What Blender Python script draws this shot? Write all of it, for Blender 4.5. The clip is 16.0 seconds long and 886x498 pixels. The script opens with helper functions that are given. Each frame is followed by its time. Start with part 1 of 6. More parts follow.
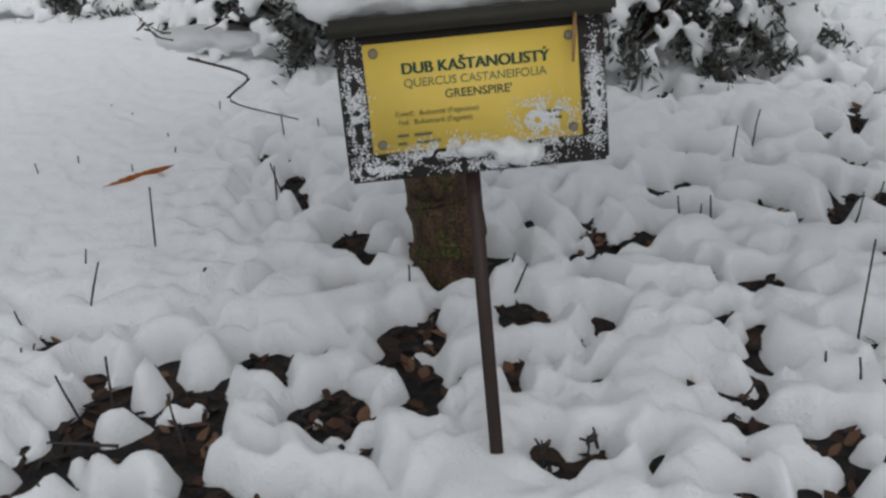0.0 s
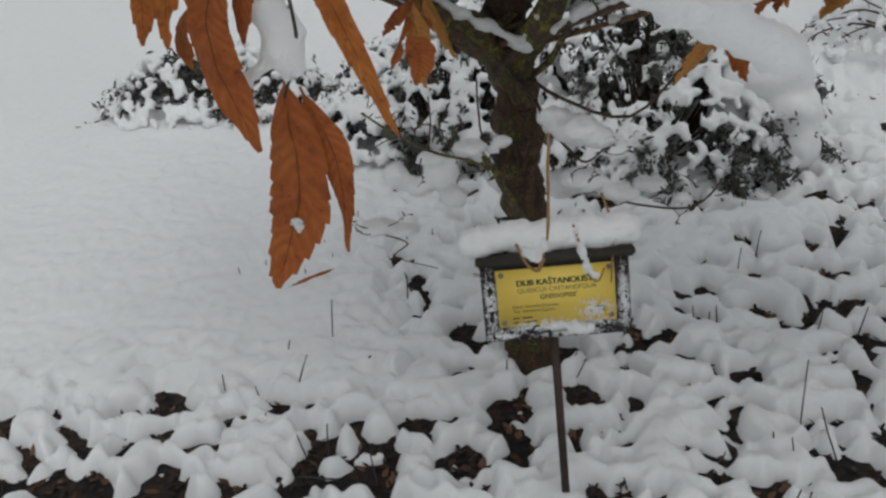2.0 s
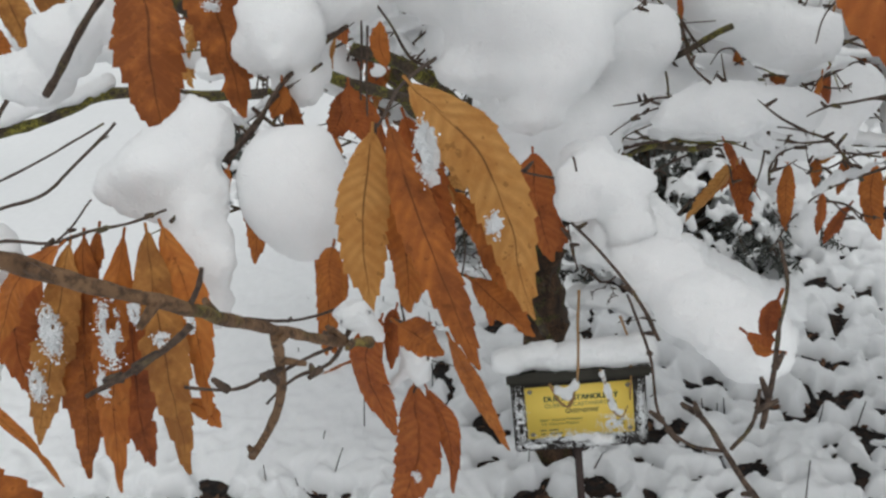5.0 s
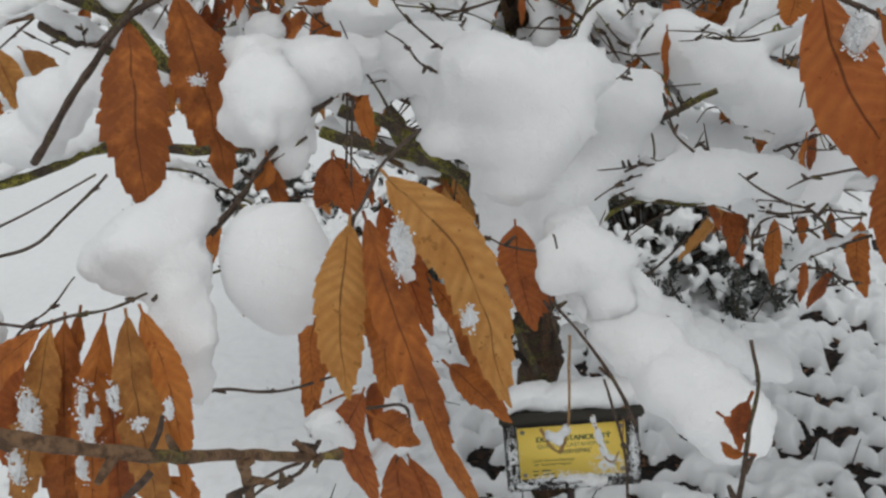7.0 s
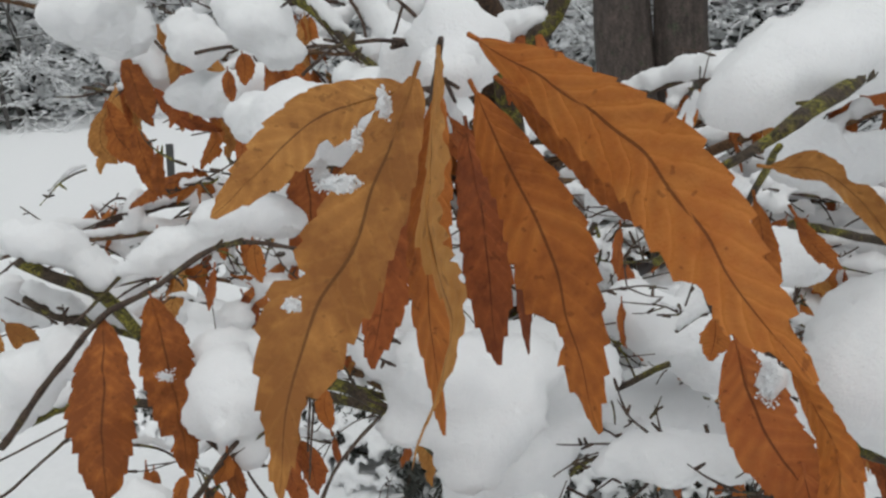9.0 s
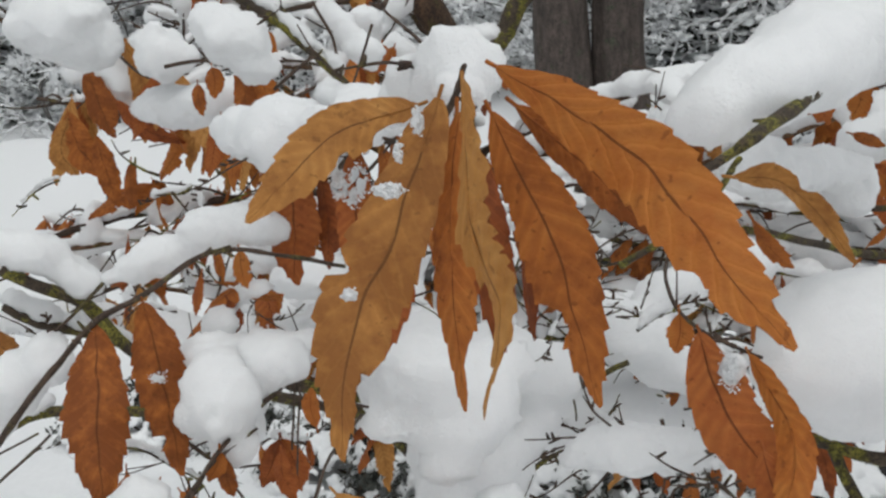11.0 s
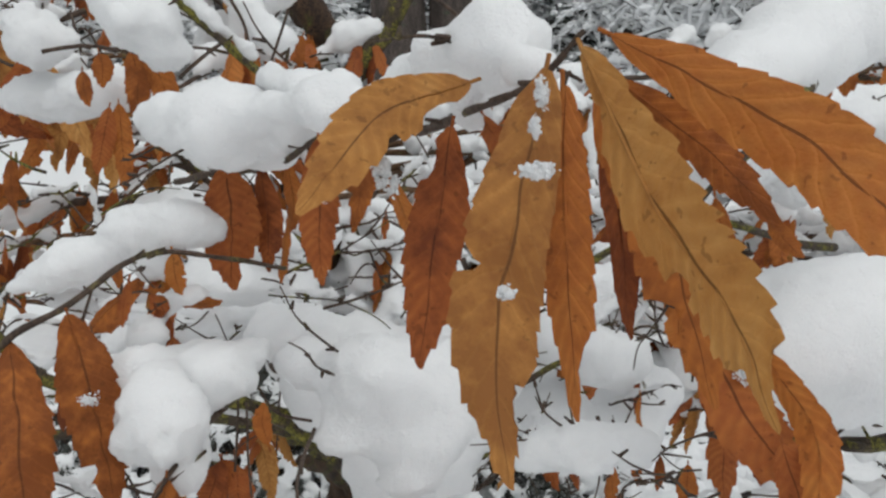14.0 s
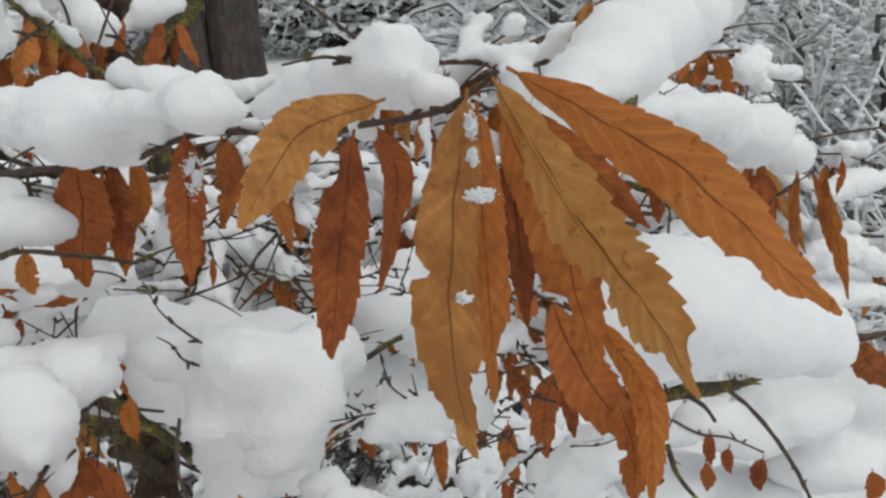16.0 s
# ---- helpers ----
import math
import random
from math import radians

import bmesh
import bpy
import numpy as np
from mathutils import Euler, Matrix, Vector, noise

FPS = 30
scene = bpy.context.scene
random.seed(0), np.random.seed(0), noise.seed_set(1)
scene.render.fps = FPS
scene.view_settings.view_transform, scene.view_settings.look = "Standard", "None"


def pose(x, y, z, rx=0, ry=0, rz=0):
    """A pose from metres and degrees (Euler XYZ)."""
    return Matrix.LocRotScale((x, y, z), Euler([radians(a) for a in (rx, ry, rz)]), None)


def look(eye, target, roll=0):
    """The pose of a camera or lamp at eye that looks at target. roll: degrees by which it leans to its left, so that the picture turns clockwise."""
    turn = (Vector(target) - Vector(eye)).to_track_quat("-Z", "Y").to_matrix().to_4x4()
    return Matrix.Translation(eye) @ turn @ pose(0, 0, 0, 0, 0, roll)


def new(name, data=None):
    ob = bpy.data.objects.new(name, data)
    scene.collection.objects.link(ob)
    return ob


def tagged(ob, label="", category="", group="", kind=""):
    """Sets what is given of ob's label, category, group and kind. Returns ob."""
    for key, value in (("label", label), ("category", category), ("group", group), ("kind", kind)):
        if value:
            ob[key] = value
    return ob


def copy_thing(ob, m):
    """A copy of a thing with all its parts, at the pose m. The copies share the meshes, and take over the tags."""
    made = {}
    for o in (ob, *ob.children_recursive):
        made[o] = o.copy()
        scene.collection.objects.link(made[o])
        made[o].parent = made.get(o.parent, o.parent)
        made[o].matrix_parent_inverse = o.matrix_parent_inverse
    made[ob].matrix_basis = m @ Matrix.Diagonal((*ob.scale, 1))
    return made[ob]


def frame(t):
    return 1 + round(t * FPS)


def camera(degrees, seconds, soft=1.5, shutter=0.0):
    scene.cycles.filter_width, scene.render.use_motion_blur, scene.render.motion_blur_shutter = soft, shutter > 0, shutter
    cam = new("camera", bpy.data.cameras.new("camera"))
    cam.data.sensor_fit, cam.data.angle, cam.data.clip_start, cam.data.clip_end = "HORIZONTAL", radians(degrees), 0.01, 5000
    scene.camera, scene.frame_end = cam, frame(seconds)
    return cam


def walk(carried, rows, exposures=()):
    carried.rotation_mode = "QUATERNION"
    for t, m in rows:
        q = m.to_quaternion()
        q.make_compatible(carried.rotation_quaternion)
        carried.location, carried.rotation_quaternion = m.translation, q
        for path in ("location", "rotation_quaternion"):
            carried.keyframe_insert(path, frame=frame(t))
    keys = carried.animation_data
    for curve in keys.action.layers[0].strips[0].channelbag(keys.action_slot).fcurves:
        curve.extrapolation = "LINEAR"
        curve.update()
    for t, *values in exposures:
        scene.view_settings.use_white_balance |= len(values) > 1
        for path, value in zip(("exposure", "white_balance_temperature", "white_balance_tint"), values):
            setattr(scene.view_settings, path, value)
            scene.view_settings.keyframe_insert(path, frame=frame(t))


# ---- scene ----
cam = camera(53.3, 16.0, soft=2.5)
METRES, EYE, TILT, LEAN, TURN = 1.43, 0.62, -25.5, 2.5, 0.0
ROWS = [
    (0.0, 0.0, 0.0, 0.0, 0.0, 0.0, 0.0),
    (0.5, -0.0189, -0.113, 0.0385, -0.4, -0.18, -0.8),
    (1.0, -0.028, -0.235, 0.0703, -0.06, -0.1, -0.95),
    (1.5, -0.0257, -0.358, 0.1133, 2.76, -0.2, -0.76),
    (2.0, -0.0404, -0.4471, 0.1509, 3.9, -0.19, -0.59),
    (2.5, -0.0695, -0.5021, 0.1742, 3.63, -0.12, -0.45),
    (3.0, -0.1014, -0.5434, 0.199, 2.69, 0.04, -0.37),
    (3.5, -0.0928, -0.5571, 0.2293, 2.75, 0.59, -0.29),
    (4.0, -0.0809, -0.5562, 0.2453, 3.74, 1.84, -0.39),
    (6.5, -0.0704, -0.5585, 0.2619, 4.11, 2.46, -0.82),
    (7.0, -0.0668, -0.5602, 0.2748, 3.95, 3.53, -1.01),
    (7.5, -0.0628, -0.5659, 0.2922, 3.81, 6.4, -1.13),
    (8.0, -0.0586, -0.5733, 0.3089, 3.78, 10.28, -1.27),
    (8.5, -0.0579, -0.5802, 0.3167, 3.62, 13.43, -1.36),
    (9.0, -0.0506, -0.585, 0.3198, 3.28, 15.61, -1.23),
    (11.5, -0.0723, -0.6181, 0.3056, -1.87, 16.48, 0.68),
    (12.0, -0.076, -0.6267, 0.299, -3.58, 16.56, 1.33),
    (12.5, -0.0895, -0.641, 0.2885, -5.25, 16.49, 2.11),
    (13.0, -0.1156, -0.6536, 0.279, -7.6, 16.34, 3.04),
    (13.5, -0.1215, -0.6189, 0.288, -8.43, 16.29, 3.47),
    (14.0, -0.1244, -0.5791, 0.317, -10.13, 16.2, 4.13),
    (14.5, -0.127, -0.5744, 0.324, -12.18, 15.77, 5.03),
    (15.0, -0.1313, -0.5823, 0.3224, -16.46, 14.73, 6.59),
    (15.5, -0.1486, -0.5963, 0.3196, -19.91, 13.48, 7.72),
    (16.0, -0.1655, -0.5991, 0.3215, -23.35, 12.79, 9.25),
]
walk(cam, [(t, pose(0, 0, EYE, TILT, LEAN, TURN) @ pose(METRES * x, METRES * y, METRES * z, 90 + pitch, roll, yaw)) for t, x, y, z, yaw, pitch, roll in ROWS],
     exposures=[(t, stops, 6290 if t < 2 else 6430, 10 if t < 2 else 8) for t, stops in ((0.0, -0.29), (1.0, -0.30), (1.5, -0.48), (2.0, -0.54), (3.0, -0.38), (4.0, -0.30), (6.5, -0.03), (7.0, -0.29), (7.5, -0.44), (8.0, -0.40), (8.5, -0.27), (9.0, -0.24), (11.5, -0.16), (12.5, -0.18), (14.0, -0.16), (16.0, -0.19))])
SKY, SUN = 0.083, 1.0
SIGN_AT, SIGN_BASE = (0.018, 0.772, 0.0), 0.400

# ---- world and light ----
world = bpy.data.worlds.new("overcast_sky")
scene.world = world
world.use_nodes = True
wn = world.node_tree
sky = wn.nodes.new("ShaderNodeTexSky")
sky.sky_type, sky.sun_disc = "NISHITA", False
sky.sun_elevation, sky.sun_rotation = radians(62), radians(165)
sky.air_density, sky.dust_density, sky.ozone_density = 1.0, 6.0, 1.0
pale = wn.nodes.new("ShaderNodeHueSaturation")
pale.inputs["Saturation"].default_value = 0.12
background = next(n for n in wn.nodes if n.type == "BACKGROUND")
wn.links.new(sky.outputs[0], pale.inputs["Color"])
wn.links.new(pale.outputs[0], background.inputs["Color"])
background.inputs["Strength"].default_value = SKY

sun = new("sun", bpy.data.lights.new("sun", "SUN"))
sun.data.energy, sun.data.angle, sun.data.color = SUN, radians(170), (0.925, 0.98, 1.0)
sun.matrix_world = look((0.8, -2.6, 5.2), (0, 0.6, 0))


# ---- materials ----
def material(name, rough=0.7):
    m = bpy.data.materials.new(name)
    m.use_nodes = True
    t = m.node_tree
    b = next(n for n in t.nodes if n.type == "BSDF_PRINCIPLED")
    b.inputs["Roughness"].default_value = rough
    return m, t, b


def node(t, kind, links=(), **values):
    n = t.nodes.new(kind)
    for key, value in values.items():
        n.inputs[key.replace("_", " ")].default_value = value
    for src, name in links:
        t.links.new(src, n.inputs[name])
    return n


def place(t):
    return t.nodes.new("ShaderNodeNewGeometry").outputs["Position"]


def noise_at(t, vector, scale, detail=4.0, rough=0.55):
    return node(t, "ShaderNodeTexNoise", [(vector, "Vector")], Scale=scale, Detail=detail, Roughness=rough).outputs["Fac"]


def ramp(t, fac, *stops):
    n = node(t, "ShaderNodeValToRGB", [(fac, "Fac")])
    while len(n.color_ramp.elements) < len(stops):
        n.color_ramp.elements.new(0.5)
    for e, (at, colour) in zip(n.color_ramp.elements, stops):
        e.position, e.color = at, (*colour, 1)
    return n.outputs["Color"]


def maths(t, op, a, b=None, c=None):
    n = t.nodes.new("ShaderNodeMath")
    n.operation = op
    for i, v in enumerate((a, b, c)):
        if v is None:
            continue
        if isinstance(v, (int, float)):
            n.inputs[i].default_value = v
        else:
            t.links.new(v, n.inputs[i])
    return n.outputs[0]


def mix(t, fac, a, b, how="MIX"):
    n = t.nodes.new("ShaderNodeMix")
    n.data_type, n.blend_type = "RGBA", how
    for i, v in ((0, fac), (6, a), (7, b)):
        if isinstance(v, (int, float)):
            n.inputs[i].default_value = v
        elif isinstance(v, tuple):
            n.inputs[i].default_value = (*v, 1)
        else:
            t.links.new(v, n.inputs[i])
    return n.outputs[2]


def bump(t, b, height, strength=0.4, distance=0.002):
    n = node(t, "ShaderNodeBump", [(height, "Height")], Strength=strength, Distance=distance)
    t.links.new(n.outputs[0], b.inputs["Normal"])


def snow_material(name, base, grain, lump, soft=0.0, relief=0.0035):
    m, t, b = material(name, 0.75)
    p = place(t)
    big, small = noise_at(t, p, lump, 5.0), noise_at(t, p, grain, 3.0, 0.7)
    c = ramp(t, big, (0.3, tuple(v * 0.955 for v in base)), (0.75, base))
    t.links.new(c, b.inputs["Base Color"])
    b.inputs["Specular IOR Level"].default_value = 0.2
    b.inputs["Subsurface Weight"].default_value = soft
    b.inputs["Subsurface Radius"].default_value = (1.0, 1.0, 1.0)
    b.inputs["Subsurface Scale"].default_value = 0.022
    middle = noise_at(t, p, lump * 3.5, 4.0, 0.65)
    bump(t, b, maths(t, "ADD", maths(t, "ADD", maths(t, "MULTIPLY", big, 1.6), maths(t, "MULTIPLY", middle, 1.1)), maths(t, "MULTIPLY", small, 0.9)), 0.5, relief)
    return m


SNOW = snow_material("snow", (0.945, 0.955, 0.965), 620.0, 60.0, 0.8, 0.005)
FROST = snow_material("loose_snow_crystals", (0.88, 0.89, 0.90), 900.0, 200.0)
FIELD = snow_material("snow_field", (0.94, 0.95, 0.962), 300.0, 42.0, 0.6, 0.008)


def leaf_material(name, dark, mid, light):
    """Withered oak leaf: dark midrib, paired side veins, blotches; u runs along the leaf, v across it."""
    m, t, b = material(name, 0.62)
    uv = t.nodes.new("ShaderNodeUVMap").outputs["UV"]
    sep = node(t, "ShaderNodeSeparateXYZ", [(uv, "Vector")])
    u, v = sep.outputs["X"], maths(t, "ABSOLUTE", maths(t, "SUBTRACT", sep.outputs["Y"], 0.5))
    rnd = t.nodes.new("ShaderNodeObjectInfo").outputs["Random"]
    p = place(t)
    blotch, fleck = noise_at(t, p, 55.0, 5.0, 0.6), noise_at(t, p, 420.0, 4.0, 0.65)
    cloud = noise_at(t, p, 130.0, 6.0, 0.7)
    c = ramp(t, maths(t, "ADD", maths(t, "ADD", maths(t, "MULTIPLY", blotch, 0.55), maths(t, "MULTIPLY", cloud, 0.35)), maths(t, "MULTIPLY_ADD", rnd, 0.2, -0.1)), (0.32, dark), (0.47, mid), (0.66, light))
    wave = maths(t, "SINE", maths(t, "MULTIPLY", maths(t, "ADD", maths(t, "SUBTRACT", u, maths(t, "MULTIPLY", v, 0.24)), maths(t, "MULTIPLY", blotch, 0.09)), 82.0))
    band = maths(t, "MULTIPLY_ADD", wave, 0.5, 0.5)
    c = mix(t, maths(t, "MULTIPLY", band, maths(t, "MULTIPLY", maths(t, "POWER", blotch, 2.0), 1.0)), c, dark)
    vein = maths(t, "POWER", maths(t, "MULTIPLY_ADD", wave, -0.5, 0.5), 14.0)
    c = mix(t, maths(t, "MULTIPLY", vein, maths(t, "MULTIPLY", cloud, 0.16)), c, light)
    rib = maths(t, "LESS_THAN", v, maths(t, "MULTIPLY_ADD", u, -0.012, 0.024))
    c = mix(t, maths(t, "MULTIPLY", rib, 0.75), c, tuple(x * 0.32 for x in dark))
    spot = maths(t, "GREATER_THAN", noise_at(t, p, 210.0, 2.0), 0.67)
    c = mix(t, maths(t, "MULTIPLY", spot, 0.45), c, tuple(x * 0.5 for x in dark))
    c = mix(t, maths(t, "MULTIPLY", fleck, 0.22), c, tuple(x * 0.6 for x in mid))
    t.links.new(c, b.inputs["Base Color"])
    b.inputs["Specular IOR Level"].default_value = 0.3
    relief = maths(t, "ADD", maths(t, "MULTIPLY", vein, -0.45), maths(t, "ADD", maths(t, "MULTIPLY", fleck, 0.8), maths(t, "MULTIPLY", rib, -1.4)))
    bump(t, b, maths(t, "ADD", relief, maths(t, "MULTIPLY", cloud, 2.2)), 0.42, 0.0014)
    through_light = node(t, "ShaderNodeBsdfTranslucent", [(c, "Color")])
    both = node(t, "ShaderNodeMixShader", [(b.outputs[0], 1), (through_light.outputs[0], 2)])
    both.inputs[0].default_value = 0.25
    out = next(n for n in t.nodes if n.type == "OUTPUT_MATERIAL")
    t.links.new(both.outputs[0], out.inputs["Surface"])
    return m


TAN = leaf_material("withered_leaf_tan", (0.29, 0.112, 0.027), (0.53, 0.240, 0.060), (0.67, 0.35, 0.105))
RUST = leaf_material("withered_leaf_rust", (0.23, 0.064, 0.014), (0.485, 0.152, 0.028), (0.60, 0.230, 0.050))
DARK = leaf_material("withered_leaf_dark", (0.18, 0.042, 0.012), (0.40, 0.110, 0.025), (0.52, 0.172, 0.040))


def bark_material(name, dark, light, moss, amount, scale):
    m, t, b = material(name, 0.85)
    g = t.nodes.new("ShaderNodeNewGeometry")
    p = g.outputs["Position"]
    stretched = node(t, "ShaderNodeMapping", [(p, "Vector")])
    stretched.inputs["Scale"].default_value = (1.0, 1.0, 0.3)
    rough, fine = noise_at(t, stretched.outputs[0], scale, 6.0, 0.65), noise_at(t, p, scale * 5, 4.0, 0.6)
    c = ramp(t, rough, (0.3, dark), (0.7, light))
    patch = ramp(t, noise_at(t, p, scale * 0.5, 4.0), (0.62 - amount * 0.4, (0, 0, 0)), (0.72 - amount * 0.4, (1, 1, 1)))
    tuft = ramp(t, noise_at(t, p, scale * 2.2, 5.0, 0.7), (0.40, tuple(v * 0.35 for v in moss)), (0.60, tuple(v * 1.6 for v in moss)))
    c = mix(t, patch, c, tuft)
    crack = ramp(t, fine, (0.45, (0, 0, 0)), (0.62, (0.85, 0.85, 0.85)))
    c = mix(t, crack, c, tuple(v * 0.5 for v in dark))
    t.links.new(c, b.inputs["Base Color"])
    bump(t, b, maths(t, "ADD", rough, maths(t, "MULTIPLY", fine, 0.5)), 0.8, 0.25 / scale)
    return m


TWIG = bark_material("twig_bark", (0.055, 0.035, 0.026), (0.13, 0.085, 0.058), (0.12, 0.10, 0.035), 0.15, 90.0)
BOUGH = bark_material("bough_bark", (0.10, 0.052, 0.026), (0.27, 0.155, 0.08), (0.16, 0.125, 0.030), 0.10, 70.0)
MOSSY = bark_material("mossy_bark", (0.034, 0.024, 0.017), (0.12, 0.085, 0.055), (0.185, 0.165, 0.026), 0.40, 105.0)
TRUNK = bark_material("trunk_bark", (0.018, 0.011, 0.008), (0.15, 0.080, 0.040), (0.080, 0.080, 0.016), 0.22, 48.0)
FAR_BARK = bark_material("big_trunk_bark", (0.036, 0.028, 0.024), (0.15, 0.115, 0.098), (0.07, 0.08, 0.05), 0.05, 13.0)
WOODS_BARK = bark_material("rimed_woodland_bark", (0.08, 0.075, 0.07), (0.20, 0.19, 0.18), (0.08, 0.085, 0.06), 0.1, 3.0)


def litter_material():
    m, t, b = material("leaf_litter", 0.9)
    p = place(t)
    cells = node(t, "ShaderNodeTexVoronoi", [(p, "Vector")], Scale=42.0)
    tone = noise_at(t, p, 25.0, 6.0, 0.7)
    c = ramp(t, tone, (0.3, (0.003, 0.0024, 0.0022)), (0.55, (0.008, 0.005, 0.004)), (0.75, (0.030, 0.014, 0.008)))
    one = node(t, "ShaderNodeSeparateXYZ", [(cells.outputs["Color"], "Vector")]).outputs["X"]
    c = mix(t, ramp(t, one, (0.6, (0, 0, 0)), (0.8, (0.8, 0.8, 0.8))), c, (0.036, 0.017, 0.008))
    t.links.new(c, b.inputs["Base Color"])
    bump(t, b, maths(t, "ADD", cells.outputs["Distance"], tone), 1.0, 0.01)
    return m


LITTER = litter_material()


def plain(name, colour, rough=0.6, metal=0.0, scale=120.0, vary=0.3):
    m, t, b = material(name, rough)
    p = place(t)
    a, f = noise_at(t, p, scale, 5.0, 0.6), noise_at(t, p, scale * 6, 3.0)
    c = mix(t, maths(t, "MULTIPLY", a, vary), colour, tuple(v * 0.45 for v in colour))
    t.links.new(c, b.inputs["Base Color"])
    b.inputs["Metallic"].default_value = metal
    bump(t, b, maths(t, "ADD", a, f), 0.25, 0.0012)
    return m


BOARD = plain("dark_stained_board", (0.032, 0.026, 0.023), 0.7, 0.0, 90.0, 0.6)
RAIL = plain("weathered_cap_rail", (0.040, 0.036, 0.026), 0.8, 0.0, 60.0, 0.7)
STAKE = plain("brown_painted_iron", (0.062, 0.040, 0.034), 0.55, 0.3, 80.0, 0.5)
YELLOW = plain("yellow_plate", (0.86, 0.62, 0.11), 0.45, 0.0, 35.0, 0.18)
GREEN_INK = plain("dark_green_print", (0.016, 0.065, 0.028), 0.5, 0.0, 90.0, 0.2)
GREY_INK = plain("faded_grey_green_print", (0.27, 0.25, 0.085), 0.5, 0.0, 90.0, 0.2)
DARK_INK = plain("faded_dark_print", (0.12, 0.11, 0.04), 0.5, 0.0, 90.0, 0.2)
SCREW = plain("zinc_screw", (0.30, 0.27, 0.22), 0.4, 0.9, 300.0, 0.4)
STRING = plain("raffia_string", (0.36, 0.20, 0.08), 0.8, 0.0, 200.0, 0.5)
STALK = plain("dead_stalk", (0.055, 0.048, 0.045), 0.8, 0.0, 200.0, 0.6)
NEEDLE = plain("evergreen_foliage", (0.075, 0.080, 0.068), 0.6, 0.0, 40.0, 0.6)
POST = plain("grey_post", (0.06, 0.06, 0.058), 0.8, 0.0, 30.0, 0.4)


# ---- builders ----
def part(name, bm, mat, parent=None, label="", smooth=True):
    mesh = bpy.data.meshes.new(name)
    bm.to_mesh(mesh)
    bm.free()
    mesh.materials.append(mat)
    if smooth:
        mesh.polygons.foreach_set("use_smooth", [True] * len(mesh.polygons))
    ob = new(name, mesh)
    ob.parent = parent
    return tagged(ob, label)


def thing(name, at, label, category, group="", kind=""):
    ob = new(name)
    ob.location = at
    ob.empty_display_size = 0.02
    return tagged(ob, label, category, group, kind)


def hang(ob, parent):
    """Makes ob a part of parent without moving it; things stand unturned and unscaled."""
    ob.parent = parent
    o, at = parent, Vector()
    while o:
        at += o.location
        o = o.parent
    ob.location = -at
    return ob


def spline(points, n):
    """n + 1 places along a smooth line through the points."""
    p = [Vector(q) for q in points]
    if len(p) == 2:
        return [p[0].lerp(p[1], i / n) for i in range(n + 1)]
    p = [2 * p[0] - p[1]] + p + [2 * p[-1] - p[-2]]
    out = []
    for i in range(n + 1):
        s = i / n * (len(p) - 3)
        k = min(int(s), len(p) - 4)
        f = s - k
        a, b, c, d = p[k:k + 4]
        out.append(0.5 * (2 * b + (c - a) * f + (2 * a - 5 * b + 4 * c - d) * f * f + (3 * b - a - 3 * c + d) * f ** 3))
    return out


def tube(bm, line, radius, sides=8, rough=0.0, freq=60.0):
    """A closed tube along the line; radius is a function of 0..1."""
    rings, n = [], len(line) - 1
    for i, p in enumerate(line):
        way = (line[min(i + 1, n)] - line[max(i - 1, 0)]).normalized()
        side = way.cross(Vector((0.31, 0.17, 0.93))).normalized()
        up = side.cross(way)
        r, ring = radius(i / n), []
        for k in range(sides):
            a = 2 * math.pi * k / sides
            out = side * math.cos(a) + up * math.sin(a)
            ring.append(bm.verts.new(p + out * r * (1 + rough * noise.noise((p + out * r) * freq))))
        rings.append(ring)
    for a, b in zip(rings, rings[1:]):
        for k in range(sides):
            bm.faces.new((a[k], a[(k + 1) % sides], b[(k + 1) % sides], b[k]))
    bm.faces.new(rings[0][::-1])
    bm.faces.new(rings[-1])


def stick(name, points, r0, r1, mat, parent, label="", sides=8, rough=0.35, knots=0, steps=0):
    """A bough or twig as one part, tapered, with buds and stubs along it."""
    bm = bmesh.new()
    n = steps or max(6, 5 * (len(points) - 1))
    line = spline(points, n)
    size = max(r0, 0.0012)
    for i, p in enumerate(line):
        if 0 < i < n:
            p += noise.noise_vector(p * 23.0) * size * 0.55
    tube(bm, line, lambda s: r0 + (r1 - r0) * s, sides, rough, 0.35 / size)
    rnd = random.Random(int(abs(points[0][0]) * 1e5) + n)
    for _ in range(knots):
        i = rnd.randrange(1, n)
        p = line[i]
        out = Vector((rnd.uniform(-1, 1), rnd.uniform(-1, 1), rnd.uniform(-0.4, 1))).normalized()
        reach = (r0 + r1) * 0.5 + rnd.uniform(0.004, 0.010)
        tube(bm, [p, p + out * reach * 0.6, p + out * reach], lambda s: max(0.0016 * (1 - 0.45 * s), 0.0007), 5)
    ob = part(name, bm, mat, None, label)
    return hang(ob, parent) if parent else ob


def unit_ball(level):
    bm = bmesh.new()
    bmesh.ops.create_icosphere(bm, subdivisions=level, radius=1.0)
    verts, faces = [v.co.copy() for v in bm.verts], [[v.index for v in f.verts] for f in bm.faces]
    bm.free()
    return verts, faces


BALLS = {level: unit_ball(level) for level in (1, 2, 3)}


def blob(bm, m, level=1):
    """Adds a ball under the matrix m; returns its vertices."""
    made = [bm.verts.new(m @ v) for v in BALLS[level][0]]
    for f in BALLS[level][1]:
        bm.faces.new([made[i] for i in f])
    return made


EYES = Vector((-0.1, -0.58, 1.38))


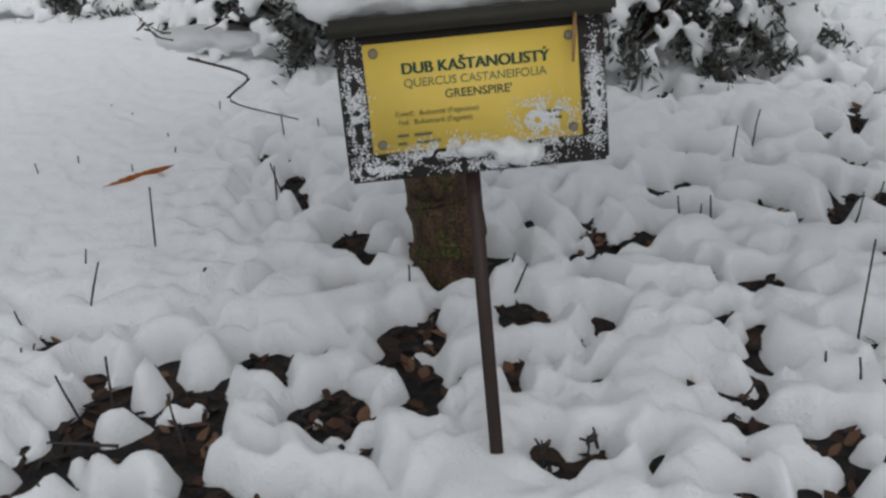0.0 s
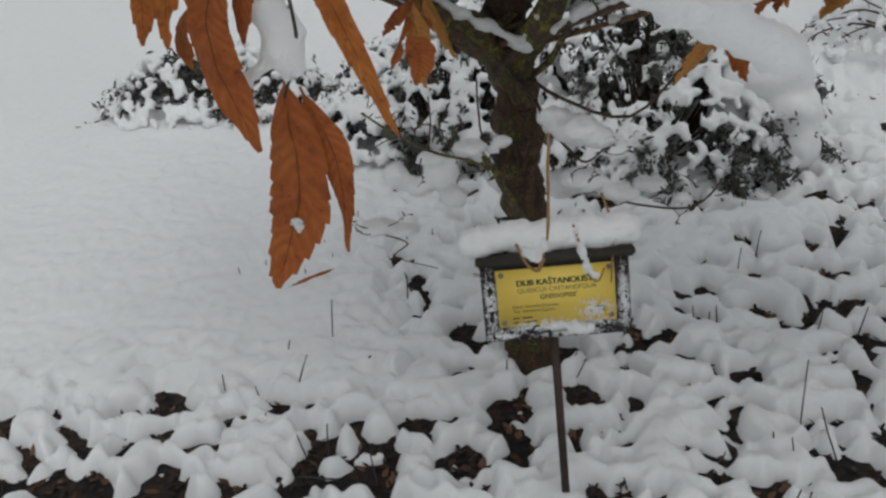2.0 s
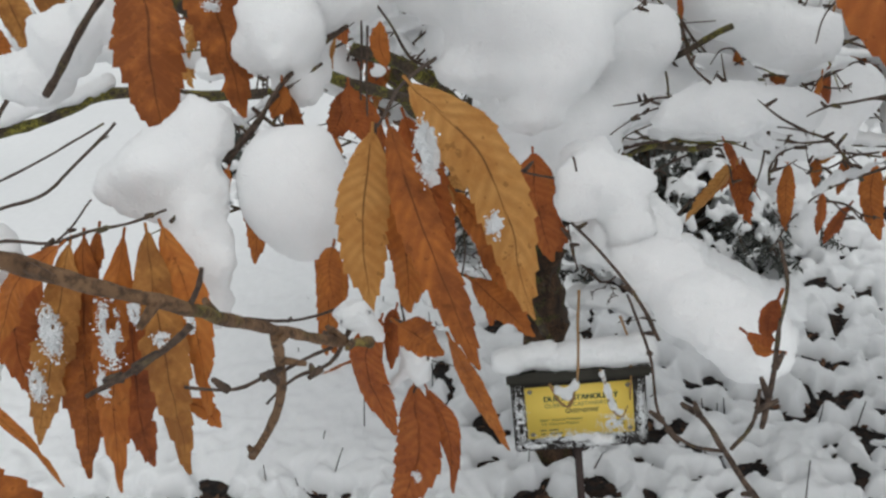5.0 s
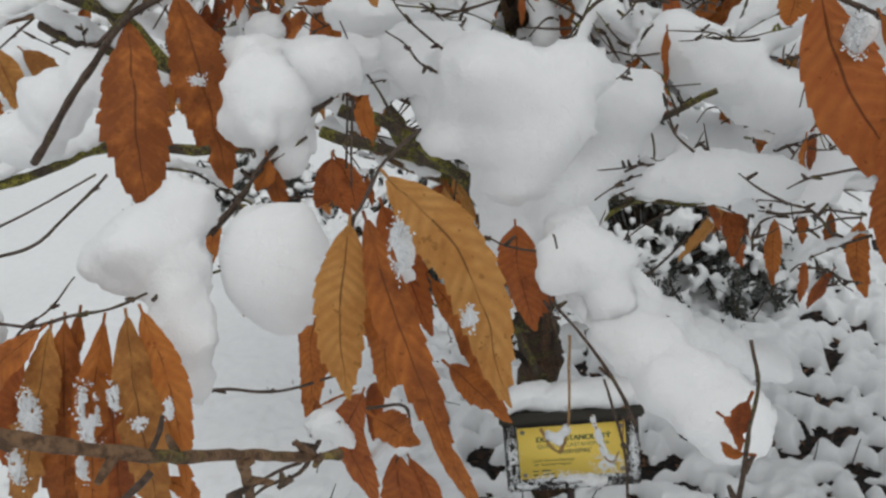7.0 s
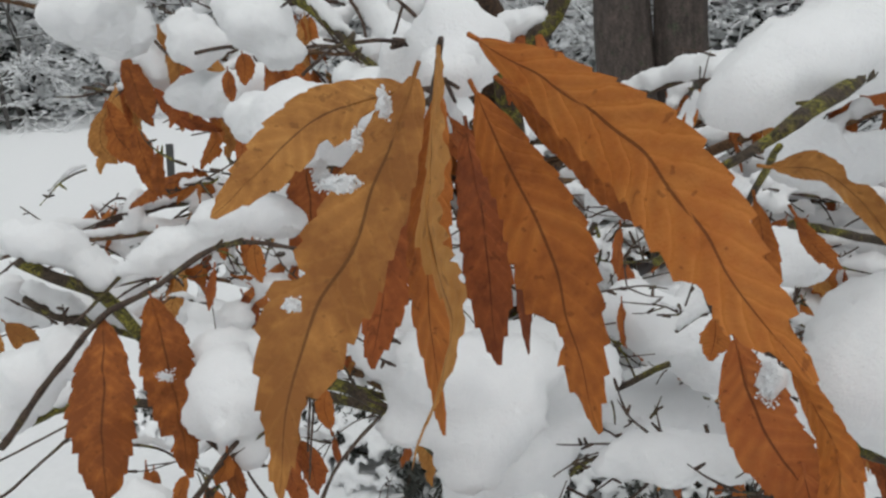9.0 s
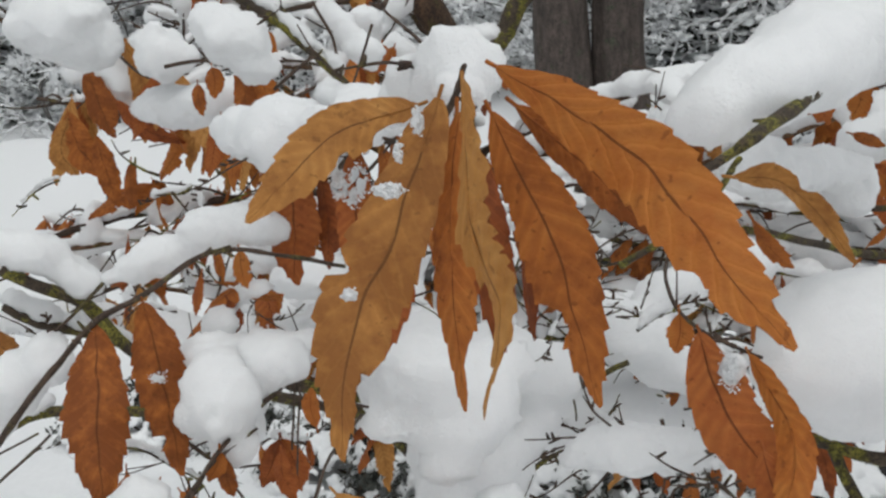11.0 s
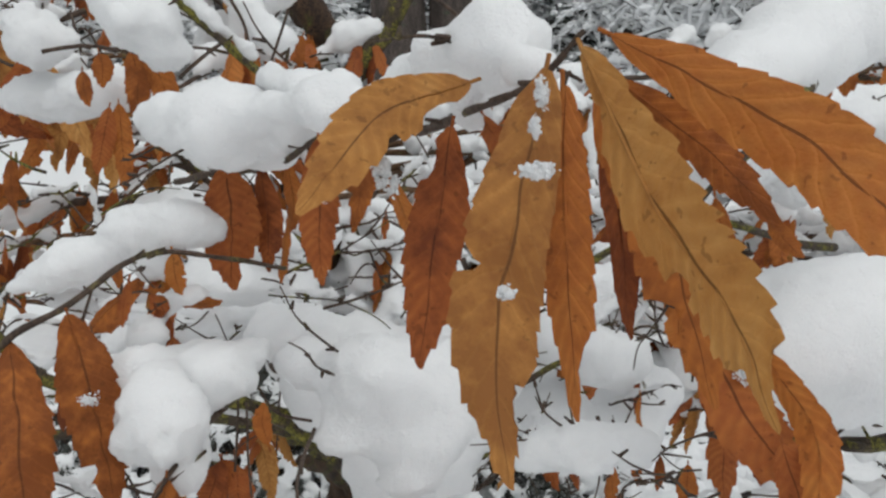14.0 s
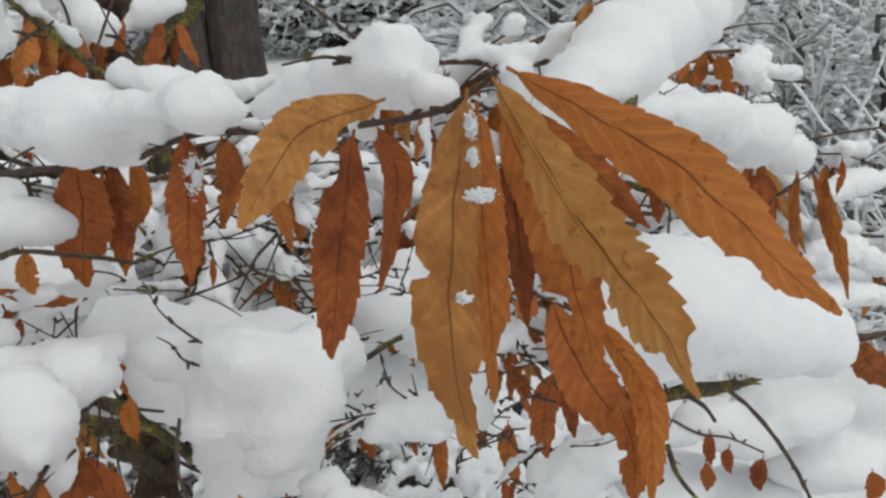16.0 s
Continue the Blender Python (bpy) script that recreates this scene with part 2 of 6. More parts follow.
def oak_leaf(parent, base, mid, tip, width, mat, turn=0.0, cup=0.18, wave=0.12, seed=0, teeth=11, torn=0.0, label="", via=(), bites=()):
    """A withered, toothed oak leaf hung from base through mid to tip, with its stalk and raised midrib.
    via: more places between mid and tip. bites: tears (place along the leaf, side, depth, half length), all as shares."""
    rnd = random.Random(seed)
    n = teeth * 4
    base, mid, tip = Vector(base), Vector(mid), Vector(tip)
    line = spline([base, mid, *(Vector(p) for p in via), tip], n)
    length = sum((b - a).length for a, b in zip(line, line[1:]))
    bm = bmesh.new()
    uv = bm.loops.layers.uv.new("UVMap")
    where, rows = {}, []
    bites = list(bites)
    for _ in range(int(torn * 12) + (rnd.random() < 0.4)):
        bites.append((rnd.uniform(0.45, 0.98), rnd.choice((-1, 1)), rnd.uniform(0.25, 0.7), rnd.uniform(0.03, 0.07)))
    lean, roll, fat = rnd.uniform(-0.25, 0.25), rnd.uniform(0.5, 1.3), rnd.uniform(0.85, 1.05)
    for i, p in enumerate(line):
        s = i / n
        way = (line[min(i + 1, n)] - line[max(i - 1, 0)]).normalized()
        face = (EYES - p).normalized()
        side = way.cross(face).normalized()
        face = side.cross(way).normalized()
        turned = Matrix.Rotation(radians(turn) + 1.2 * wave * math.sin(4.0 * s + seed) + lean * s, 3, way)
        side, face = turned @ side, turned @ face
        tail = min(1.0, max(0.0, (s - 0.72) / 0.28))
        w = 0.41 * width * (1 - 0.22 * tail * tail * (3 - 2 * tail)) * (math.sin(math.pi * min(1.0, 0.008 + 0.992 * s) ** fat) ** 0.66) * (1.0 if i < n else 0.04)
        row = []
        for k in (-1.0, -0.72, -0.40, 0.0, 0.40, 0.72, 1.0):
            edge, keep = (1 if k > 0 else -1), 1.0
            for at, which, deep, half in bites:
                if which == edge and abs(s - at) < half:
                    keep = min(keep, 1 - deep * (1 - ((s - at) / half) ** 2) ** 0.35 * (1 + 0.25 * noise.noise(Vector((60.0 * s, at * 9, seed)))))
            across = math.copysign(min(abs(k), max(0.05, keep)), k) if k else 0.0
            reach = w * across * (1 + 0.14 * noise.noise(Vector((4.5 * s, 2.0 if k > 0 else -2.0, seed * 1.7))))
            tooth = Vector()
            if abs(k) == 1.0 and 0 < i < n:
                spike = (0.4 + 0.6 * s) * rnd.uniform(0.6, 1.3)
                stage = (i + (2 if k > 0 else 0)) % 4
                reach *= 1 + (-0.07, 0.00, 0.05, 0.13)[stage] * spike
                if stage == 3:
                    tooth = way * length / n * 1.0 * spike
            fold = cup * abs(reach) + wave * w * 0.75 * math.sin(s * 11.0 * roll + k * 1.3 + seed) * abs(k) ** 1.5
            fold += 0.05 * w * math.sin(2 * math.pi * teeth * (s - 0.1 * abs(k))) * abs(k)
            fold += 0.55 * cup * w * (s ** 3) * math.sin(seed * 2.1)
            vert = bm.verts.new(p + side * reach + tooth - face * fold + noise.noise_vector((p + side * reach) * 60.0) * width * 0.045)
            where[vert] = (s, 0.5 + 0.5 * across)
            row.append(vert)
        rows.append(row)
    for a, b in zip(rows, rows[1:]):
        for k in range(6):
            bm.faces.new((a[k], a[k + 1], b[k + 1], b[k]))
    for f in bm.faces:
        for loop in f.loops:
            loop[uv].uv = where[loop.vert]
    back = (line[0] - line[1]).normalized()
    stalk = [line[0] + back * 0.005, line[0] + back * 0.002] + [p + (p - EYES).normalized() * 0.0006 for p in line[:n - 4]]
    tube(bm, stalk, lambda s: 0.0008 * (1 - 0.8 * s), 5)
    ob = part("leaf", bm, mat, None, label)
    return hang(ob, parent)


CLOUDS = {}
for size in (0.045, 0.014, 0.006):
    CLOUDS[size] = bpy.data.textures.new("snow_crumble", "CLOUDS")
    CLOUDS[size].noise_scale, CLOUDS[size].noise_depth = size, 3


def snow_clump(lumps, label="soft rounded cushion of fresh snow on a branch", name="snow_cushion", voxel=0.0042, rough=0.0055, mat=None, group="snow on the oak", soft=8, kind="", buds=3):
    """Snow heaped from overlapping lumps (x, y, z, half width, half height), grown together and softened."""
    bm = bmesh.new()
    mid = Vector(lumps[0][:3])
    rnd = random.Random(int(abs(mid.x) * 1e4) + len(lumps))
    budded = list(lumps)
    for i, (x, y, z, w, h) in enumerate(lumps[1:], 1):
        j = min(range(i), key=lambda q: (Vector(lumps[q][:3]) - Vector((x, y, z))).length - lumps[q][3])
        a, b, far = Vector(lumps[j][:3]), Vector((x, y, z)), min(w, h, lumps[j][3], lumps[j][4])
        gap = (b - a).length - 0.85 * (min(w, h) + min(lumps[j][3:5]))
        steps = int((b - a).length / (0.8 * far)) if gap > 0 else 0
        budded += [(*a.lerp(b, k / (steps + 1)), far * 0.8, far * 0.8) for k in range(1, steps + 1)] if steps < 9 else []
    for x, y, z, w, h in lumps:
        for _ in range(buds if w > 0.018 else 0):
            a, e, k = rnd.uniform(0, 6.28), rnd.uniform(-0.5, 0.9), rnd.uniform(0.28, 0.5)
            budded.append((x + w * 0.8 * math.cos(a) * math.cos(e), y + w * 0.7 * math.sin(a) * math.cos(e), z + h * 0.82 * math.sin(e), w * k, min(w, h) * k * rnd.uniform(0.8, 1.2)))
    for x, y, z, w, h in budded:
        m = Matrix.Translation(Vector((x, y, z)) - mid) @ Matrix.Diagonal((w, w * 0.9, h, 1))
        for v in blob(bm, m, 3 if w > 0.03 else 2):
            q = v.co + mid
            v.co += (1.0 if buds else 0.35) * noise.noise_vector(q * 22.0) * min(w, h) * 0.16 + noise.noise_vector(q * 60.0) * min(w, h) * 0.13 + noise.noise_vector(q * 140.0) * min(w, h) * 0.06
    ob = part(name, bm, mat or SNOW)
    ob.location = mid
    grow = ob.modifiers.new("grow", "REMESH")
    grow.mode, grow.voxel_size, grow.use_smooth_shade = "VOXEL", voxel, True
    ease = ob.modifiers.new("ease", "SMOOTH")
    ease.iterations, ease.factor = soft, 0.5
    for scale, strength in ((0.045, rough * 1.5), (0.014, rough * 1.45), (0.006, rough * 0.9)):
        crumble = ob.modifiers.new("crumble", "DISPLACE")
        crumble.texture, crumble.strength, crumble.mid_level, crumble.texture_coords = CLOUDS[scale], strength, 0.5, "GLOBAL"
    return tagged(ob, label, "snow", group, kind)


def snow_along(points, width, height, seed=0, label="line of snow lying along a bough", gaps=0.0, step=0.6, name="snow_ridge", lift=0.5):
    """Snow lying on top of a bough, lump by lump."""
    rnd = random.Random(seed)
    total = sum((Vector(b) - Vector(a)).length for a, b in zip(points, points[1:]))
    n = max(3, int(total / (width * step)))
    lumps = []
    for i, p in enumerate(spline(points, n)):
        if rnd.random() < gaps:
            continue
        k = rnd.uniform(0.7, 1.25) * (0.7 if i in (0, n) else 1.0)
        lumps.append((p.x + rnd.uniform(-1, 1) * width * 0.12, p.y + rnd.uniform(-1, 1) * width * 0.12, p.z + height * k * lift, width * k, height * k))
    if not lumps:
        p = Vector(points[0])
        lumps = [(p.x, p.y, p.z, width, height)]
    return snow_clump(lumps, label, name, voxel=max(0.0035, min(width, height) * 0.2), soft=12)


def frost(at, width, height, count, seed=0, label="crumbs of frozen snow stuck to a leaf"):
    """Crumbs of snow clinging to a hanging leaf."""
    rnd, bm, at = random.Random(seed), bmesh.new(), Vector(at)
    face = (EYES - at).normalized()
    side = Vector((0, 0, 1)).cross(face).normalized()
    up = face.cross(side)
    for _ in range(count * 9):
        r = rnd.uniform(0.0002, 0.0009)
        u, v = rnd.gauss(0, 0.27), rnd.gauss(0, 0.32)
        if noise.noise(Vector((u, v, seed)) * 2.3) < -0.22:
            continue
        p = side * u * width + up * v * height + face * rnd.uniform(-0.002, 0.003)
        blob(bm, Matrix.Translation(p) @ Euler((rnd.random() * 6, rnd.random() * 6, 0)).to_matrix().to_4x4() @ Matrix.Diagonal((r, r * 0.7, r * 0.8, 1)))
    ob = part("frozen_snow", bm, FROST)
    ob.location = at
    return tagged(ob, label, "snow", kind="stuff")


def twig_spray(at, reach, seed, count=2):
    """Crooked bare twigs that stick out of a heap of snow."""
    rnd, at = random.Random(seed), Vector(at)
    for _ in range(count):
        d = Vector((rnd.gauss(0, 1), rnd.gauss(0.1, 0.4), rnd.gauss(0.25, 0.6))).normalized()
        l = reach * rnd.uniform(0.5, 0.9) + 0.030
        pts = [at + d * reach * 0.72]
        for k in range(3):
            d = (d + Vector((rnd.gauss(0, 0.3), rnd.gauss(0, 0.3), rnd.gauss(0.05, 0.35)))).normalized()
            pts.append(pts[-1] + d * l * 0.36)
        stick("twig", [tuple(p) for p in pts], 0.0010, 0.0005, TWIG, oak, "", 5, 0.3, 3, 12)

# ---- ground ----
def smooth(x, a, b):
    s = np.clip((x - a) / (b - a), 0, 1)
    return s * s * (3 - 2 * s)


def soil(x, y):
    """Height of the bare ground: level by the sign, then a slow rise to the wood."""
    return 0.090 * np.clip(y - 1.25, 0, 20) + 0.004 * np.clip(y - 21.25, 0, None) + 0.012 * np.sin(1.7 * x + 0.6) * np.cos(1.3 * y)


def value_noise(x, y, scale, seed):
    rs = np.random.RandomState(seed)
    grid = rs.rand(64, 64)
    u, v = x * scale + 31.7, y * scale + 17.3
    i, j = np.floor(u).astype(int), np.floor(v).astype(int)
    a, b = u - i, v - j
    a, b = a * a * (3 - 2 * a), b * b * (3 - 2 * b)
    g = lambda p, q: grid[p % 64, q % 64]
    return (g(i, j) * (1 - a) + g(i + 1, j) * a) * (1 - b) + (g(i, j + 1) * (1 - a) + g(i + 1, j + 1) * a) * b


def pillows(x, y, cell, seed):
    """Cushions that meet in creases: 0 in a crease, towards 1 on a cushion."""
    rs = np.random.RandomState(seed)
    jx, jy = rs.rand(64, 64), rs.rand(64, 64)
    u, v = x / cell + 40.0, y / cell + 40.0
    i, j = np.floor(u).astype(int), np.floor(v).astype(int)
    f1, f2 = np.full(x.shape, 9.0), np.full(x.shape, 9.0)
    for di in (-1, 0, 1):
        for dj in (-1, 0, 1):
            d = np.hypot(i + di + jx[(i + di) % 64, (j + dj) % 64] - u, j + dj + jy[(i + di) % 64, (j + dj) % 64] - v)
            f2 = np.minimum(f2, np.maximum(f1, d))
            f1 = np.minimum(f1, d)
    d = np.clip(np.sqrt((f2 - f1) ** 2 + 0.01) / 0.9, 0, 1)
    return 1 - (1 - d) ** 2.0


def snow_depth(x, y):
    """Depth of the snow over the litter, rounded off; below nought the litter shows."""
    r = 0.0085
    ring = sum(raw_depth(x + r * math.cos(a), y + r * math.sin(a)) for a in (0.3, 1.35, 2.4, 3.44, 4.49, 5.54))
    return 0.76 * ring / 6 + 0.24 * raw_depth(x, y)


def raw_depth(x, y):
    wx = x + 0.05 * (value_noise(x, y, 9, 1) - 0.5) + 0.022 * (value_noise(x, y, 28, 2) - 0.5)
    wy = y + 0.05 * (value_noise(x, y, 9, 3) - 0.5) + 0.022 * (value_noise(x, y, 28, 4) - 0.5)
    far = np.maximum(np.maximum(smooth(y, 2.3, 4.0), smooth(-y, -0.30, -0.05)), smooth(np.abs(x), 1.35, 2.0))
    meadow = smooth(-x - 0.20 + 0.30 * (value_noise(x, y, 2.2, 5) - 0.5), 0.0, 0.30) * smooth(y + 0.25 * (value_noise(x, y, 3.1, 15) - 0.5), 0.98, 1.30)
    cover = np.clip(np.maximum(far, meadow), 0, 1)
    u, v = 0.8 * wx + 0.6 * wy, 0.8 * wy - 0.6 * wx
    broad, small = value_noise(wx, wy, 6.0, 8), value_noise(u, v, 44.0, 13)
    patch = 0.16 * broad + 0.40 * value_noise(u, v, 23.0, 9) + 0.34 * small + 0.10 * value_noise(wx, wy, 80.0, 14)
    bare = 0.448 + 0.120 * smooth(-y, -1.10, -0.76) * smooth(-x, -0.02, 0.22) - 0.010 * smooth(x, 0.22, 0.50)
    bare -= 0.30 * np.exp(-((x - 0.022) ** 2 + (y - 0.70) ** 2) / 0.0035) + 0.06 * np.exp(-((x - 0.27) ** 2 + (y - 0.98) ** 2) / 0.020)
    bare += 0.16 * np.exp(-((x + 0.13) ** 2 + (y - 1.30) ** 2) / 0.004)
    f = (patch - bare) / 0.10
    crust = np.where(f > 0, 1 - np.exp(-1.9 * np.clip(f, 0, None)), 0.55 * np.clip(f, -1, 0))
    lump = 0.6 * pillows(wx, wy, 0.115, 6) + 0.4 * pillows(u, v, 0.052, 7)
    depth = 0.027 * crust + np.clip(crust, 0, 1) * (0.015 * lump + 0.016 * broad + 0.007 * small + 0.003 * value_noise(u, v, 70.0, 16))
    rolling = 0.032 + 0.03 * value_noise(x, y, 3.0, 10) + 0.012 * value_noise(x, y, 9.0, 11) + (0.011 * lump + 0.007 * small) * (1 - far)
    return depth * (1 - cover) + rolling * cover


def stretched(lo, hi, dense_lo, dense_hi, step, growth=1.09):
    """Coordinates that are close together in the middle stretch and widen outwards."""
    out = list(np.arange(dense_lo, dense_hi, step))
    s, v = step, dense_lo
    while v > lo:
        s *= growth
        v -= s
        out.insert(0, v)
    s, v = step, out[-1]
    while v < hi:
        s *= growth
        v += s
        out.append(v)
    return np.array(out)


def sheet(name, height, xs, ys, mat):
    gx, gy = np.meshgrid(xs, ys)
    z = height(gx, gy)
    verts = np.stack([gx, gy, z], -1).reshape(-1, 3)
    w, h = len(xs), len(ys)
    k = np.arange(w * h).reshape(h, w)
    faces = np.stack([k[:-1, :-1], k[:-1, 1:], k[1:, 1:], k[1:, :-1]], -1).reshape(-1, 4)
    mesh = bpy.data.meshes.new(name)
    mesh.from_pydata(verts.tolist(), [], faces.tolist())
    mesh.materials.append(mat)
    mesh.polygons.foreach_set("use_smooth", [True] * len(mesh.polygons))
    return new(name, mesh)


GX, GY = stretched(-400, 400, -1.3, 1.5, 0.007), stretched(-400, 600, 0.3, 2.3, 0.007)
litter = sheet("ground", lambda x, y: soil(x, y) + 0.004 * (value_noise(x, y, 70, 12) - 0.5) - 0.6 * smooth(np.hypot(x, y), 3.5, 6), stretched(-30, 30, -1.7, 1.9, 0.02), stretched(-30, 30, 0.2, 2.6, 0.02), LITTER)
tagged(litter, "dark brown leaf litter and soil under the snow", "ground", kind="structure")
snow_sheet = sheet("ground_snow", lambda x, y: soil(x, y) + snow_depth(x, y), GX, GY, FIELD)
tagged(snow_sheet, "lumpy fresh snow with dark gaps, smooth farther off", "snow", kind="structure")


def ground_z(x, y):
    return float(soil(np.array([x]), np.array([y]))[0] + max(0.0, snow_depth(np.array([x]), np.array([y]))[0]))


# dead leaves lying in the gaps
def dead_leaves():
    bm, rnd = bmesh.new(), random.Random(5)
    rs = np.random.RandomState(5)
    xs, ys = rs.uniform(-1.5, 1.5, 30000), rs.uniform(0.25, 2.0, 30000)
    bare = snow_depth(xs, ys) < -0.001
    xs, ys = xs[bare][:2500], ys[bare][:2500]
    for x, y, z in zip(xs, ys, soil(xs, ys)):
        at = Vector((x, y, z + 0.003))
        turn = Euler((rnd.uniform(-0.6, 0.6), rnd.uniform(-0.6, 0.6), rnd.uniform(0, 6.3))).to_matrix()
        l, w = rnd.uniform(0.006, 0.018), rnd.uniform(0.003, 0.008)
        ring = [bm.verts.new(at + turn @ Vector(p)) for p in ((-l, 0, 0), (-l * 0.3, -w, 0.003), (l * 0.5, -w * 0.8, 0.002), (l, 0, 0.005), (l * 0.4, w * 0.9, 0.002), (-l * 0.4, w, 0.003))]
        bm.faces.new(ring)
    m, t, b = material("dead_leaf_litter", 0.85)
    isl = t.nodes.new("ShaderNodeNewGeometry").outputs["Random Per Island"]
    t.links.new(ramp(t, isl, (0.0, (0.005, 0.004, 0.003)), (0.5, (0.020, 0.011, 0.007)), (0.85, (0.065, 0.028, 0.014)), (1.0, (0.17, 0.09, 0.05))), b.inputs["Base Color"])
    ob = part("dead_leaves", bm, m, smooth=False)
    tagged(ob, "brown dead leaves in the gaps of the snow", "leaves", kind="stuff")


dead_leaves()


# ---- sign ----
def slab(bm, w, d, h, at=(0, 0, 0), bevel=0.002, segs=2):
    got = bmesh.ops.create_cube(bm, size=1.0, matrix=Matrix.Translation(at) @ Matrix.Diagonal((w, d, h, 1)))
    edges = {e for v in got["verts"] for e in v.link_edges}
    bmesh.ops.bevel(bm, geom=list(edges), offset=bevel, segments=segs, affect="EDGES")
    return got


SIGN_LEAN, SIGN_TIP, SIGN_TURN = -2.4, -11.0, 3.0
sign = thing("name_sign", SIGN_AT, "dark wooden board with yellow name plate on an iron stake", "sign")


def sign_pose(x, y, z):
    return pose(0, 0, SIGN_BASE, SIGN_TIP, SIGN_LEAN, SIGN_TURN) @ Matrix.Translation((x, y, z))


def sign_part(name, bm, mat, at, label="", parent=None, smooth=True):
    ob = part(name, bm, mat, parent or sign, label, smooth)
    if parent is None:
        ob.matrix_local = sign_pose(*at)
    else:
        ob.location = at
    return ob


bm = bmesh.new()
slab(bm, 0.236, 0.020, 0.130, bevel=0.003)
board = sign_part("board", bm, BOARD, (0, 0, 0), "dark stained board rimed with snow")
bm = bmesh.new()
slab(bm, 0.252, 0.060, 0.016, bevel=0.004)
sign_part("cap_rail", bm, RAIL, (0.002, 0.010, 0.071), "weathered wooden cap rail")
bm = bmesh.new()
slab(bm, 0.188, 0.002, 0.096, bevel=0.0008)
plate = sign_part("plate", bm, YELLOW, (0.0, -0.0115, 0.008), "yellow plate with dark green print")
for x in (-0.085, 0.086):
    for z in (-0.040, 0.040):
        bm = bmesh.new()
        bmesh.ops.create_cone(bm, cap_ends=True, segments=14, radius1=0.0045, radius2=0.0030, depth=0.002, matrix=pose(0, 0, 0, 90))
        slab(bm, 0.006, 0.0012, 0.0009, at=(0, -0.0010, 0), bevel=0.0002, segs=1)
        sign_part("screw", bm, SCREW, (x, -0.002, z), "", plate, smooth=False)


def lettering(text, size, at, mat, parent, spread=1.0, bold=0.0):
    curve = bpy.data.curves.new("lettering", "FONT")
    curve.body, curve.size, curve.extrude, curve.align_x, curve.offset = text, size, 0.0001, "CENTER", bold
    curve.space_character = spread
    tmp = bpy.data.objects.new("lettering", curve)
    mesh = bpy.data.meshes.new_from_object(tmp)
    bpy.data.objects.remove(tmp)
    mesh.materials.clear()
    mesh.materials.append(mat)
    ob = new("lettering", mesh)
    ob.parent = parent
    ob.matrix_local = Matrix.Translation(at) @ pose(0, 0, 0, 90)
    return ob


for shift in (-0.0006, -0.0003, 0.0, 0.0003, 0.0006):
    lettering("DUB KAŠTANOLISTÝ", 0.0139, (0.003 + shift, -0.0014 - 0.1 * abs(shift) - 0.02 * shift, 0.0200), GREEN_INK, plate)
lettering("QUERCUS CASTANEIFOLIA", 0.0104, (0.002, -0.0014, 0.0085), GREY_INK, plate, 1.0, 0.0001)
lettering("GREENSPIRE'", 0.0104, (0.004, -0.0014, -0.0035), DARK_INK, plate, 1.02, 0.0002)
lettering("čeleď:  Bukovité (Fagaceae)", 0.0066, (-0.034, -0.0014, -0.0165), DARK_INK, plate)
lettering("řád:  Bukotvaré (Fagales)", 0.0066, (-0.036, -0.0014, -0.0240), DARK_INK, plate)
for w, x, z in ((0.010, -0.066, -0.0335), (0.016, -0.048, -0.0335), (0.008, -0.067, -0.0405), (0.022, -0.044, -0.0405), (0.020, 0.067, -0.024), (0.014, 0.069, -0.030)):
    bm = bmesh.new()
    slab(bm, w, 0.0003, 0.0026, bevel=0.0001, segs=1)
    sign_part("print_bar", bm, DARK_INK, (x, -0.0013, z), "", plate, smooth=False)
bm = bmesh.new()
slab(bm, 0.0135, 0.006, 0.44, bevel=0.0012)
stake_ob = sign_part("stake", bm, STAKE, (-0.006, 0.014, -0.20), "brown painted flat iron stake")
bm = bmesh.new()
slab(bm, 0.05, 0.012, 0.020, bevel=0.002)
sign_part("bracket", bm, STAKE, (-0.006, 0.015, -0.02))


# snow on the sign
def crumbs(name, spots, label, seed, normal_out=0.002):
    """Loose snow stuck to the board: (x, z, half width, half height, how many) in the board's own plane."""
    bm, rnd = bmesh.new(), random.Random(seed)
    for x, z, w, h, n in spots:
        for _ in range(n * 8):
            r = rnd.uniform(0.0003, 0.0010)
            px, pz = x + rnd.gauss(0, 0.5) * w, z + rnd.gauss(0, 0.5) * h
            if noise.noise(Vector((px, pz, 0.3)) * 110.0) < -0.22 or abs(px) > 0.117 or pz < -0.064:
                continue
            front = -0.0128 if abs(px) < 0.094 and -0.04 < pz < 0.056 else -0.0102
            m = Matrix.Translation((px, front, pz)) @ Matrix.Diagonal((r, r * 0.5, r * rnd.uniform(0.6, 1.1), 1))
            for v in blob(bm, m):
                v.co += noise.noise_vector(v.co * 900.0) * r * 0.4
    ob = part(name, bm, FROST)
    ob.matrix_world = Matrix.Translation(SIGN_AT) @ sign_pose(0, 0, 0)
    return tagged(ob, label, "snow", kind="stuff")


crumbs("rime_snow", [(-0.105, 0.0, 0.010, 0.050, 260), (0.108, -0.005, 0.009, 0.050, 240), (-0.09, -0.055, 0.03, 0.006, 130), (0.06, -0.02, 0.026, 0.016, 240), (0.0, -0.044, 0.085, 0.007, 420), (0.02, -0.058, 0.05, 0.006, 160), (-0.02, -0.036, 0.05, 0.008, 60)], "loose snow crystals stuck to the name board", 3)


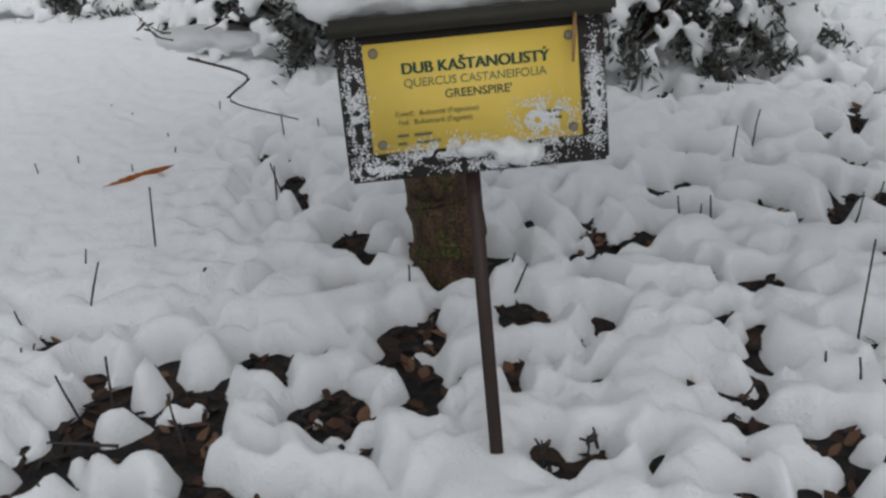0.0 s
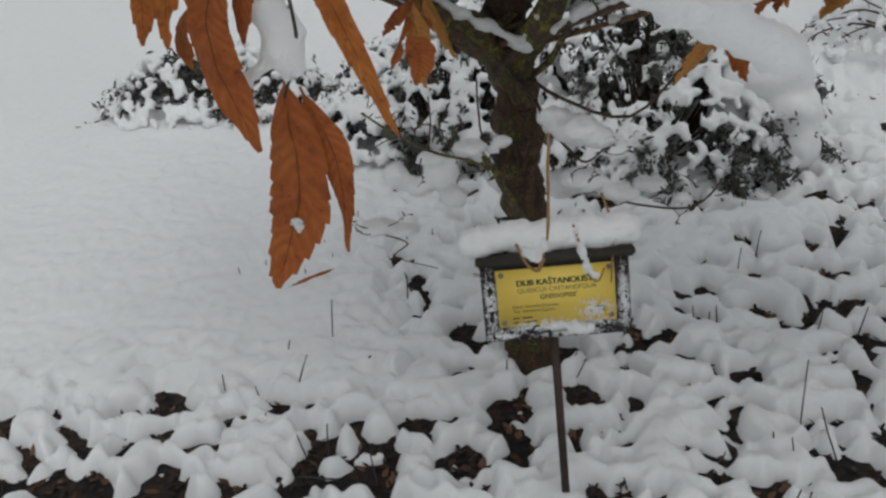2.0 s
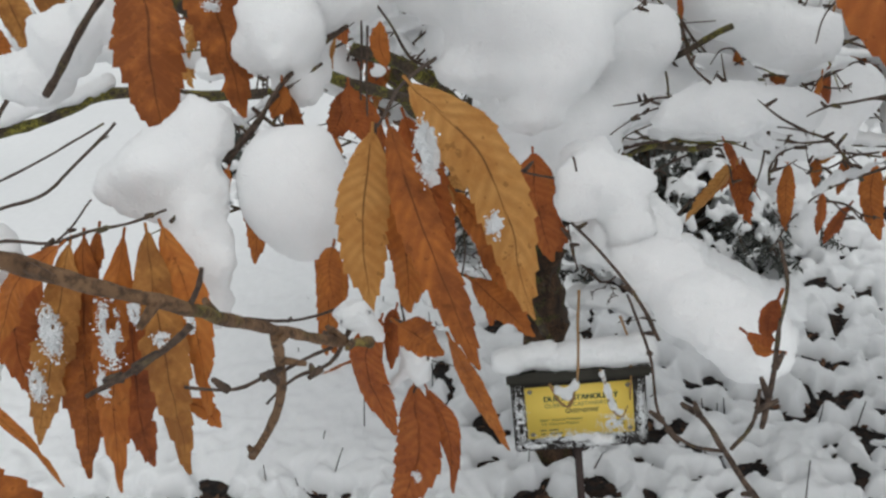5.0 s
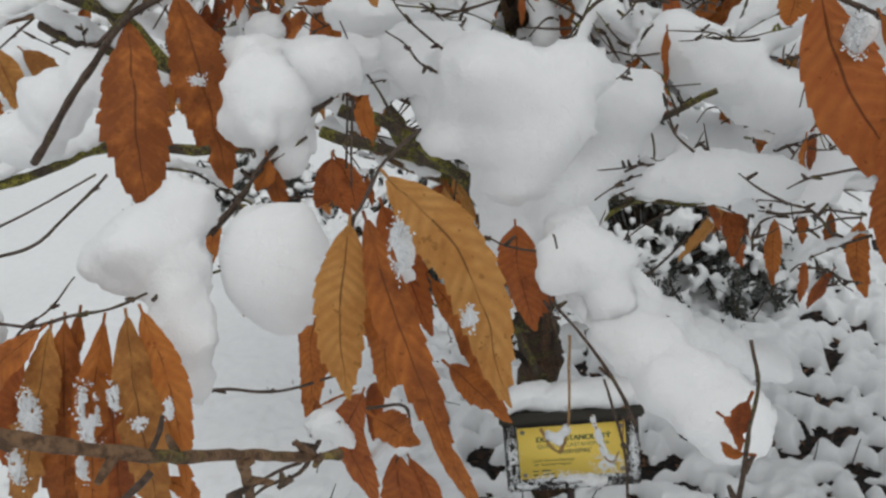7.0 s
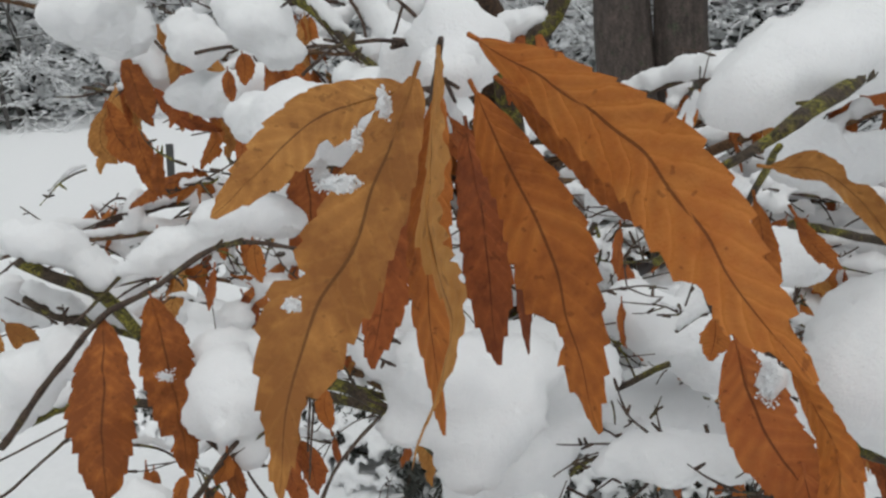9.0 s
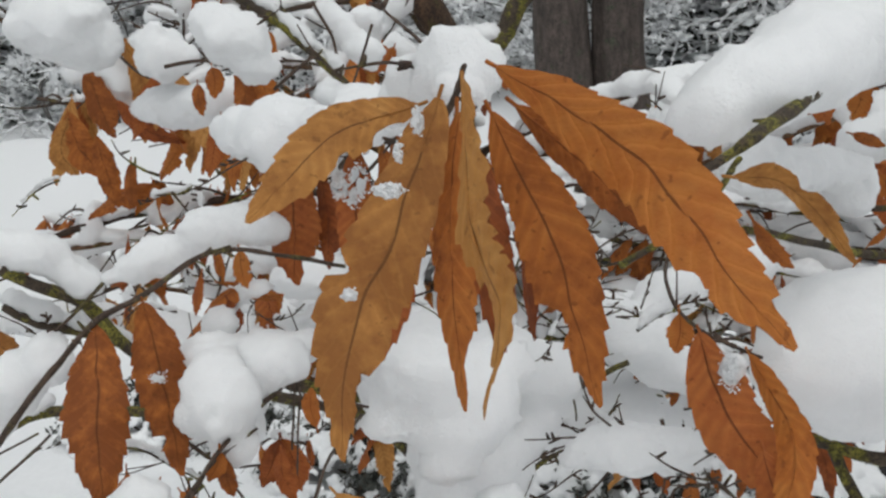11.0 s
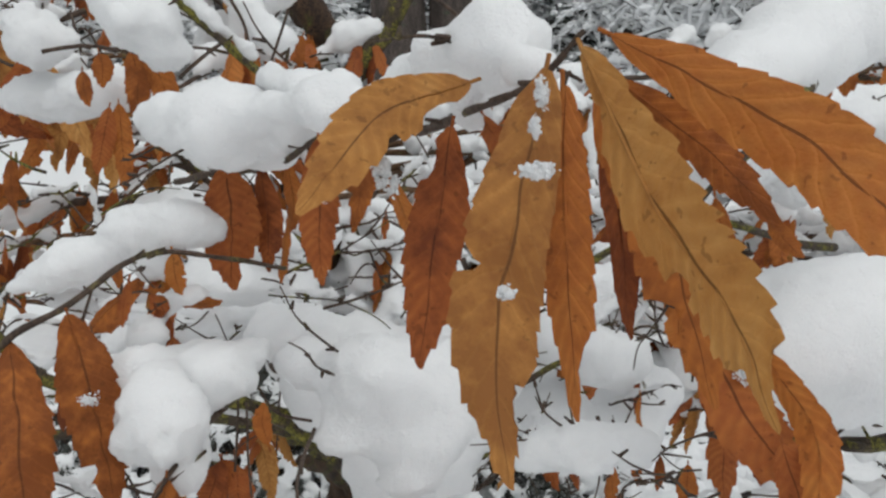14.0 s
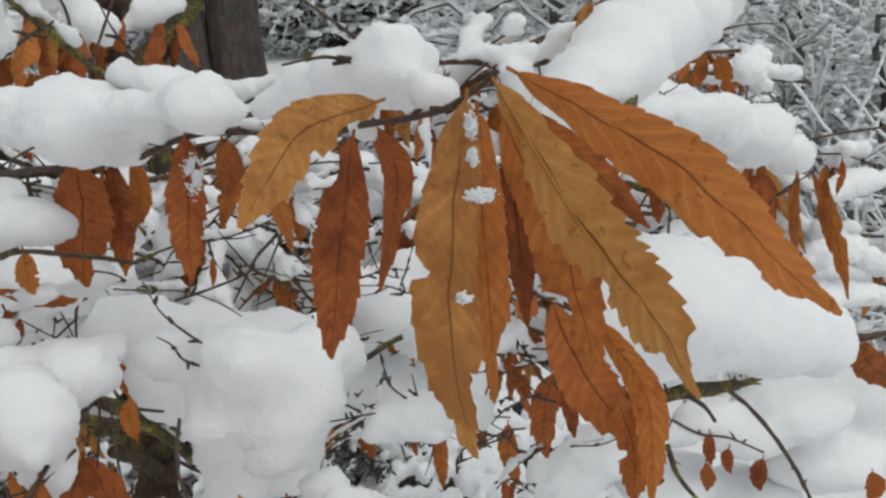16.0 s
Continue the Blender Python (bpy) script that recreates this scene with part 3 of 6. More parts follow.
def sign_snow(lumps, label, **kw):
    m = Matrix.Translation(SIGN_AT) @ sign_pose(0, 0, 0)
    moved = [(*(m @ Vector(l[:3])), l[3], l[4]) for l in lumps]
    return snow_clump(moved, label, group="snow on the sign", **kw)


rnd = random.Random(8)
sign_snow([(-0.115 + 0.23 * i / 9, 0.012 + rnd.uniform(-0.005, 0.005), 0.101, rnd.uniform(0.026, 0.033), rnd.uniform(0.024, 0.034)) for i in range(10)], "thick loaf of snow on the sign's cap rail", voxel=0.005)
sign_snow([(0.028, -0.012, -0.049, 0.016, 0.010), (0.046, -0.012, -0.052, 0.012, 0.008), (-0.012, -0.012, -0.043, 0.012, 0.007), (0.008, -0.012, -0.042, 0.010, 0.006)], "snow stuck along the lower edge of the plate", voxel=0.0022, soft=3, rough=0.006, buds=0)

# ---- the oak ----
oak = thing("oak_tree", (-0.025, 1.22, 0.0), "young oak keeping rust-brown withered leaves, laden with snow", "tree")
trunk = stick("trunk", [(-0.02, 1.22, -0.06), (-0.022, 1.215, 0.06), (-0.030, 1.205, 0.25), (-0.040, 1.19, 0.58), (-0.048, 1.18, 0.75), (-0.050, 1.16, 1.0), (-0.058, 1.12, 1.4), (-0.064, 1.10, 1.6), (-0.09, 1.08, 2.9)], 0.056, 0.026, TRUNK, oak, "brown trunk with green moss patches", sides=28, rough=0.22, steps=110)
stick("limb", [(-0.040, 1.18, 0.66), (-0.010, 1.13, 0.74), (0.030, 1.06, 0.83), (0.030, 1.00, 1.10), (-0.020, 0.98, 1.38), (0.010, 0.96, 1.46), (0.062, 0.95, 1.53), (0.12, 0.93, 1.66), (0.20, 0.92, 1.9)], 0.030, 0.015, MOSSY, oak, "mossy limb rising beside the trunk", 14, 0.2, 5, 50)
stick("limb", [(-0.050, 1.18, 0.66), (-0.100, 1.12, 0.75), (-0.170, 1.05, 0.815), (-0.260, 0.98, 0.92), (-0.340, 0.92, 1.10)], 0.032, 0.014, MOSSY, oak, "mossy limb leaning away from the fork", 14, 0.2, 4, 30)
snow_clump([(-0.085, 1.09, 0.775, 0.022, 0.012), (-0.130, 1.06, 0.805, 0.024, 0.014), (-0.175, 1.03, 0.845, 0.024, 0.014), (-0.02, 1.11, 0.735, 0.026, 0.018), (0.01, 1.07, 0.79, 0.018, 0.013)], "snow lying in the fork of the trunk", voxel=0.006)

# oak: the shoot with the great drooping leaves
hero_twig = stick("twig", [(-0.073, -0.120, 1.379), (-0.066, -0.190, 1.388), (-0.060, -0.260, 1.396), (-0.056, -0.285, 1.404), (-0.054, -0.302, 1.412)], 0.0020, 0.0009, TWIG, oak, "slender brown shoot ending in a bud", knots=5)
stick("twig", [(-0.057, -0.287, 1.402), (-0.050, -0.290, 1.398)], 0.0007, 0.0006, TWIG, oak)
oak_leaf(hero_twig, (-0.043, -0.297, 1.411), (-0.020, -0.315, 1.395), (0.022, -0.386, 1.335), 0.0285, RUST, -8, seed=1, cup=0.08, teeth=15, via=((-0.001, -0.341, 1.376), (0.011, -0.366, 1.353)), bites=((0.93, 1, 0.45, 0.06), (0.74, 1, 0.3, 0.03)))
oak_leaf(hero_twig, (-0.055, -0.304, 1.407), (-0.056, -0.357, 1.367), (-0.056, -0.412, 1.331), 0.0310, TAN, 55, seed=2, cup=0.1, teeth=14, via=((-0.050, -0.378, 1.349),), bites=((0.52, 1, 0.5, 0.05), (0.90, 1, 0.55, 0.11), (0.93, -1, 0.5, 0.08), (0.10, 1, 0.5, 0.05)))
oak_leaf(hero_twig, (-0.045, -0.288, 1.396), (-0.026, -0.298, 1.352), (-0.012, -0.305, 1.294), 0.0290, RUST, 5, seed=3, cup=0.12, teeth=14, bites=((0.95, 1, 0.4, 0.05),))
oak_leaf(hero_twig, (-0.063, -0.295, 1.402), (-0.078, -0.314, 1.362), (-0.095, -0.362, 1.302), 0.0315, TAN, 5, seed=4, cup=0.1, teeth=13, via=((-0.092, -0.341, 1.333),), bites=((0.80, -1, 0.55, 0.07), (0.92, -1, 0.35, 0.08), (0.88, 1, 0.3, 0.04)))
oak_leaf(hero_twig, (-0.057, -0.292, 1.397), (-0.061, -0.306, 1.350), (-0.059, -0.307, 1.296), 0.0190, RUST, 20, seed=5, teeth=12, torn=0.15, bites=((0.85, -1, 0.5, 0.08),))
oak_leaf(hero_twig, (-0.074, -0.205, 1.383), (-0.084, -0.212, 1.337), (-0.093, -0.220, 1.290), 0.0290, DARK, 0, seed=6, teeth=11, bites=((0.15, 1, 0.5, 0.07),))
oak_leaf(hero_twig, (-0.072, -0.229, 1.400), (-0.106, -0.236, 1.389), (-0.138, -0.263, 1.359), 0.0295, TAN, 20, seed=7, cup=0.05, teeth=10, bites=((0.22, -1, 0.45, 0.10),))
oak_leaf(hero_twig, (-0.036, -0.285, 1.398), (-0.014, -0.298, 1.377), (0.007, -0.310, 1.353), 0.0165, RUST, 10, seed=8, teeth=9)
oak_leaf(hero_twig, (-0.050, -0.240, 1.384), (-0.045, -0.255, 1.347), (-0.042, -0.262, 1.303), 0.0215, DARK, -10, seed=9, teeth=10)
oak_leaf(hero_twig, (-0.059, -0.195, 1.388), (-0.044, -0.182, 1.359), (-0.052, -0.172, 1.304), 0.0185, DARK, 35, seed=10, teeth=8, torn=0.1)
oak_leaf(hero_twig, (-0.036, -0.275, 1.381), (-0.034, -0.280, 1.353), (-0.032, -0.285, 1.313), 0.0170, DARK, 40, seed=11, teeth=8)
stick("twig", [(-0.054, -0.290, 1.401), (-0.052, -0.275, 1.394)], 0.0007, 0.0006, TWIG, oak)
snow_clump([(-0.054, -0.205, 1.414, 0.019, 0.020), (-0.070, -0.185, 1.409, 0.019, 0.015), (-0.080, -0.155, 1.404, 0.018, 0.013), (-0.090, -0.135, 1.398, 0.014, 0.009), (-0.056, -0.250, 1.404, 0.013, 0.010), (-0.063, -0.190, 1.387, 0.011, 0.008)], "tall rounded snow cap on the oak shoot")
twig_spray((-0.054, -0.205, 1.414), 0.020, 12, 2)

# oak: leaves and snow behind the great shoot
k_twig = stick("twig", [(-0.235, 0.300, 1.329), (-0.190, 0.120, 1.347), (-0.142, 0.060, 1.356), (-0.116, -0.020, 1.376), (-0.093, -0.050, 1.379), (-0.073, -0.120, 1.379)], 0.0031, 0.0013, TWIG, oak, knots=4)
oak_leaf(k_twig, (-0.176, 0.062, 1.356), (-0.176, 0.065, 1.313), (-0.178, 0.069, 1.269), 0.0462, DARK, 0, seed=13, teeth=9)
oak_leaf(k_twig, (-0.154, 0.075, 1.353), (-0.151, 0.075, 1.314), (-0.153, 0.075, 1.279), 0.0260, DARK, 30, seed=14, teeth=8)
oak_leaf(k_twig, (-0.118, -0.025, 1.375), (-0.120, -0.027, 1.329), (-0.122, -0.027, 1.287), 0.0284, DARK, 10, seed=15, teeth=9)
oak_leaf(k_twig, (-0.099, -0.040, 1.375), (-0.095, -0.040, 1.353), (-0.101, -0.030, 1.318), 0.0208, RUST, 20, seed=16, teeth=8)
oak_leaf(k_twig, (-0.134, 0.120, 1.351), (-0.132, 0.120, 1.321), (-0.138, 0.120, 1.297), 0.0224, RUST, 40, seed=17, teeth=7)
oak_leaf(k_twig, (-0.086, -0.090, 1.357), (-0.077, -0.080, 1.334), (-0.067, -0.070, 1.307), 0.0156, RUST, 40, seed=18, teeth=7)
snow_clump([(-0.175, 0.055, 1.384, 0.038, 0.029), (-0.206, 0.070, 1.386, 0.025, 0.021), (-0.144, 0.060, 1.369, 0.026, 0.018), (-0.110, -0.035, 1.396, 0.023, 0.020), (-0.126, 0.010, 1.378, 0.018, 0.014)], "double rounded snow cushion over hanging leaves")
twig_spray((-0.175, 0.055, 1.384), 0.038, 19, 2)
stick("twig", [(-0.123, -0.020, 1.352), (-0.107, -0.030, 1.363), (-0.090, -0.050, 1.382)], 0.0010, 0.0007, TWIG, oak)

# oak: the arching shoot with the hanging pair of leaves
arc_twig = stick("twig", [(-0.390, 0.000, 1.172), (-0.360, -0.005, 1.205), (-0.332, -0.008, 1.236), (-0.304, -0.005, 1.265), (-0.275, 0.000, 1.279), (-0.241, 0.020, 1.299), (-0.215, 0.035, 1.304), (-0.183, 0.050, 1.296), (-0.141, 0.080, 1.280)], 0.0027, 0.0015, TWIG, oak, knots=5, steps=44)
oak_leaf(arc_twig, (-0.304, -0.005, 1.261), (-0.297, -0.036, 1.212), (-0.289, -0.062, 1.150), 0.0480, RUST, -5, seed=20, teeth=12, cup=0.22)
oak_leaf(arc_twig, (-0.271, -0.004, 1.275), (-0.260, -0.012, 1.222), (-0.252, -0.018, 1.156), 0.0430, RUST, 5, seed=21, teeth=12)
snow_along([(-0.309, 0.050, 1.281), (-0.275, 0.055, 1.291), (-0.236, 0.060, 1.309), (-0.198, 0.070, 1.308), (-0.173, 0.090, 1.300)], 0.0190, 0.0152, 22)
stick("bough", [(-0.418, 0.100, 1.287), (-0.397, 0.110, 1.270), (-0.363, 0.125, 1.248), (-0.324, 0.140, 1.197), (-0.283, 0.190, 1.161)], 0.0059, 0.0049, MOSSY, oak, "green mossy bough", knots=3)
stick("bough", [(-0.439, 0.140, 1.247), (-0.412, 0.140, 1.233), (-0.369, 0.150, 1.215), (-0.333, 0.170, 1.192)], 0.0048, 0.0033, MOSSY, oak, "green mossy bough")
snow_along([(-0.435, 0.140, 1.254), (-0.412, 0.140, 1.241), (-0.372, 0.150, 1.222), (-0.340, 0.168, 1.202)], 0.0085, 0.0080, 24, gaps=0.12)
snow_along([(-0.670, 0.172, 1.086), (-0.615, 0.190, 1.093), (-0.552, 0.200, 1.104), (-0.504, 0.220, 1.115), (-0.455, 0.240, 1.127)], 0.0095, 0.0085, 25, gaps=0.2)
snow_along([(-0.258, 0.300, 1.528), (-0.221, 0.300, 1.499), (-0.189, 0.300, 1.467), (-0.155, 0.290, 1.437)], 0.0080, 0.0075, 26, gaps=0.25)
snow_along([(-0.421, 0.110, 1.295), (-0.390, 0.120, 1.283), (-0.363, 0.130, 1.262)], 0.0240, 0.0187, 23)
snow_clump([(-0.217, -0.020, 1.207, 0.026, 0.024), (-0.225, -0.010, 1.228, 0.019, 0.015), (-0.204, 0.040, 1.227, 0.032, 0.017), (-0.174, 0.050, 1.225, 0.022, 0.014), (-0.211, -0.020, 1.177, 0.017, 0.017), (-0.238, -0.020, 1.198, 0.013, 0.015)], "heavy snow mound bent over a twig", buds=6, soft=6)
stick("twig", [(-0.253, -0.060, 1.139), (-0.235, -0.050, 1.158), (-0.218, -0.040, 1.180), (-0.199, -0.010, 1.196), (-0.173, 0.030, 1.212)], 0.0018, 0.0014, TWIG, oak, knots=2)
stick("twig", [(-0.183, 0.030, 1.152), (-0.180, 0.030, 1.178), (-0.177, 0.030, 1.210)], 0.0009, 0.0008, TWIG, oak)
oak_leaf(arc_twig, (-0.192, 0.030, 1.161), (-0.198, 0.030, 1.142), (-0.208, 0.030, 1.124), 0.0234, DARK, 0, seed=24, teeth=6)
oak_leaf(arc_twig, (-0.191, 0.035, 1.159), (-0.182, 0.035, 1.139), (-0.180, 0.035, 1.117), 0.0226, DARK, 10, seed=25, teeth=6)
oak_leaf(arc_twig, (-0.218, -0.040, 1.181), (-0.220, -0.040, 1.170), (-0.227, -0.040, 1.160), 0.0144, RUST, 10, seed=26, teeth=5)
oak_leaf(arc_twig, (-0.242, 0.040, 1.285), (-0.246, 0.040, 1.270), (-0.249, 0.040, 1.255), 0.0119, DARK, 40, seed=27, teeth=6)
oak_leaf(arc_twig, (-0.214, 0.045, 1.301), (-0.213, 0.045, 1.285), (-0.211, 0.045, 1.273), 0.0173, RUST, 20, seed=28, teeth=6)
oak_leaf(arc_twig, (-0.229, 0.060, 1.261), (-0.225, 0.060, 1.247), (-0.228, 0.060, 1.233), 0.0160, DARK, 0, seed=29, teeth=6)
oak_leaf(arc_twig, (-0.236, 0.070, 1.273), (-0.204, 0.060, 1.264), (-0.185, 0.050, 1.265), 0.0159, RUST, 40, seed=30, teeth=6)
snow_clump([(-0.237, 0.060, 1.243, 0.017, 0.018), (-0.206, 0.060, 1.271, 0.019, 0.007)], "small clot of snow in the twigs")
twig_spray((-0.237, 0.060, 1.243), 0.018, 31, 1)
stick("bough", [(-0.210, 0.160, 1.165), (-0.165, 0.170, 1.145), (-0.125, 0.180, 1.105), (-0.071, 0.200, 1.050)], 0.0057, 0.0050, MOSSY, oak, "mossy bough bending down", knots=2)

# oak: heavy snow load below the great shoot
snow_clump([(-0.046, 0.170, 1.168, 0.071, 0.039), (-0.100, 0.170, 1.155, 0.049, 0.038), (-0.141, 0.190, 1.205, 0.041, 0.025), (0.020, 0.170, 1.158, 0.039, 0.029), (-0.060, 0.160, 1.105, 0.044, 0.044), (-0.024, 0.150, 1.083, 0.039, 0.041), (-0.093, 0.190, 1.194, 0.039, 0.023), (0.011, 0.160, 1.117, 0.026, 0.030), (-0.074, 0.140, 1.057, 0.025, 0.027)], "large heap of snow weighing down boughs", voxel=0.007, buds=7, soft=7)
twig_spray((-0.046, 0.170, 1.168), 0.071, 32, 2)
stick("bough", [(-0.216, 0.200, 1.154), (-0.124, 0.200, 1.125), (-0.035, 0.190, 1.116), (0.045, 0.190, 1.134), (0.098, 0.170, 1.165)], 0.0038, 0.0026, MOSSY, oak)
snow_clump([(0.076, 0.080, 1.123, 0.041, 0.018), (0.116, 0.080, 1.118, 0.031, 0.016), (0.045, 0.080, 1.118, 0.023, 0.015)], "low snow cushion on a hidden bough")
twig_spray((0.076, 0.080, 1.123), 0.041, 33, 2)
snow_clump([(-0.083, 0.020, 1.211, 0.039, 0.030), (-0.107, 0.020, 1.175, 0.023, 0.017), (-0.058, 0.020, 1.169, 0.036, 0.027), (-0.039, 0.020, 1.191, 0.030, 0.030), (-0.024, 0.030, 1.214, 0.023, 0.023), (-0.130, 0.060, 1.214, 0.024, 0.020), (-0.066, 0.010, 1.142, 0.023, 0.015)], "great pile of snow over a bough", voxel=0.007, buds=7, soft=7)
twig_spray((-0.083, 0.020, 1.211), 0.039, 34, 2)
snow_clump([(-0.023, -0.040, 1.111, 0.027, 0.020), (-0.009, -0.050, 1.080, 0.020, 0.022), (0.002, -0.050, 1.052, 0.013, 0.015), (-0.044, -0.050, 1.104, 0.014, 0.018)], "long slab of snow hanging over the path of a bough")
twig_spray((-0.023, -0.040, 1.111), 0.027, 35, 2)
stick("twig", [(-0.045, -0.070, 1.137), (-0.043, -0.070, 1.128)], 0.0008, 0.0006, TWIG, oak)
stick("twig", [(0.017, -0.040, 1.069), (0.027, -0.050, 1.072)], 0.0009, 0.0007, TWIG, oak)
snow_along([(-0.001, 0.050, 1.027), (0.039, 0.060, 1.002), (0.096, 0.100, 0.960), (0.155, 0.120, 0.927)], 0.0216, 0.0173, 36)

# oak: the stout bough that crosses close to the lens, with its leaves
near_bough = stick("bough", [(-0.209, -0.440, 1.252), (-0.198, -0.430, 1.247), (-0.196, -0.415, 1.241), (-0.190, -0.410, 1.231), (-0.182, -0.400, 1.223), (-0.174, -0.390, 1.213), (-0.159, -0.374, 1.198), (-0.151, -0.335, 1.171), (-0.139, -0.310, 1.152), (-0.129, -0.300, 1.146)], 0.0023, 0.0016, BOUGH, oak, "stout brown bough with buds", knots=16, rough=0.5, steps=60, sides=12)
near_twig = stick("twig", [(-0.151, -0.333, 1.168), (-0.155, -0.320, 1.146), (-0.159, -0.315, 1.131), (-0.168, -0.310, 1.114), (-0.174, -0.310, 1.106)], 0.0018, 0.0015, BOUGH, oak, knots=4)
stick("twig", [(-0.158, -0.376, 1.194), (-0.164, -0.385, 1.191), (-0.171, -0.390, 1.188), (-0.178, -0.395, 1.186)], 0.0010, 0.0006, TWIG, oak, knots=2)
stick("twig", [(-0.158, -0.374, 1.199), (-0.156, -0.372, 1.203), (-0.155, -0.370, 1.207)], 0.0008, 0.0006, TWIG, oak)
stick("twig", [(-0.153, -0.330, 1.154), (-0.167, -0.330, 1.147), (-0.184, -0.330, 1.148)], 0.0007, 0.0006, TWIG, oak, knots=3)
stick("twig", [(-0.140, -0.310, 1.150), (-0.149, -0.310, 1.146), (-0.158, -0.320, 1.145)], 0.0007, 0.0006, TWIG, oak)
snow_clump([(-0.136, -0.290, 1.152, 0.009, 0.008), (-0.131, -0.280, 1.139, 0.006, 0.006), (-0.139, -0.300, 1.154, 0.006, 0.004)], "small snow cap on a bough fork")
twig_spray((-0.136, -0.290, 1.152), 0.009, 37, 1)
a_twig = stick("twig", [(-0.357, -0.170, 1.119), (-0.339, -0.170, 1.135), (-0.309, -0.175, 1.136), (-0.285, -0.178, 1.143), (-0.263, -0.180, 1.147), (-0.253, -0.160, 1.146)], 0.0010, 0.0007, TWIG, oak, knots=3)
oak_leaf(a_twig, (-0.302, -0.180, 1.136), (-0.322, -0.190, 1.121), (-0.346, -0.185, 1.082), 0.0209, RUST, 15, wave=0.28, torn=0.12, seed=38, teeth=10)
oak_leaf(a_twig, (-0.297, -0.178, 1.136), (-0.311, -0.190, 1.089), (-0.338, -0.185, 1.023), 0.0248, TAN, 0, wave=0.28, torn=0.12, seed=39, teeth=12)
oak_leaf(a_twig, (-0.290, -0.176, 1.139), (-0.303, -0.180, 1.074), (-0.318, -0.180, 0.997), 0.0272, RUST, 0, wave=0.28, torn=0.12, seed=40, teeth=12)
oak_leaf(a_twig, (-0.268, -0.180, 1.140), (-0.283, -0.188, 1.084), (-0.299, -0.185, 0.991), 0.0232, RUST, -15, wave=0.28, torn=0.12, seed=41, teeth=12)
oak_leaf(a_twig, (-0.256, -0.180, 1.142), (-0.255, -0.190, 1.090), (-0.258, -0.185, 1.003), 0.0266, TAN, 0, wave=0.28, torn=0.12, seed=42, teeth=12)
oak_leaf(a_twig, (-0.250, -0.175, 1.142), (-0.241, -0.180, 1.100), (-0.245, -0.175, 1.033), 0.0208, RUST, 10, wave=0.28, torn=0.12, seed=43, teeth=11)
oak_leaf(a_twig, (-0.330, -0.160, 1.114), (-0.349, -0.160, 1.083), (-0.355, -0.155, 1.036), 0.0298, DARK, 0, wave=0.28, torn=0.12, seed=44, teeth=10)
oak_leaf(a_twig, (-0.276, -0.165, 1.105), (-0.290, -0.160, 1.043), (-0.293, -0.155, 0.985), 0.0293, DARK, 0, wave=0.28, torn=0.12, seed=45, teeth=11)
oak_leaf(a_twig, (-0.301, -0.165, 1.093), (-0.314, -0.160, 1.044), (-0.330, -0.158, 0.988), 0.0231, DARK, 10, wave=0.28, torn=0.12, seed=46, teeth=11)
oak_leaf(a_twig, (-0.259, -0.170, 1.041), (-0.248, -0.170, 1.034), (-0.242, -0.170, 1.022), 0.0132, RUST, 0, seed=47, teeth=5)
oak_leaf(a_twig, (-0.285, -0.170, 1.140), (-0.290, -0.170, 1.126), (-0.295, -0.170, 1.111), 0.0108, RUST, 40, seed=48, teeth=6)
oak_leaf(a_twig, (-0.395, -0.165, 1.060), (-0.359, -0.168, 1.017), (-0.340, -0.171, 0.984), 0.0132, RUST, 50, seed=49, teeth=9)
oak_leaf(a_twig, (-0.441, -0.200, 1.039), (-0.387, -0.180, 0.976), (-0.336, -0.160, 0.915), 0.0568, RUST, 0, seed=50, teeth=12, cup=0.1)
oak_leaf(a_twig, (-0.465, -0.200, 0.962), (-0.410, -0.190, 0.920), (-0.372, -0.180, 0.865), 0.0401, TAN, 10, seed=51, teeth=11)
snow_clump([(-0.382, -0.130, 1.081, 0.016, 0.039), (-0.407, -0.120, 1.033, 0.013, 0.023), (-0.369, -0.130, 1.115, 0.017, 0.017)], "snow lump at the end of a shoot")
twig_spray((-0.382, -0.130, 1.081), 0.039, 52, 1)

# oak: middle cluster of leaves beside the snow ball
c_twig = stick("twig", [(-0.129, 0.020, 1.180), (-0.142, -0.060, 1.182), (-0.143, -0.140, 1.182), (-0.143, -0.170, 1.184), (-0.143, -0.180, 1.178)], 0.0014, 0.0006, TWIG, oak, knots=2)
oak_leaf(c_twig, (-0.141, -0.185, 1.188), (-0.147, -0.195, 1.151), (-0.147, -0.200, 1.107), 0.0289, TAN, 0, wave=0.2, torn=0.08, seed=53, teeth=12)
oak_leaf(c_twig, (-0.133, -0.185, 1.190), (-0.116, -0.215, 1.145), (-0.096, -0.235, 1.095), 0.0233, RUST, 10, wave=0.2, torn=0.08, seed=54, teeth=13)
oak_leaf(c_twig, (-0.124, -0.170, 1.206), (-0.089, -0.185, 1.167), (-0.072, -0.190, 1.094), 0.0363, TAN, -10, wave=0.2, torn=0.08, seed=55, teeth=13)
oak_leaf(c_twig, (-0.136, -0.175, 1.161), (-0.131, -0.180, 1.129), (-0.133, -0.180, 1.095), 0.0238, RUST, 5, wave=0.2, torn=0.08, seed=56, teeth=9)
oak_leaf(c_twig, (-0.107, -0.165, 1.151), (-0.089, -0.170, 1.123), (-0.075, -0.175, 1.090), 0.0221, RUST, 10, wave=0.2, torn=0.08, seed=57, teeth=9)
oak_leaf(c_twig, (-0.135, -0.170, 1.131), (-0.130, -0.170, 1.115), (-0.130, -0.170, 1.095), 0.0196, RUST, 20, wave=0.2, torn=0.08, seed=58, teeth=8)
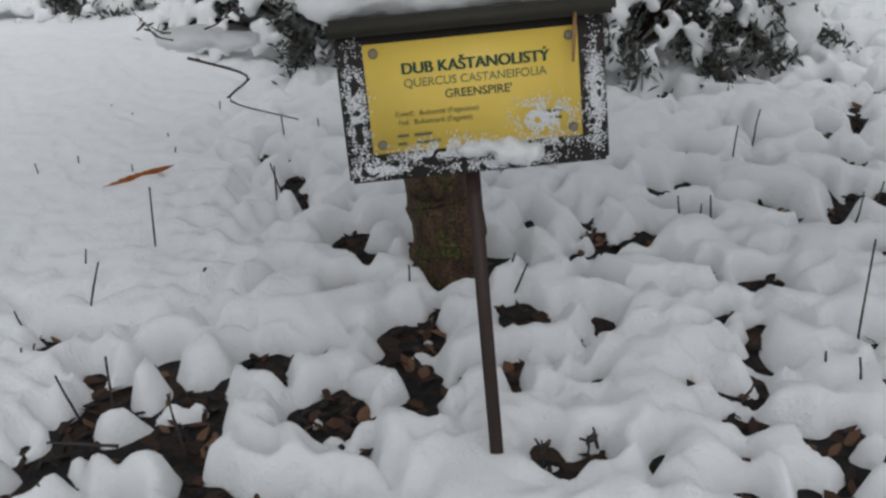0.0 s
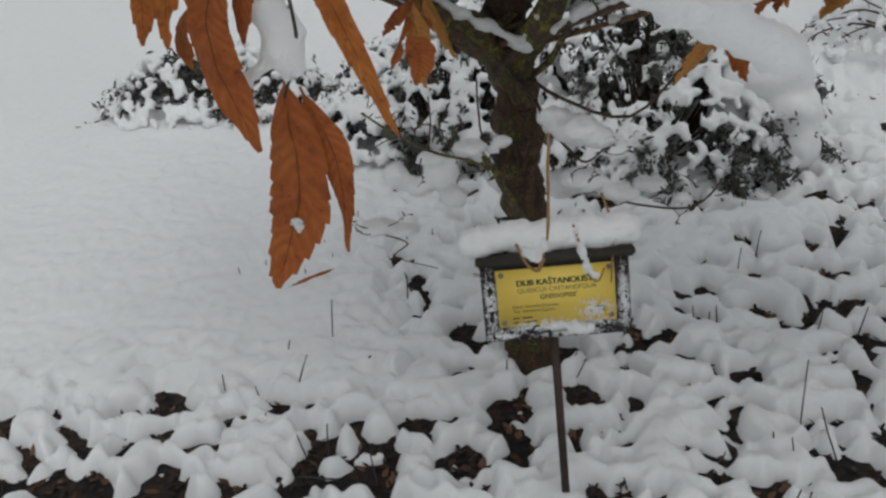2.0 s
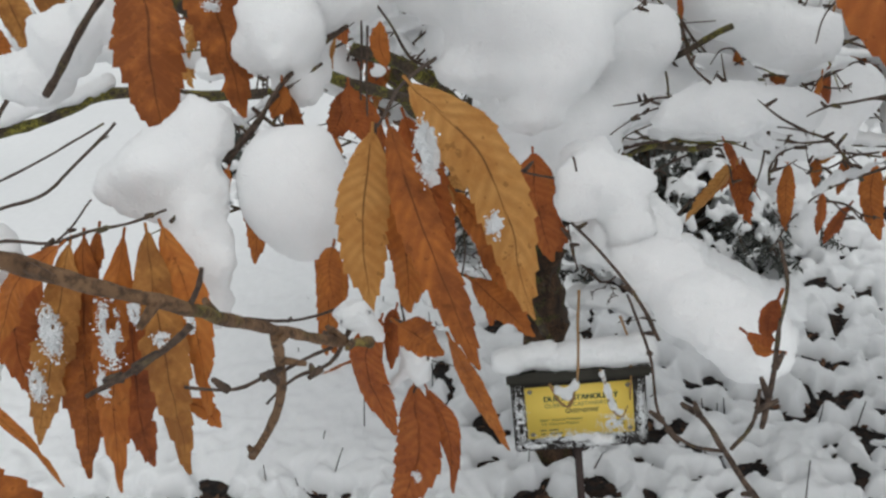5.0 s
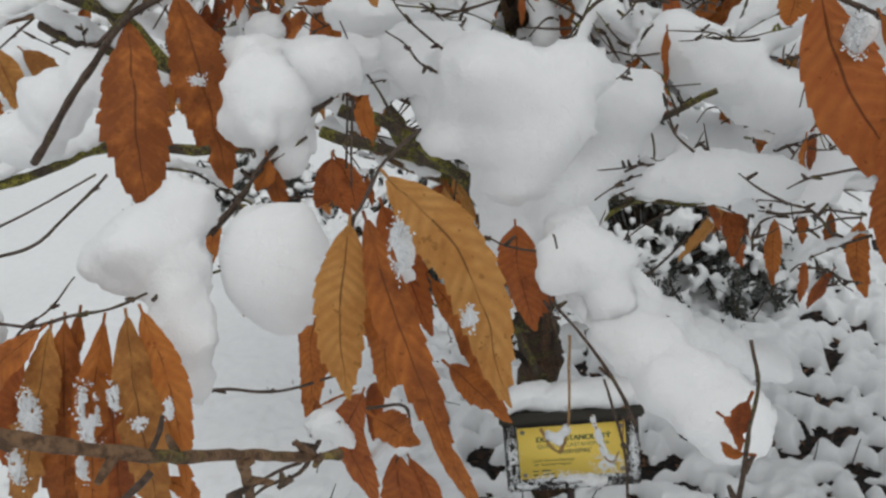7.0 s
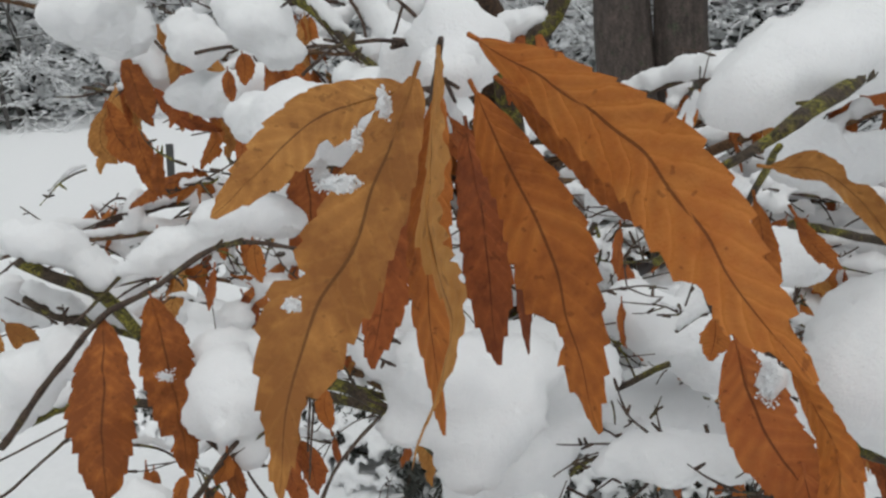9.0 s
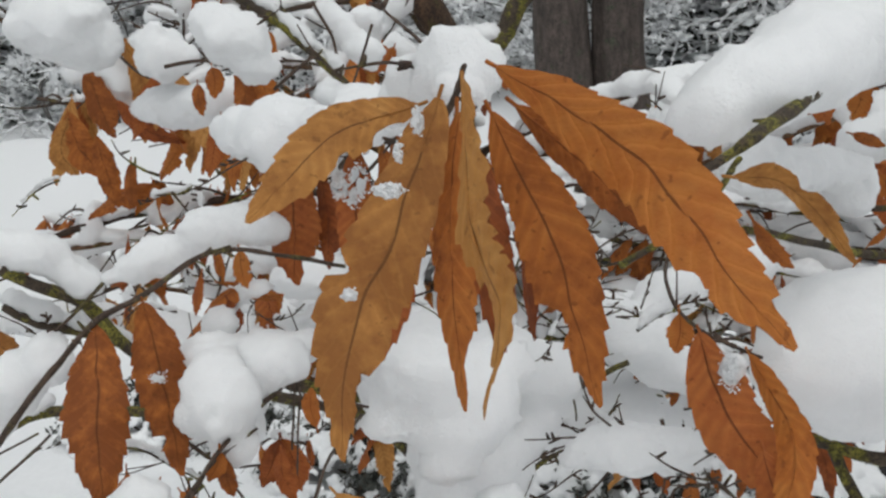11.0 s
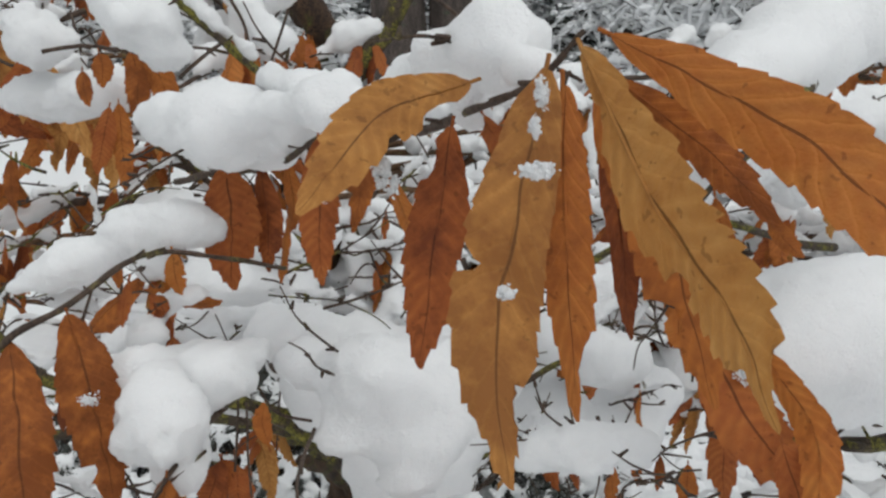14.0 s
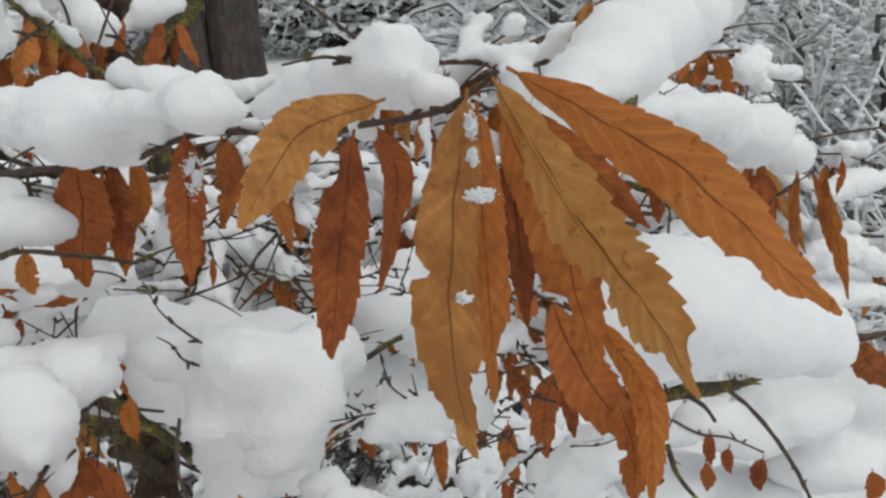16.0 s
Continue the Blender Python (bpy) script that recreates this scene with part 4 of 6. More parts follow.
oak_leaf(c_twig, (-0.129, -0.160, 1.188), (-0.120, -0.165, 1.158), (-0.109, -0.165, 1.121), 0.0231, DARK, 0, wave=0.2, torn=0.08, seed=59, teeth=10)
oak_leaf(c_twig, (-0.101, -0.170, 1.107), (-0.087, -0.175, 1.095), (-0.071, -0.180, 1.080), 0.0174, RUST, 15, wave=0.2, torn=0.08, seed=60, teeth=8)
oak_leaf(c_twig, (-0.067, -0.020, 1.124), (-0.065, -0.020, 1.089), (-0.056, -0.020, 1.048), 0.0342, DARK, 10, wave=0.2, torn=0.08, seed=61, teeth=9)
oak_leaf(c_twig, (-0.180, -0.120, 1.106), (-0.184, -0.120, 1.092), (-0.182, -0.120, 1.067), 0.0167, RUST, 10, wave=0.2, torn=0.08, seed=62, teeth=8)
oak_leaf(c_twig, (-0.177, -0.040, 1.178), (-0.177, -0.040, 1.162), (-0.169, -0.040, 1.142), 0.0176, DARK, 20, wave=0.2, torn=0.08, seed=63, teeth=7)
oak_leaf(c_twig, (-0.217, -0.030, 1.172), (-0.217, -0.030, 1.157), (-0.214, -0.030, 1.144), 0.0160, RUST, 20, wave=0.2, torn=0.08, seed=64, teeth=6)
oak_leaf(c_twig, (-0.114, -0.170, 1.075), (-0.105, -0.150, 1.035), (-0.087, -0.130, 0.976), 0.0130, RUST, 35, wave=0.2, torn=0.08, seed=65, teeth=9)
snow_clump([(-0.115, -0.205, 1.186, 0.005, 0.012), (-0.114, -0.205, 1.173, 0.003, 0.006)], "smear of frozen snow on a leaf", voxel=0.0035, soft=3)
b_twig = stick("twig", [(-0.138, -0.200, 1.102), (-0.133, -0.120, 1.053), (-0.137, -0.080, 1.011), (-0.146, -0.070, 0.987), (-0.150, -0.068, 0.978)], 0.0010, 0.0007, TWIG, oak)
oak_leaf(b_twig, (-0.149, -0.068, 0.983), (-0.152, -0.062, 0.923), (-0.171, -0.063, 0.870), 0.0380, DARK, 0, wave=0.15, seed=270, teeth=10)
oak_leaf(b_twig, (-0.141, -0.065, 0.978), (-0.130, -0.060, 0.939), (-0.130, -0.060, 0.890), 0.0204, DARK, 30, wave=0.2, torn=0.08, seed=67, teeth=9)
oak_leaf(b_twig, (-0.161, -0.100, 1.050), (-0.175, -0.090, 1.013), (-0.162, -0.085, 0.956), 0.0283, DARK, 10, wave=0.2, torn=0.08, seed=68, teeth=9)
oak_leaf(b_twig, (-0.153, -0.090, 1.051), (-0.156, -0.090, 1.040), (-0.160, -0.090, 1.009), 0.0173, DARK, 30, wave=0.2, torn=0.08, seed=69, teeth=7)
oak_leaf(b_twig, (-0.131, -0.220, 1.110), (-0.124, -0.220, 1.104), (-0.113, -0.210, 1.088), 0.0201, RUST, 20, wave=0.2, torn=0.08, seed=70, teeth=7)
snow_clump([(-0.145, -0.075, 1.004, 0.012, 0.016), (-0.150, -0.080, 1.027, 0.011, 0.011), (-0.165, -0.080, 0.991, 0.006, 0.007)], "snow caught between leaf stalks")
twig_spray((-0.145, -0.075, 1.004), 0.016, 71, 1)
snow_clump([(-0.206, -0.088, 1.130, 0.034, 0.037), (-0.192, -0.085, 1.152, 0.015, 0.014), (-0.202, -0.088, 1.108, 0.024, 0.026)], "round ball of snow on a twig end", soft=24, buds=0, rough=0.0022)
snow_clump([(-0.273, -0.100, 1.148, 0.030, 0.027), (-0.294, -0.100, 1.140, 0.019, 0.021), (-0.255, -0.090, 1.165, 0.020, 0.022), (-0.259, -0.100, 1.136, 0.022, 0.021), (-0.256, -0.115, 1.120, 0.019, 0.019), (-0.252, -0.125, 1.102, 0.019, 0.020), (-0.255, -0.125, 1.080, 0.016, 0.020), (-0.281, -0.105, 1.132, 0.019, 0.014)], "irregular snow lump around twigs", buds=4, rough=0.005, soft=6)
snow_clump([(-0.220, 0.000, 1.203, 0.029, 0.024), (-0.196, 0.020, 1.224, 0.033, 0.021), (-0.234, 0.020, 1.226, 0.023, 0.021), (-0.208, 0.000, 1.181, 0.019, 0.013)], "snow mound piled on a side shoot")
stick("twig", [(-0.249, -0.080, 1.146), (-0.236, -0.060, 1.158), (-0.222, -0.040, 1.173), (-0.196, -0.020, 1.188)], 0.0015, 0.0011, TWIG, oak, knots=2)
stick("twig", [(-0.265, -0.130, 1.128), (-0.254, -0.110, 1.138)], 0.0012, 0.0008, TWIG, oak)
stick("twig", [(-0.172, 0.020, 1.203), (-0.172, 0.000, 1.175), (-0.171, -0.020, 1.153)], 0.0009, 0.0007, TWIG, oak)
stick("bough", [(-0.255, 0.280, 1.117), (-0.215, 0.300, 1.096), (-0.173, 0.320, 1.078), (-0.106, 0.340, 1.042)], 0.0063, 0.0055, MOSSY, oak, "green mossy bough")
stick("bough", [(-0.682, 0.170, 1.078), (-0.615, 0.190, 1.085), (-0.552, 0.200, 1.096), (-0.504, 0.220, 1.107), (-0.455, 0.240, 1.119), (-0.361, 0.270, 1.105), (-0.267, 0.280, 1.107)], 0.0045, 0.0052, MOSSY, oak, "green mossy bough", knots=3)
snow_clump([(-0.419, 0.100, 1.193, 0.029, 0.029), (-0.450, 0.100, 1.164, 0.030, 0.025), (-0.388, 0.100, 1.213, 0.021, 0.024)], "snow sleeve on a slanting twig")
twig_spray((-0.419, 0.100, 1.193), 0.029, 72, 1)
stick("twig", [(-0.535, 0.060, 1.063), (-0.500, 0.070, 1.105), (-0.472, 0.080, 1.145), (-0.445, 0.090, 1.179), (-0.410, 0.100, 1.214), (-0.378, 0.110, 1.236), (-0.339, 0.120, 1.274)], 0.0019, 0.0015, TWIG, oak)
stick("twig", [(-0.758, 0.240, 0.969), (-0.677, 0.250, 0.988), (-0.604, 0.250, 1.005), (-0.557, 0.260, 1.018), (-0.511, 0.270, 1.055), (-0.480, 0.280, 1.081)], 0.0022, 0.0015, TWIG, oak, knots=2)
stick("twig", [(-0.802, 0.300, 0.965), (-0.700, 0.300, 0.995), (-0.628, 0.300, 1.019), (-0.572, 0.300, 1.042), (-0.502, 0.300, 1.076)], 0.0019, 0.0012, TWIG, oak)

# oak: low shoot with a single leaf and the knotty twigs on the snow
r_twig = stick("twig", [(0.031, -0.216, 1.143), (0.033, -0.225, 1.127), (0.025, -0.245, 1.118), (0.018, -0.265, 1.107), (0.008, -0.290, 1.102)], 0.0008, 0.0011, TWIG, oak, knots=2)
oak_leaf(r_twig, (0.025, -0.240, 1.128), (0.022, -0.240, 1.118), (0.023, -0.240, 1.104), 0.0098, DARK, 10, seed=73, teeth=6)
oak_leaf(r_twig, (0.022, -0.250, 1.110), (0.017, -0.250, 1.111), (0.013, -0.250, 1.116), 0.0058, RUST, 10, seed=74, teeth=5)
stick("twig", [(0.023, -0.310, 1.063), (0.007, -0.300, 1.076), (-0.003, -0.285, 1.088), (-0.008, -0.270, 1.092), (-0.012, -0.250, 1.085)], 0.0014, 0.0009, TWIG, oak, "knotty brown twig", knots=3, steps=20)
stick("twig", [(-0.003, -0.285, 1.088), (-0.014, -0.270, 1.081), (-0.022, -0.250, 1.082), (-0.020, -0.210, 1.087), (-0.024, -0.160, 1.092)], 0.0007, 0.0007, TWIG, oak, knots=3, steps=20)
stick("twig", [(-0.001, -0.285, 1.089), (0.006, -0.285, 1.100), (0.009, -0.280, 1.112)], 0.0008, 0.0007, TWIG, oak, knots=1)
stick("twig", [(-0.009, -0.170, 1.071), (-0.016, -0.150, 1.082), (-0.032, -0.120, 1.096), (-0.048, -0.100, 1.108)], 0.0011, 0.0008, TWIG, oak, knots=3)
oak_leaf(r_twig, (0.039, -0.150, 1.063), (0.045, -0.150, 1.058), (0.051, -0.150, 1.053), 0.0089, DARK, 0, seed=75, teeth=5)
snow_along([(-0.027, 0.020, 1.103), (-0.017, -0.020, 1.076), (0.006, -0.060, 1.058), (0.028, -0.100, 1.041), (0.052, -0.130, 1.033)], 0.0248, 0.0168, 76)
stick("bough", [(-0.007, 0.300, 0.984), (0.052, 0.320, 1.021), (0.123, 0.350, 1.009), (0.198, 0.380, 1.044), (0.279, 0.400, 1.020)], 0.0031, 0.0032, MOSSY, oak)
snow_clump([(0.101, 0.300, 1.080, 0.065, 0.037), (0.193, 0.320, 1.031, 0.069, 0.025), (0.240, 0.340, 1.065, 0.051, 0.038), (0.144, 0.310, 1.047, 0.049, 0.024), (0.044, 0.280, 1.081, 0.046, 0.040)], "broad snow bank over crossing boughs", voxel=0.009)
twig_spray((0.101, 0.300, 1.080), 0.065, 77, 2)
oak_leaf(r_twig, (0.185, 0.280, 1.011), (0.186, 0.280, 0.979), (0.188, 0.280, 0.940), 0.0207, RUST, 20, seed=78, teeth=7)
oak_leaf(r_twig, (0.212, 0.280, 1.015), (0.212, 0.280, 1.001), (0.213, 0.280, 0.985), 0.0146, RUST, 20, seed=79, teeth=5)
oak_leaf(r_twig, (0.238, 0.280, 1.017), (0.238, 0.280, 0.997), (0.235, 0.280, 0.977), 0.0160, RUST, 30, seed=80, teeth=6)
oak_leaf(r_twig, (0.251, 0.240, 1.021), (0.251, 0.240, 0.989), (0.264, 0.240, 0.943), 0.0269, RUST, 10, seed=81, teeth=7)
oak_leaf(r_twig, (0.168, 0.290, 1.023), (0.180, 0.290, 1.017), (0.191, 0.290, 1.009), 0.0170, DARK, 30, seed=82, teeth=5)
stick("twig", [(0.147, 0.290, 1.021), (0.184, 0.285, 1.013), (0.225, 0.280, 1.020), (0.260, 0.250, 1.024)], 0.0015, 0.0011, TWIG, oak)

# oak: group of torn leaves by the big pillow of snow
f_twig = stick("twig", [(0.086, -0.020, 1.299), (0.073, -0.060, 1.289), (0.069, -0.100, 1.279), (0.072, -0.135, 1.275), (0.085, -0.145, 1.269), (0.101, -0.150, 1.262)], 0.0013, 0.0009, TWIG, oak, knots=2)
oak_leaf(f_twig, (0.071, -0.140, 1.274), (0.081, -0.165, 1.230), (0.126, -0.170, 1.183), 0.0398, DARK, -10, seed=83, teeth=10, torn=0.15)
oak_leaf(f_twig, (0.094, -0.150, 1.264), (0.102, -0.190, 1.229), (0.072, -0.237, 1.186), 0.0242, RUST, 25, seed=84, teeth=11, torn=0.1)
oak_leaf(f_twig, (0.068, -0.110, 1.278), (0.067, -0.115, 1.269), (0.063, -0.120, 1.258), 0.0183, RUST, 10, seed=85, teeth=5)
oak_leaf(f_twig, (0.091, -0.180, 1.223), (0.095, -0.190, 1.193), (0.088, -0.200, 1.169), 0.0240, DARK, 10, seed=86, teeth=8, torn=0.1)
snow_clump([(0.083, -0.155, 1.258, 0.007, 0.010)], "frozen crumb of snow on a leaf", voxel=0.0035, soft=3)
snow_clump([(0.203, -0.070, 1.245, 0.073, 0.048), (0.270, -0.030, 1.206, 0.067, 0.048), (0.150, -0.090, 1.237, 0.038, 0.033), (0.188, -0.070, 1.205, 0.043, 0.026), (0.314, 0.000, 1.228, 0.060, 0.048), (0.375, 0.030, 1.194, 0.060, 0.043), (0.230, -0.100, 1.235, 0.038, 0.034), (0.332, -0.060, 1.200, 0.054, 0.042), (0.418, -0.030, 1.171, 0.039, 0.041)], "huge smooth pillow of snow on a bough", voxel=0.008, soft=30)
twig_spray((0.203, -0.070, 1.245), 0.073, 87, 2)
stick("bough", [(0.174, 0.020, 1.156), (0.213, 0.020, 1.142), (0.247, 0.010, 1.133), (0.296, 0.010, 1.129), (0.372, 0.020, 1.120)], 0.0042, 0.0058, MOSSY, oak, "dark lichen-covered bough", knots=4)
stick("bough", [(0.215, 0.020, 1.141), (0.223, 0.000, 1.112), (0.233, -0.020, 1.091), (0.247, -0.030, 1.071)], 0.0046, 0.0039, MOSSY, oak, knots=2)
stick("twig", [(0.247, 0.010, 1.133), (0.265, 0.000, 1.156), (0.280, 0.000, 1.148), (0.294, 0.000, 1.150)], 0.0016, 0.0013, TWIG, oak)
stick("twig", [(0.296, 0.010, 1.129), (0.315, 0.000, 1.115), (0.330, 0.000, 1.099)], 0.0026, 0.0016, TWIG, oak)
oak_leaf(f_twig, (0.068, -0.200, 1.362), (0.092, -0.205, 1.357), (0.121, -0.209, 1.321), 0.0192, TAN, 30, seed=88, teeth=9)
oak_leaf(f_twig, (0.091, -0.160, 1.337), (0.100, -0.160, 1.322), (0.112, -0.160, 1.311), 0.0122, RUST, 30, seed=89, teeth=6)
oak_leaf(f_twig, (0.085, -0.120, 1.339), (0.090, -0.120, 1.314), (0.095, -0.120, 1.281), 0.0159, RUST, 20, seed=90, teeth=8)
ur_bough = stick("bough", [(0.048, -0.200, 1.362), (0.070, -0.190, 1.372), (0.090, -0.180, 1.382), (0.158, -0.100, 1.406), (0.256, 0.000, 1.444), (0.365, 0.100, 1.488)], 0.0018, 0.0060, MOSSY, oak, "bough under a thick sleeve of snow", knots=2)
snow_clump([(0.073, -0.150, 1.390, 0.026, 0.021), (0.100, -0.130, 1.401, 0.033, 0.028), (0.143, -0.100, 1.417, 0.040, 0.032), (0.192, -0.060, 1.432, 0.044, 0.034), (0.245, -0.020, 1.450, 0.046, 0.036), (0.319, 0.040, 1.477, 0.052, 0.041)], "thick sleeve of snow along a bough", voxel=0.007, soft=24)
twig_spray((0.073, -0.150, 1.390), 0.026, 91, 2)
stick("bough", [(0.054, -0.020, 1.290), (0.070, -0.040, 1.304), (0.086, -0.070, 1.319), (0.088, -0.120, 1.349), (0.081, -0.170, 1.368)], 0.0025, 0.0017, MOSSY, oak)
stick("bough", [(0.125, -0.050, 1.315), (0.183, 0.000, 1.298), (0.239, 0.050, 1.279), (0.310, 0.100, 1.264)], 0.0024, 0.0036, MOSSY, oak, knots=2)
snow_along([(0.135, -0.020, 1.340), (0.182, 0.020, 1.331), (0.233, 0.060, 1.331), (0.243, 0.060, 1.311)], 0.0215, 0.0181, 92)
snow_along([(0.320, 0.200, 1.340), (0.365, 0.220, 1.363), (0.438, 0.250, 1.363), (0.521, 0.300, 1.366)], 0.0364, 0.0206, 93)
snow_along([(0.415, 0.250, 1.292), (0.471, 0.280, 1.293), (0.524, 0.300, 1.289)], 0.0332, 0.0213, 94)
snow_along([(0.566, 0.500, 1.453), (0.614, 0.500, 1.456), (0.662, 0.500, 1.454)], 0.0340, 0.0221, 95)
oak_leaf(ur_bough, (0.164, -0.060, 1.403), (0.166, -0.060, 1.394), (0.171, -0.060, 1.378), 0.0215, DARK, 0, seed=96, teeth=6)
oak_leaf(ur_bough, (0.205, -0.030, 1.403), (0.205, -0.030, 1.391), (0.199, -0.030, 1.380), 0.0176, RUST, 10, seed=97, teeth=6)
oak_leaf(ur_bough, (0.313, 0.100, 1.421), (0.314, 0.100, 1.404), (0.313, 0.100, 1.388), 0.0240, RUST, 0, seed=98, teeth=6)
oak_leaf(ur_bough, (0.261, 0.100, 1.364), (0.274, 0.100, 1.359), (0.287, 0.100, 1.353), 0.0118, RUST, 0, seed=99, teeth=5)
oak_leaf(ur_bough, (0.342, 0.120, 1.304), (0.353, 0.120, 1.290), (0.354, 0.120, 1.259), 0.0252, DARK, 10, seed=100, teeth=6)
oak_leaf(ur_bough, (0.295, 0.120, 1.329), (0.301, 0.120, 1.319), (0.309, 0.120, 1.308), 0.0222, RUST, 10, seed=101, teeth=5)
oak_leaf(ur_bough, (0.414, 0.200, 1.359), (0.418, 0.200, 1.345), (0.422, 0.200, 1.325), 0.0216, RUST, 10, seed=102, teeth=5)
stick("bough", [(0.317, 0.180, 1.294), (0.347, 0.160, 1.295), (0.370, 0.150, 1.289), (0.459, 0.200, 1.312)], 0.0031, 0.0039, MOSSY, oak)
stick("bough", [(0.341, 0.140, 1.321), (0.353, 0.140, 1.299), (0.376, 0.140, 1.271)], 0.0047, 0.0029, TWIG, oak)
oak_leaf(f_twig, (0.236, 0.120, 1.123), (0.224, 0.120, 1.084), (0.227, 0.120, 1.036), 0.0343, DARK, 0, seed=103, teeth=6)
oak_leaf(f_twig, (0.242, 0.130, 1.119), (0.258, 0.130, 1.086), (0.266, 0.130, 1.044), 0.0250, DARK, 20, seed=104, teeth=6)
oak_leaf(f_twig, (0.510, 0.200, 0.972), (0.507, 0.200, 0.955), (0.511, 0.200, 0.933), 0.0188, DARK, 20, seed=105, teeth=5)
oak_leaf(f_twig, (0.504, 0.200, 0.938), (0.509, 0.200, 0.919), (0.506, 0.200, 0.901), 0.0190, DARK, 20, seed=106, teeth=5)
oak_leaf(f_twig, (0.599, 0.200, 0.916), (0.592, 0.200, 0.903), (0.589, 0.200, 0.885), 0.0231, RUST, 20, seed=107, teeth=5)
oak_leaf(f_twig, (0.388, 0.020, 1.311), (0.388, 0.020, 1.282), (0.387, 0.020, 1.252), 0.0329, DARK, 20, seed=108, teeth=7)
oak_leaf(f_twig, (0.433, 0.020, 1.309), (0.430, 0.020, 1.269), (0.441, 0.020, 1.226), 0.0121, RUST, 40, seed=109, teeth=7)
oak_leaf(f_twig, (0.469, 0.020, 1.307), (0.469, 0.020, 1.276), (0.482, 0.020, 1.233), 0.0170, RUST, 40, seed=110, teeth=7)
snow_clump([(0.114, 0.240, 1.170, 0.043, 0.030), (0.163, 0.240, 1.142, 0.044, 0.028), (0.077, 0.260, 1.192, 0.036, 0.028), (0.160, 0.270, 1.204, 0.034, 0.025), (0.229, 0.270, 1.231, 0.039, 0.028)], "snow heaped in the boughs behind the shoot", voxel=0.008, buds=6, soft=7)
twig_spray((0.114, 0.240, 1.170), 0.043, 111, 2)
snow_clump([(-0.203, 0.340, 1.224, 0.052, 0.023), (-0.252, 0.420, 1.295, 0.042, 0.019), (-0.144, 0.340, 1.266, 0.038, 0.022), (-0.172, 0.340, 1.216, 0.032, 0.019)], "snow heaped in the boughs behind the shoot", voxel=0.008, buds=6, soft=7)
twig_spray((-0.203, 0.340, 1.224), 0.052, 112, 2)

# oak: snow banks and leaves towards the wood
snow_clump([(0.351, 0.160, 1.366, 0.035, 0.021), (0.409, 0.170, 1.361, 0.043, 0.028), (0.472, 0.180, 1.349, 0.045, 0.035), (0.549, 0.200, 1.332, 0.050, 0.040), (0.633, 0.220, 1.303, 0.036, 0.030)], "long bank of snow over a hidden bough", voxel=0.008, soft=24)
twig_spray((0.351, 0.160, 1.366), 0.035, 113, 1)
w_bough = stick("bough", [(0.338, 0.180, 1.358), (0.458, 0.190, 1.325), (0.550, 0.200, 1.310), (0.629, 0.200, 1.322), (0.703, 0.200, 1.329), (0.870, 0.220, 1.335)], 0.0018, 0.0016, TWIG, oak, "long thin twig under a snow bank", knots=6, steps=30)
oak_leaf(w_bough, (0.559, 0.190, 1.290), (0.557, 0.190, 1.261), (0.574, 0.190, 1.213), 0.0488, DARK, 10, seed=114, teeth=7)
oak_leaf(w_bough, (0.640, 0.190, 1.282), (0.679, 0.190, 1.217), (0.713, 0.190, 1.119), 0.0273, RUST, 30, seed=115, teeth=9, torn=0.2)
oak_leaf(w_bough, (0.612, 0.190, 1.284), (0.612, 0.190, 1.230), (0.635, 0.190, 1.186), 0.0188, TAN, 40, seed=116, teeth=7)
oak_leaf(w_bough, (0.697, 0.200, 1.295), (0.698, 0.200, 1.277), (0.691, 0.200, 1.253), 0.0122, RUST, 20, seed=117, teeth=5)
oak_leaf(w_bough, (0.525, 0.320, 1.424), (0.521, 0.320, 1.407), (0.511, 0.320, 1.386), 0.0192, RUST, 15, seed=118, teeth=5)
oak_leaf(w_bough, (0.542, 0.320, 1.427), (0.547, 0.320, 1.410), (0.535, 0.320, 1.389), 0.0179, RUST, 15, seed=119, teeth=5)
oak_leaf(w_bough, (0.578, 0.320, 1.427), (0.574, 0.320, 1.406), (0.571, 0.320, 1.385), 0.0228, RUST, 15, seed=120, teeth=5)
oak_leaf(w_bough, (0.601, 0.320, 1.423), (0.611, 0.320, 1.405), (0.622, 0.320, 1.381), 0.0279, RUST, 15, seed=121, teeth=5)
snow_clump([(0.711, 0.380, 1.404, 0.025, 0.022), (0.739, 0.380, 1.384, 0.017, 0.012)], "round snow cap on a twig")
stick("bough", [(0.256, 0.000, 1.134), (0.323, 0.020, 1.118), (0.406, 0.050, 1.105), (0.452, 0.070, 1.098)], 0.0043, 0.0033, MOSSY, oak, "dark lichen-covered bough", knots=4)
x_twig = stick("twig", [(0.392, 0.050, 1.101), (0.457, 0.080, 1.055), (0.513, 0.100, 1.004), (0.568, 0.120, 0.947), (0.623, 0.140, 0.878)], 0.0025, 0.0024, TWIG, oak, knots=3)
stick("twig", [(0.366, 0.100, 1.056), (0.404, 0.100, 1.033), (0.462, 0.120, 1.010), (0.534, 0.140, 0.970)], 0.0015, 0.0013, TWIG, oak, knots=3)
stick("twig", [(0.360, 0.100, 1.029), (0.376, 0.100, 0.994), (0.408, 0.100, 0.954)], 0.0032, 0.0022, MOSSY, oak, knots=2)
stick("bough", [(0.671, 0.200, 1.059), (0.752, 0.200, 1.060), (0.910, 0.220, 1.047)], 0.0039, 0.0051, TWIG, oak, knots=2)
oak_leaf(x_twig, (0.750, 0.190, 1.058), (0.759, 0.190, 1.030), (0.823, 0.190, 0.980), 0.0544, RUST, 10, seed=122, teeth=7)
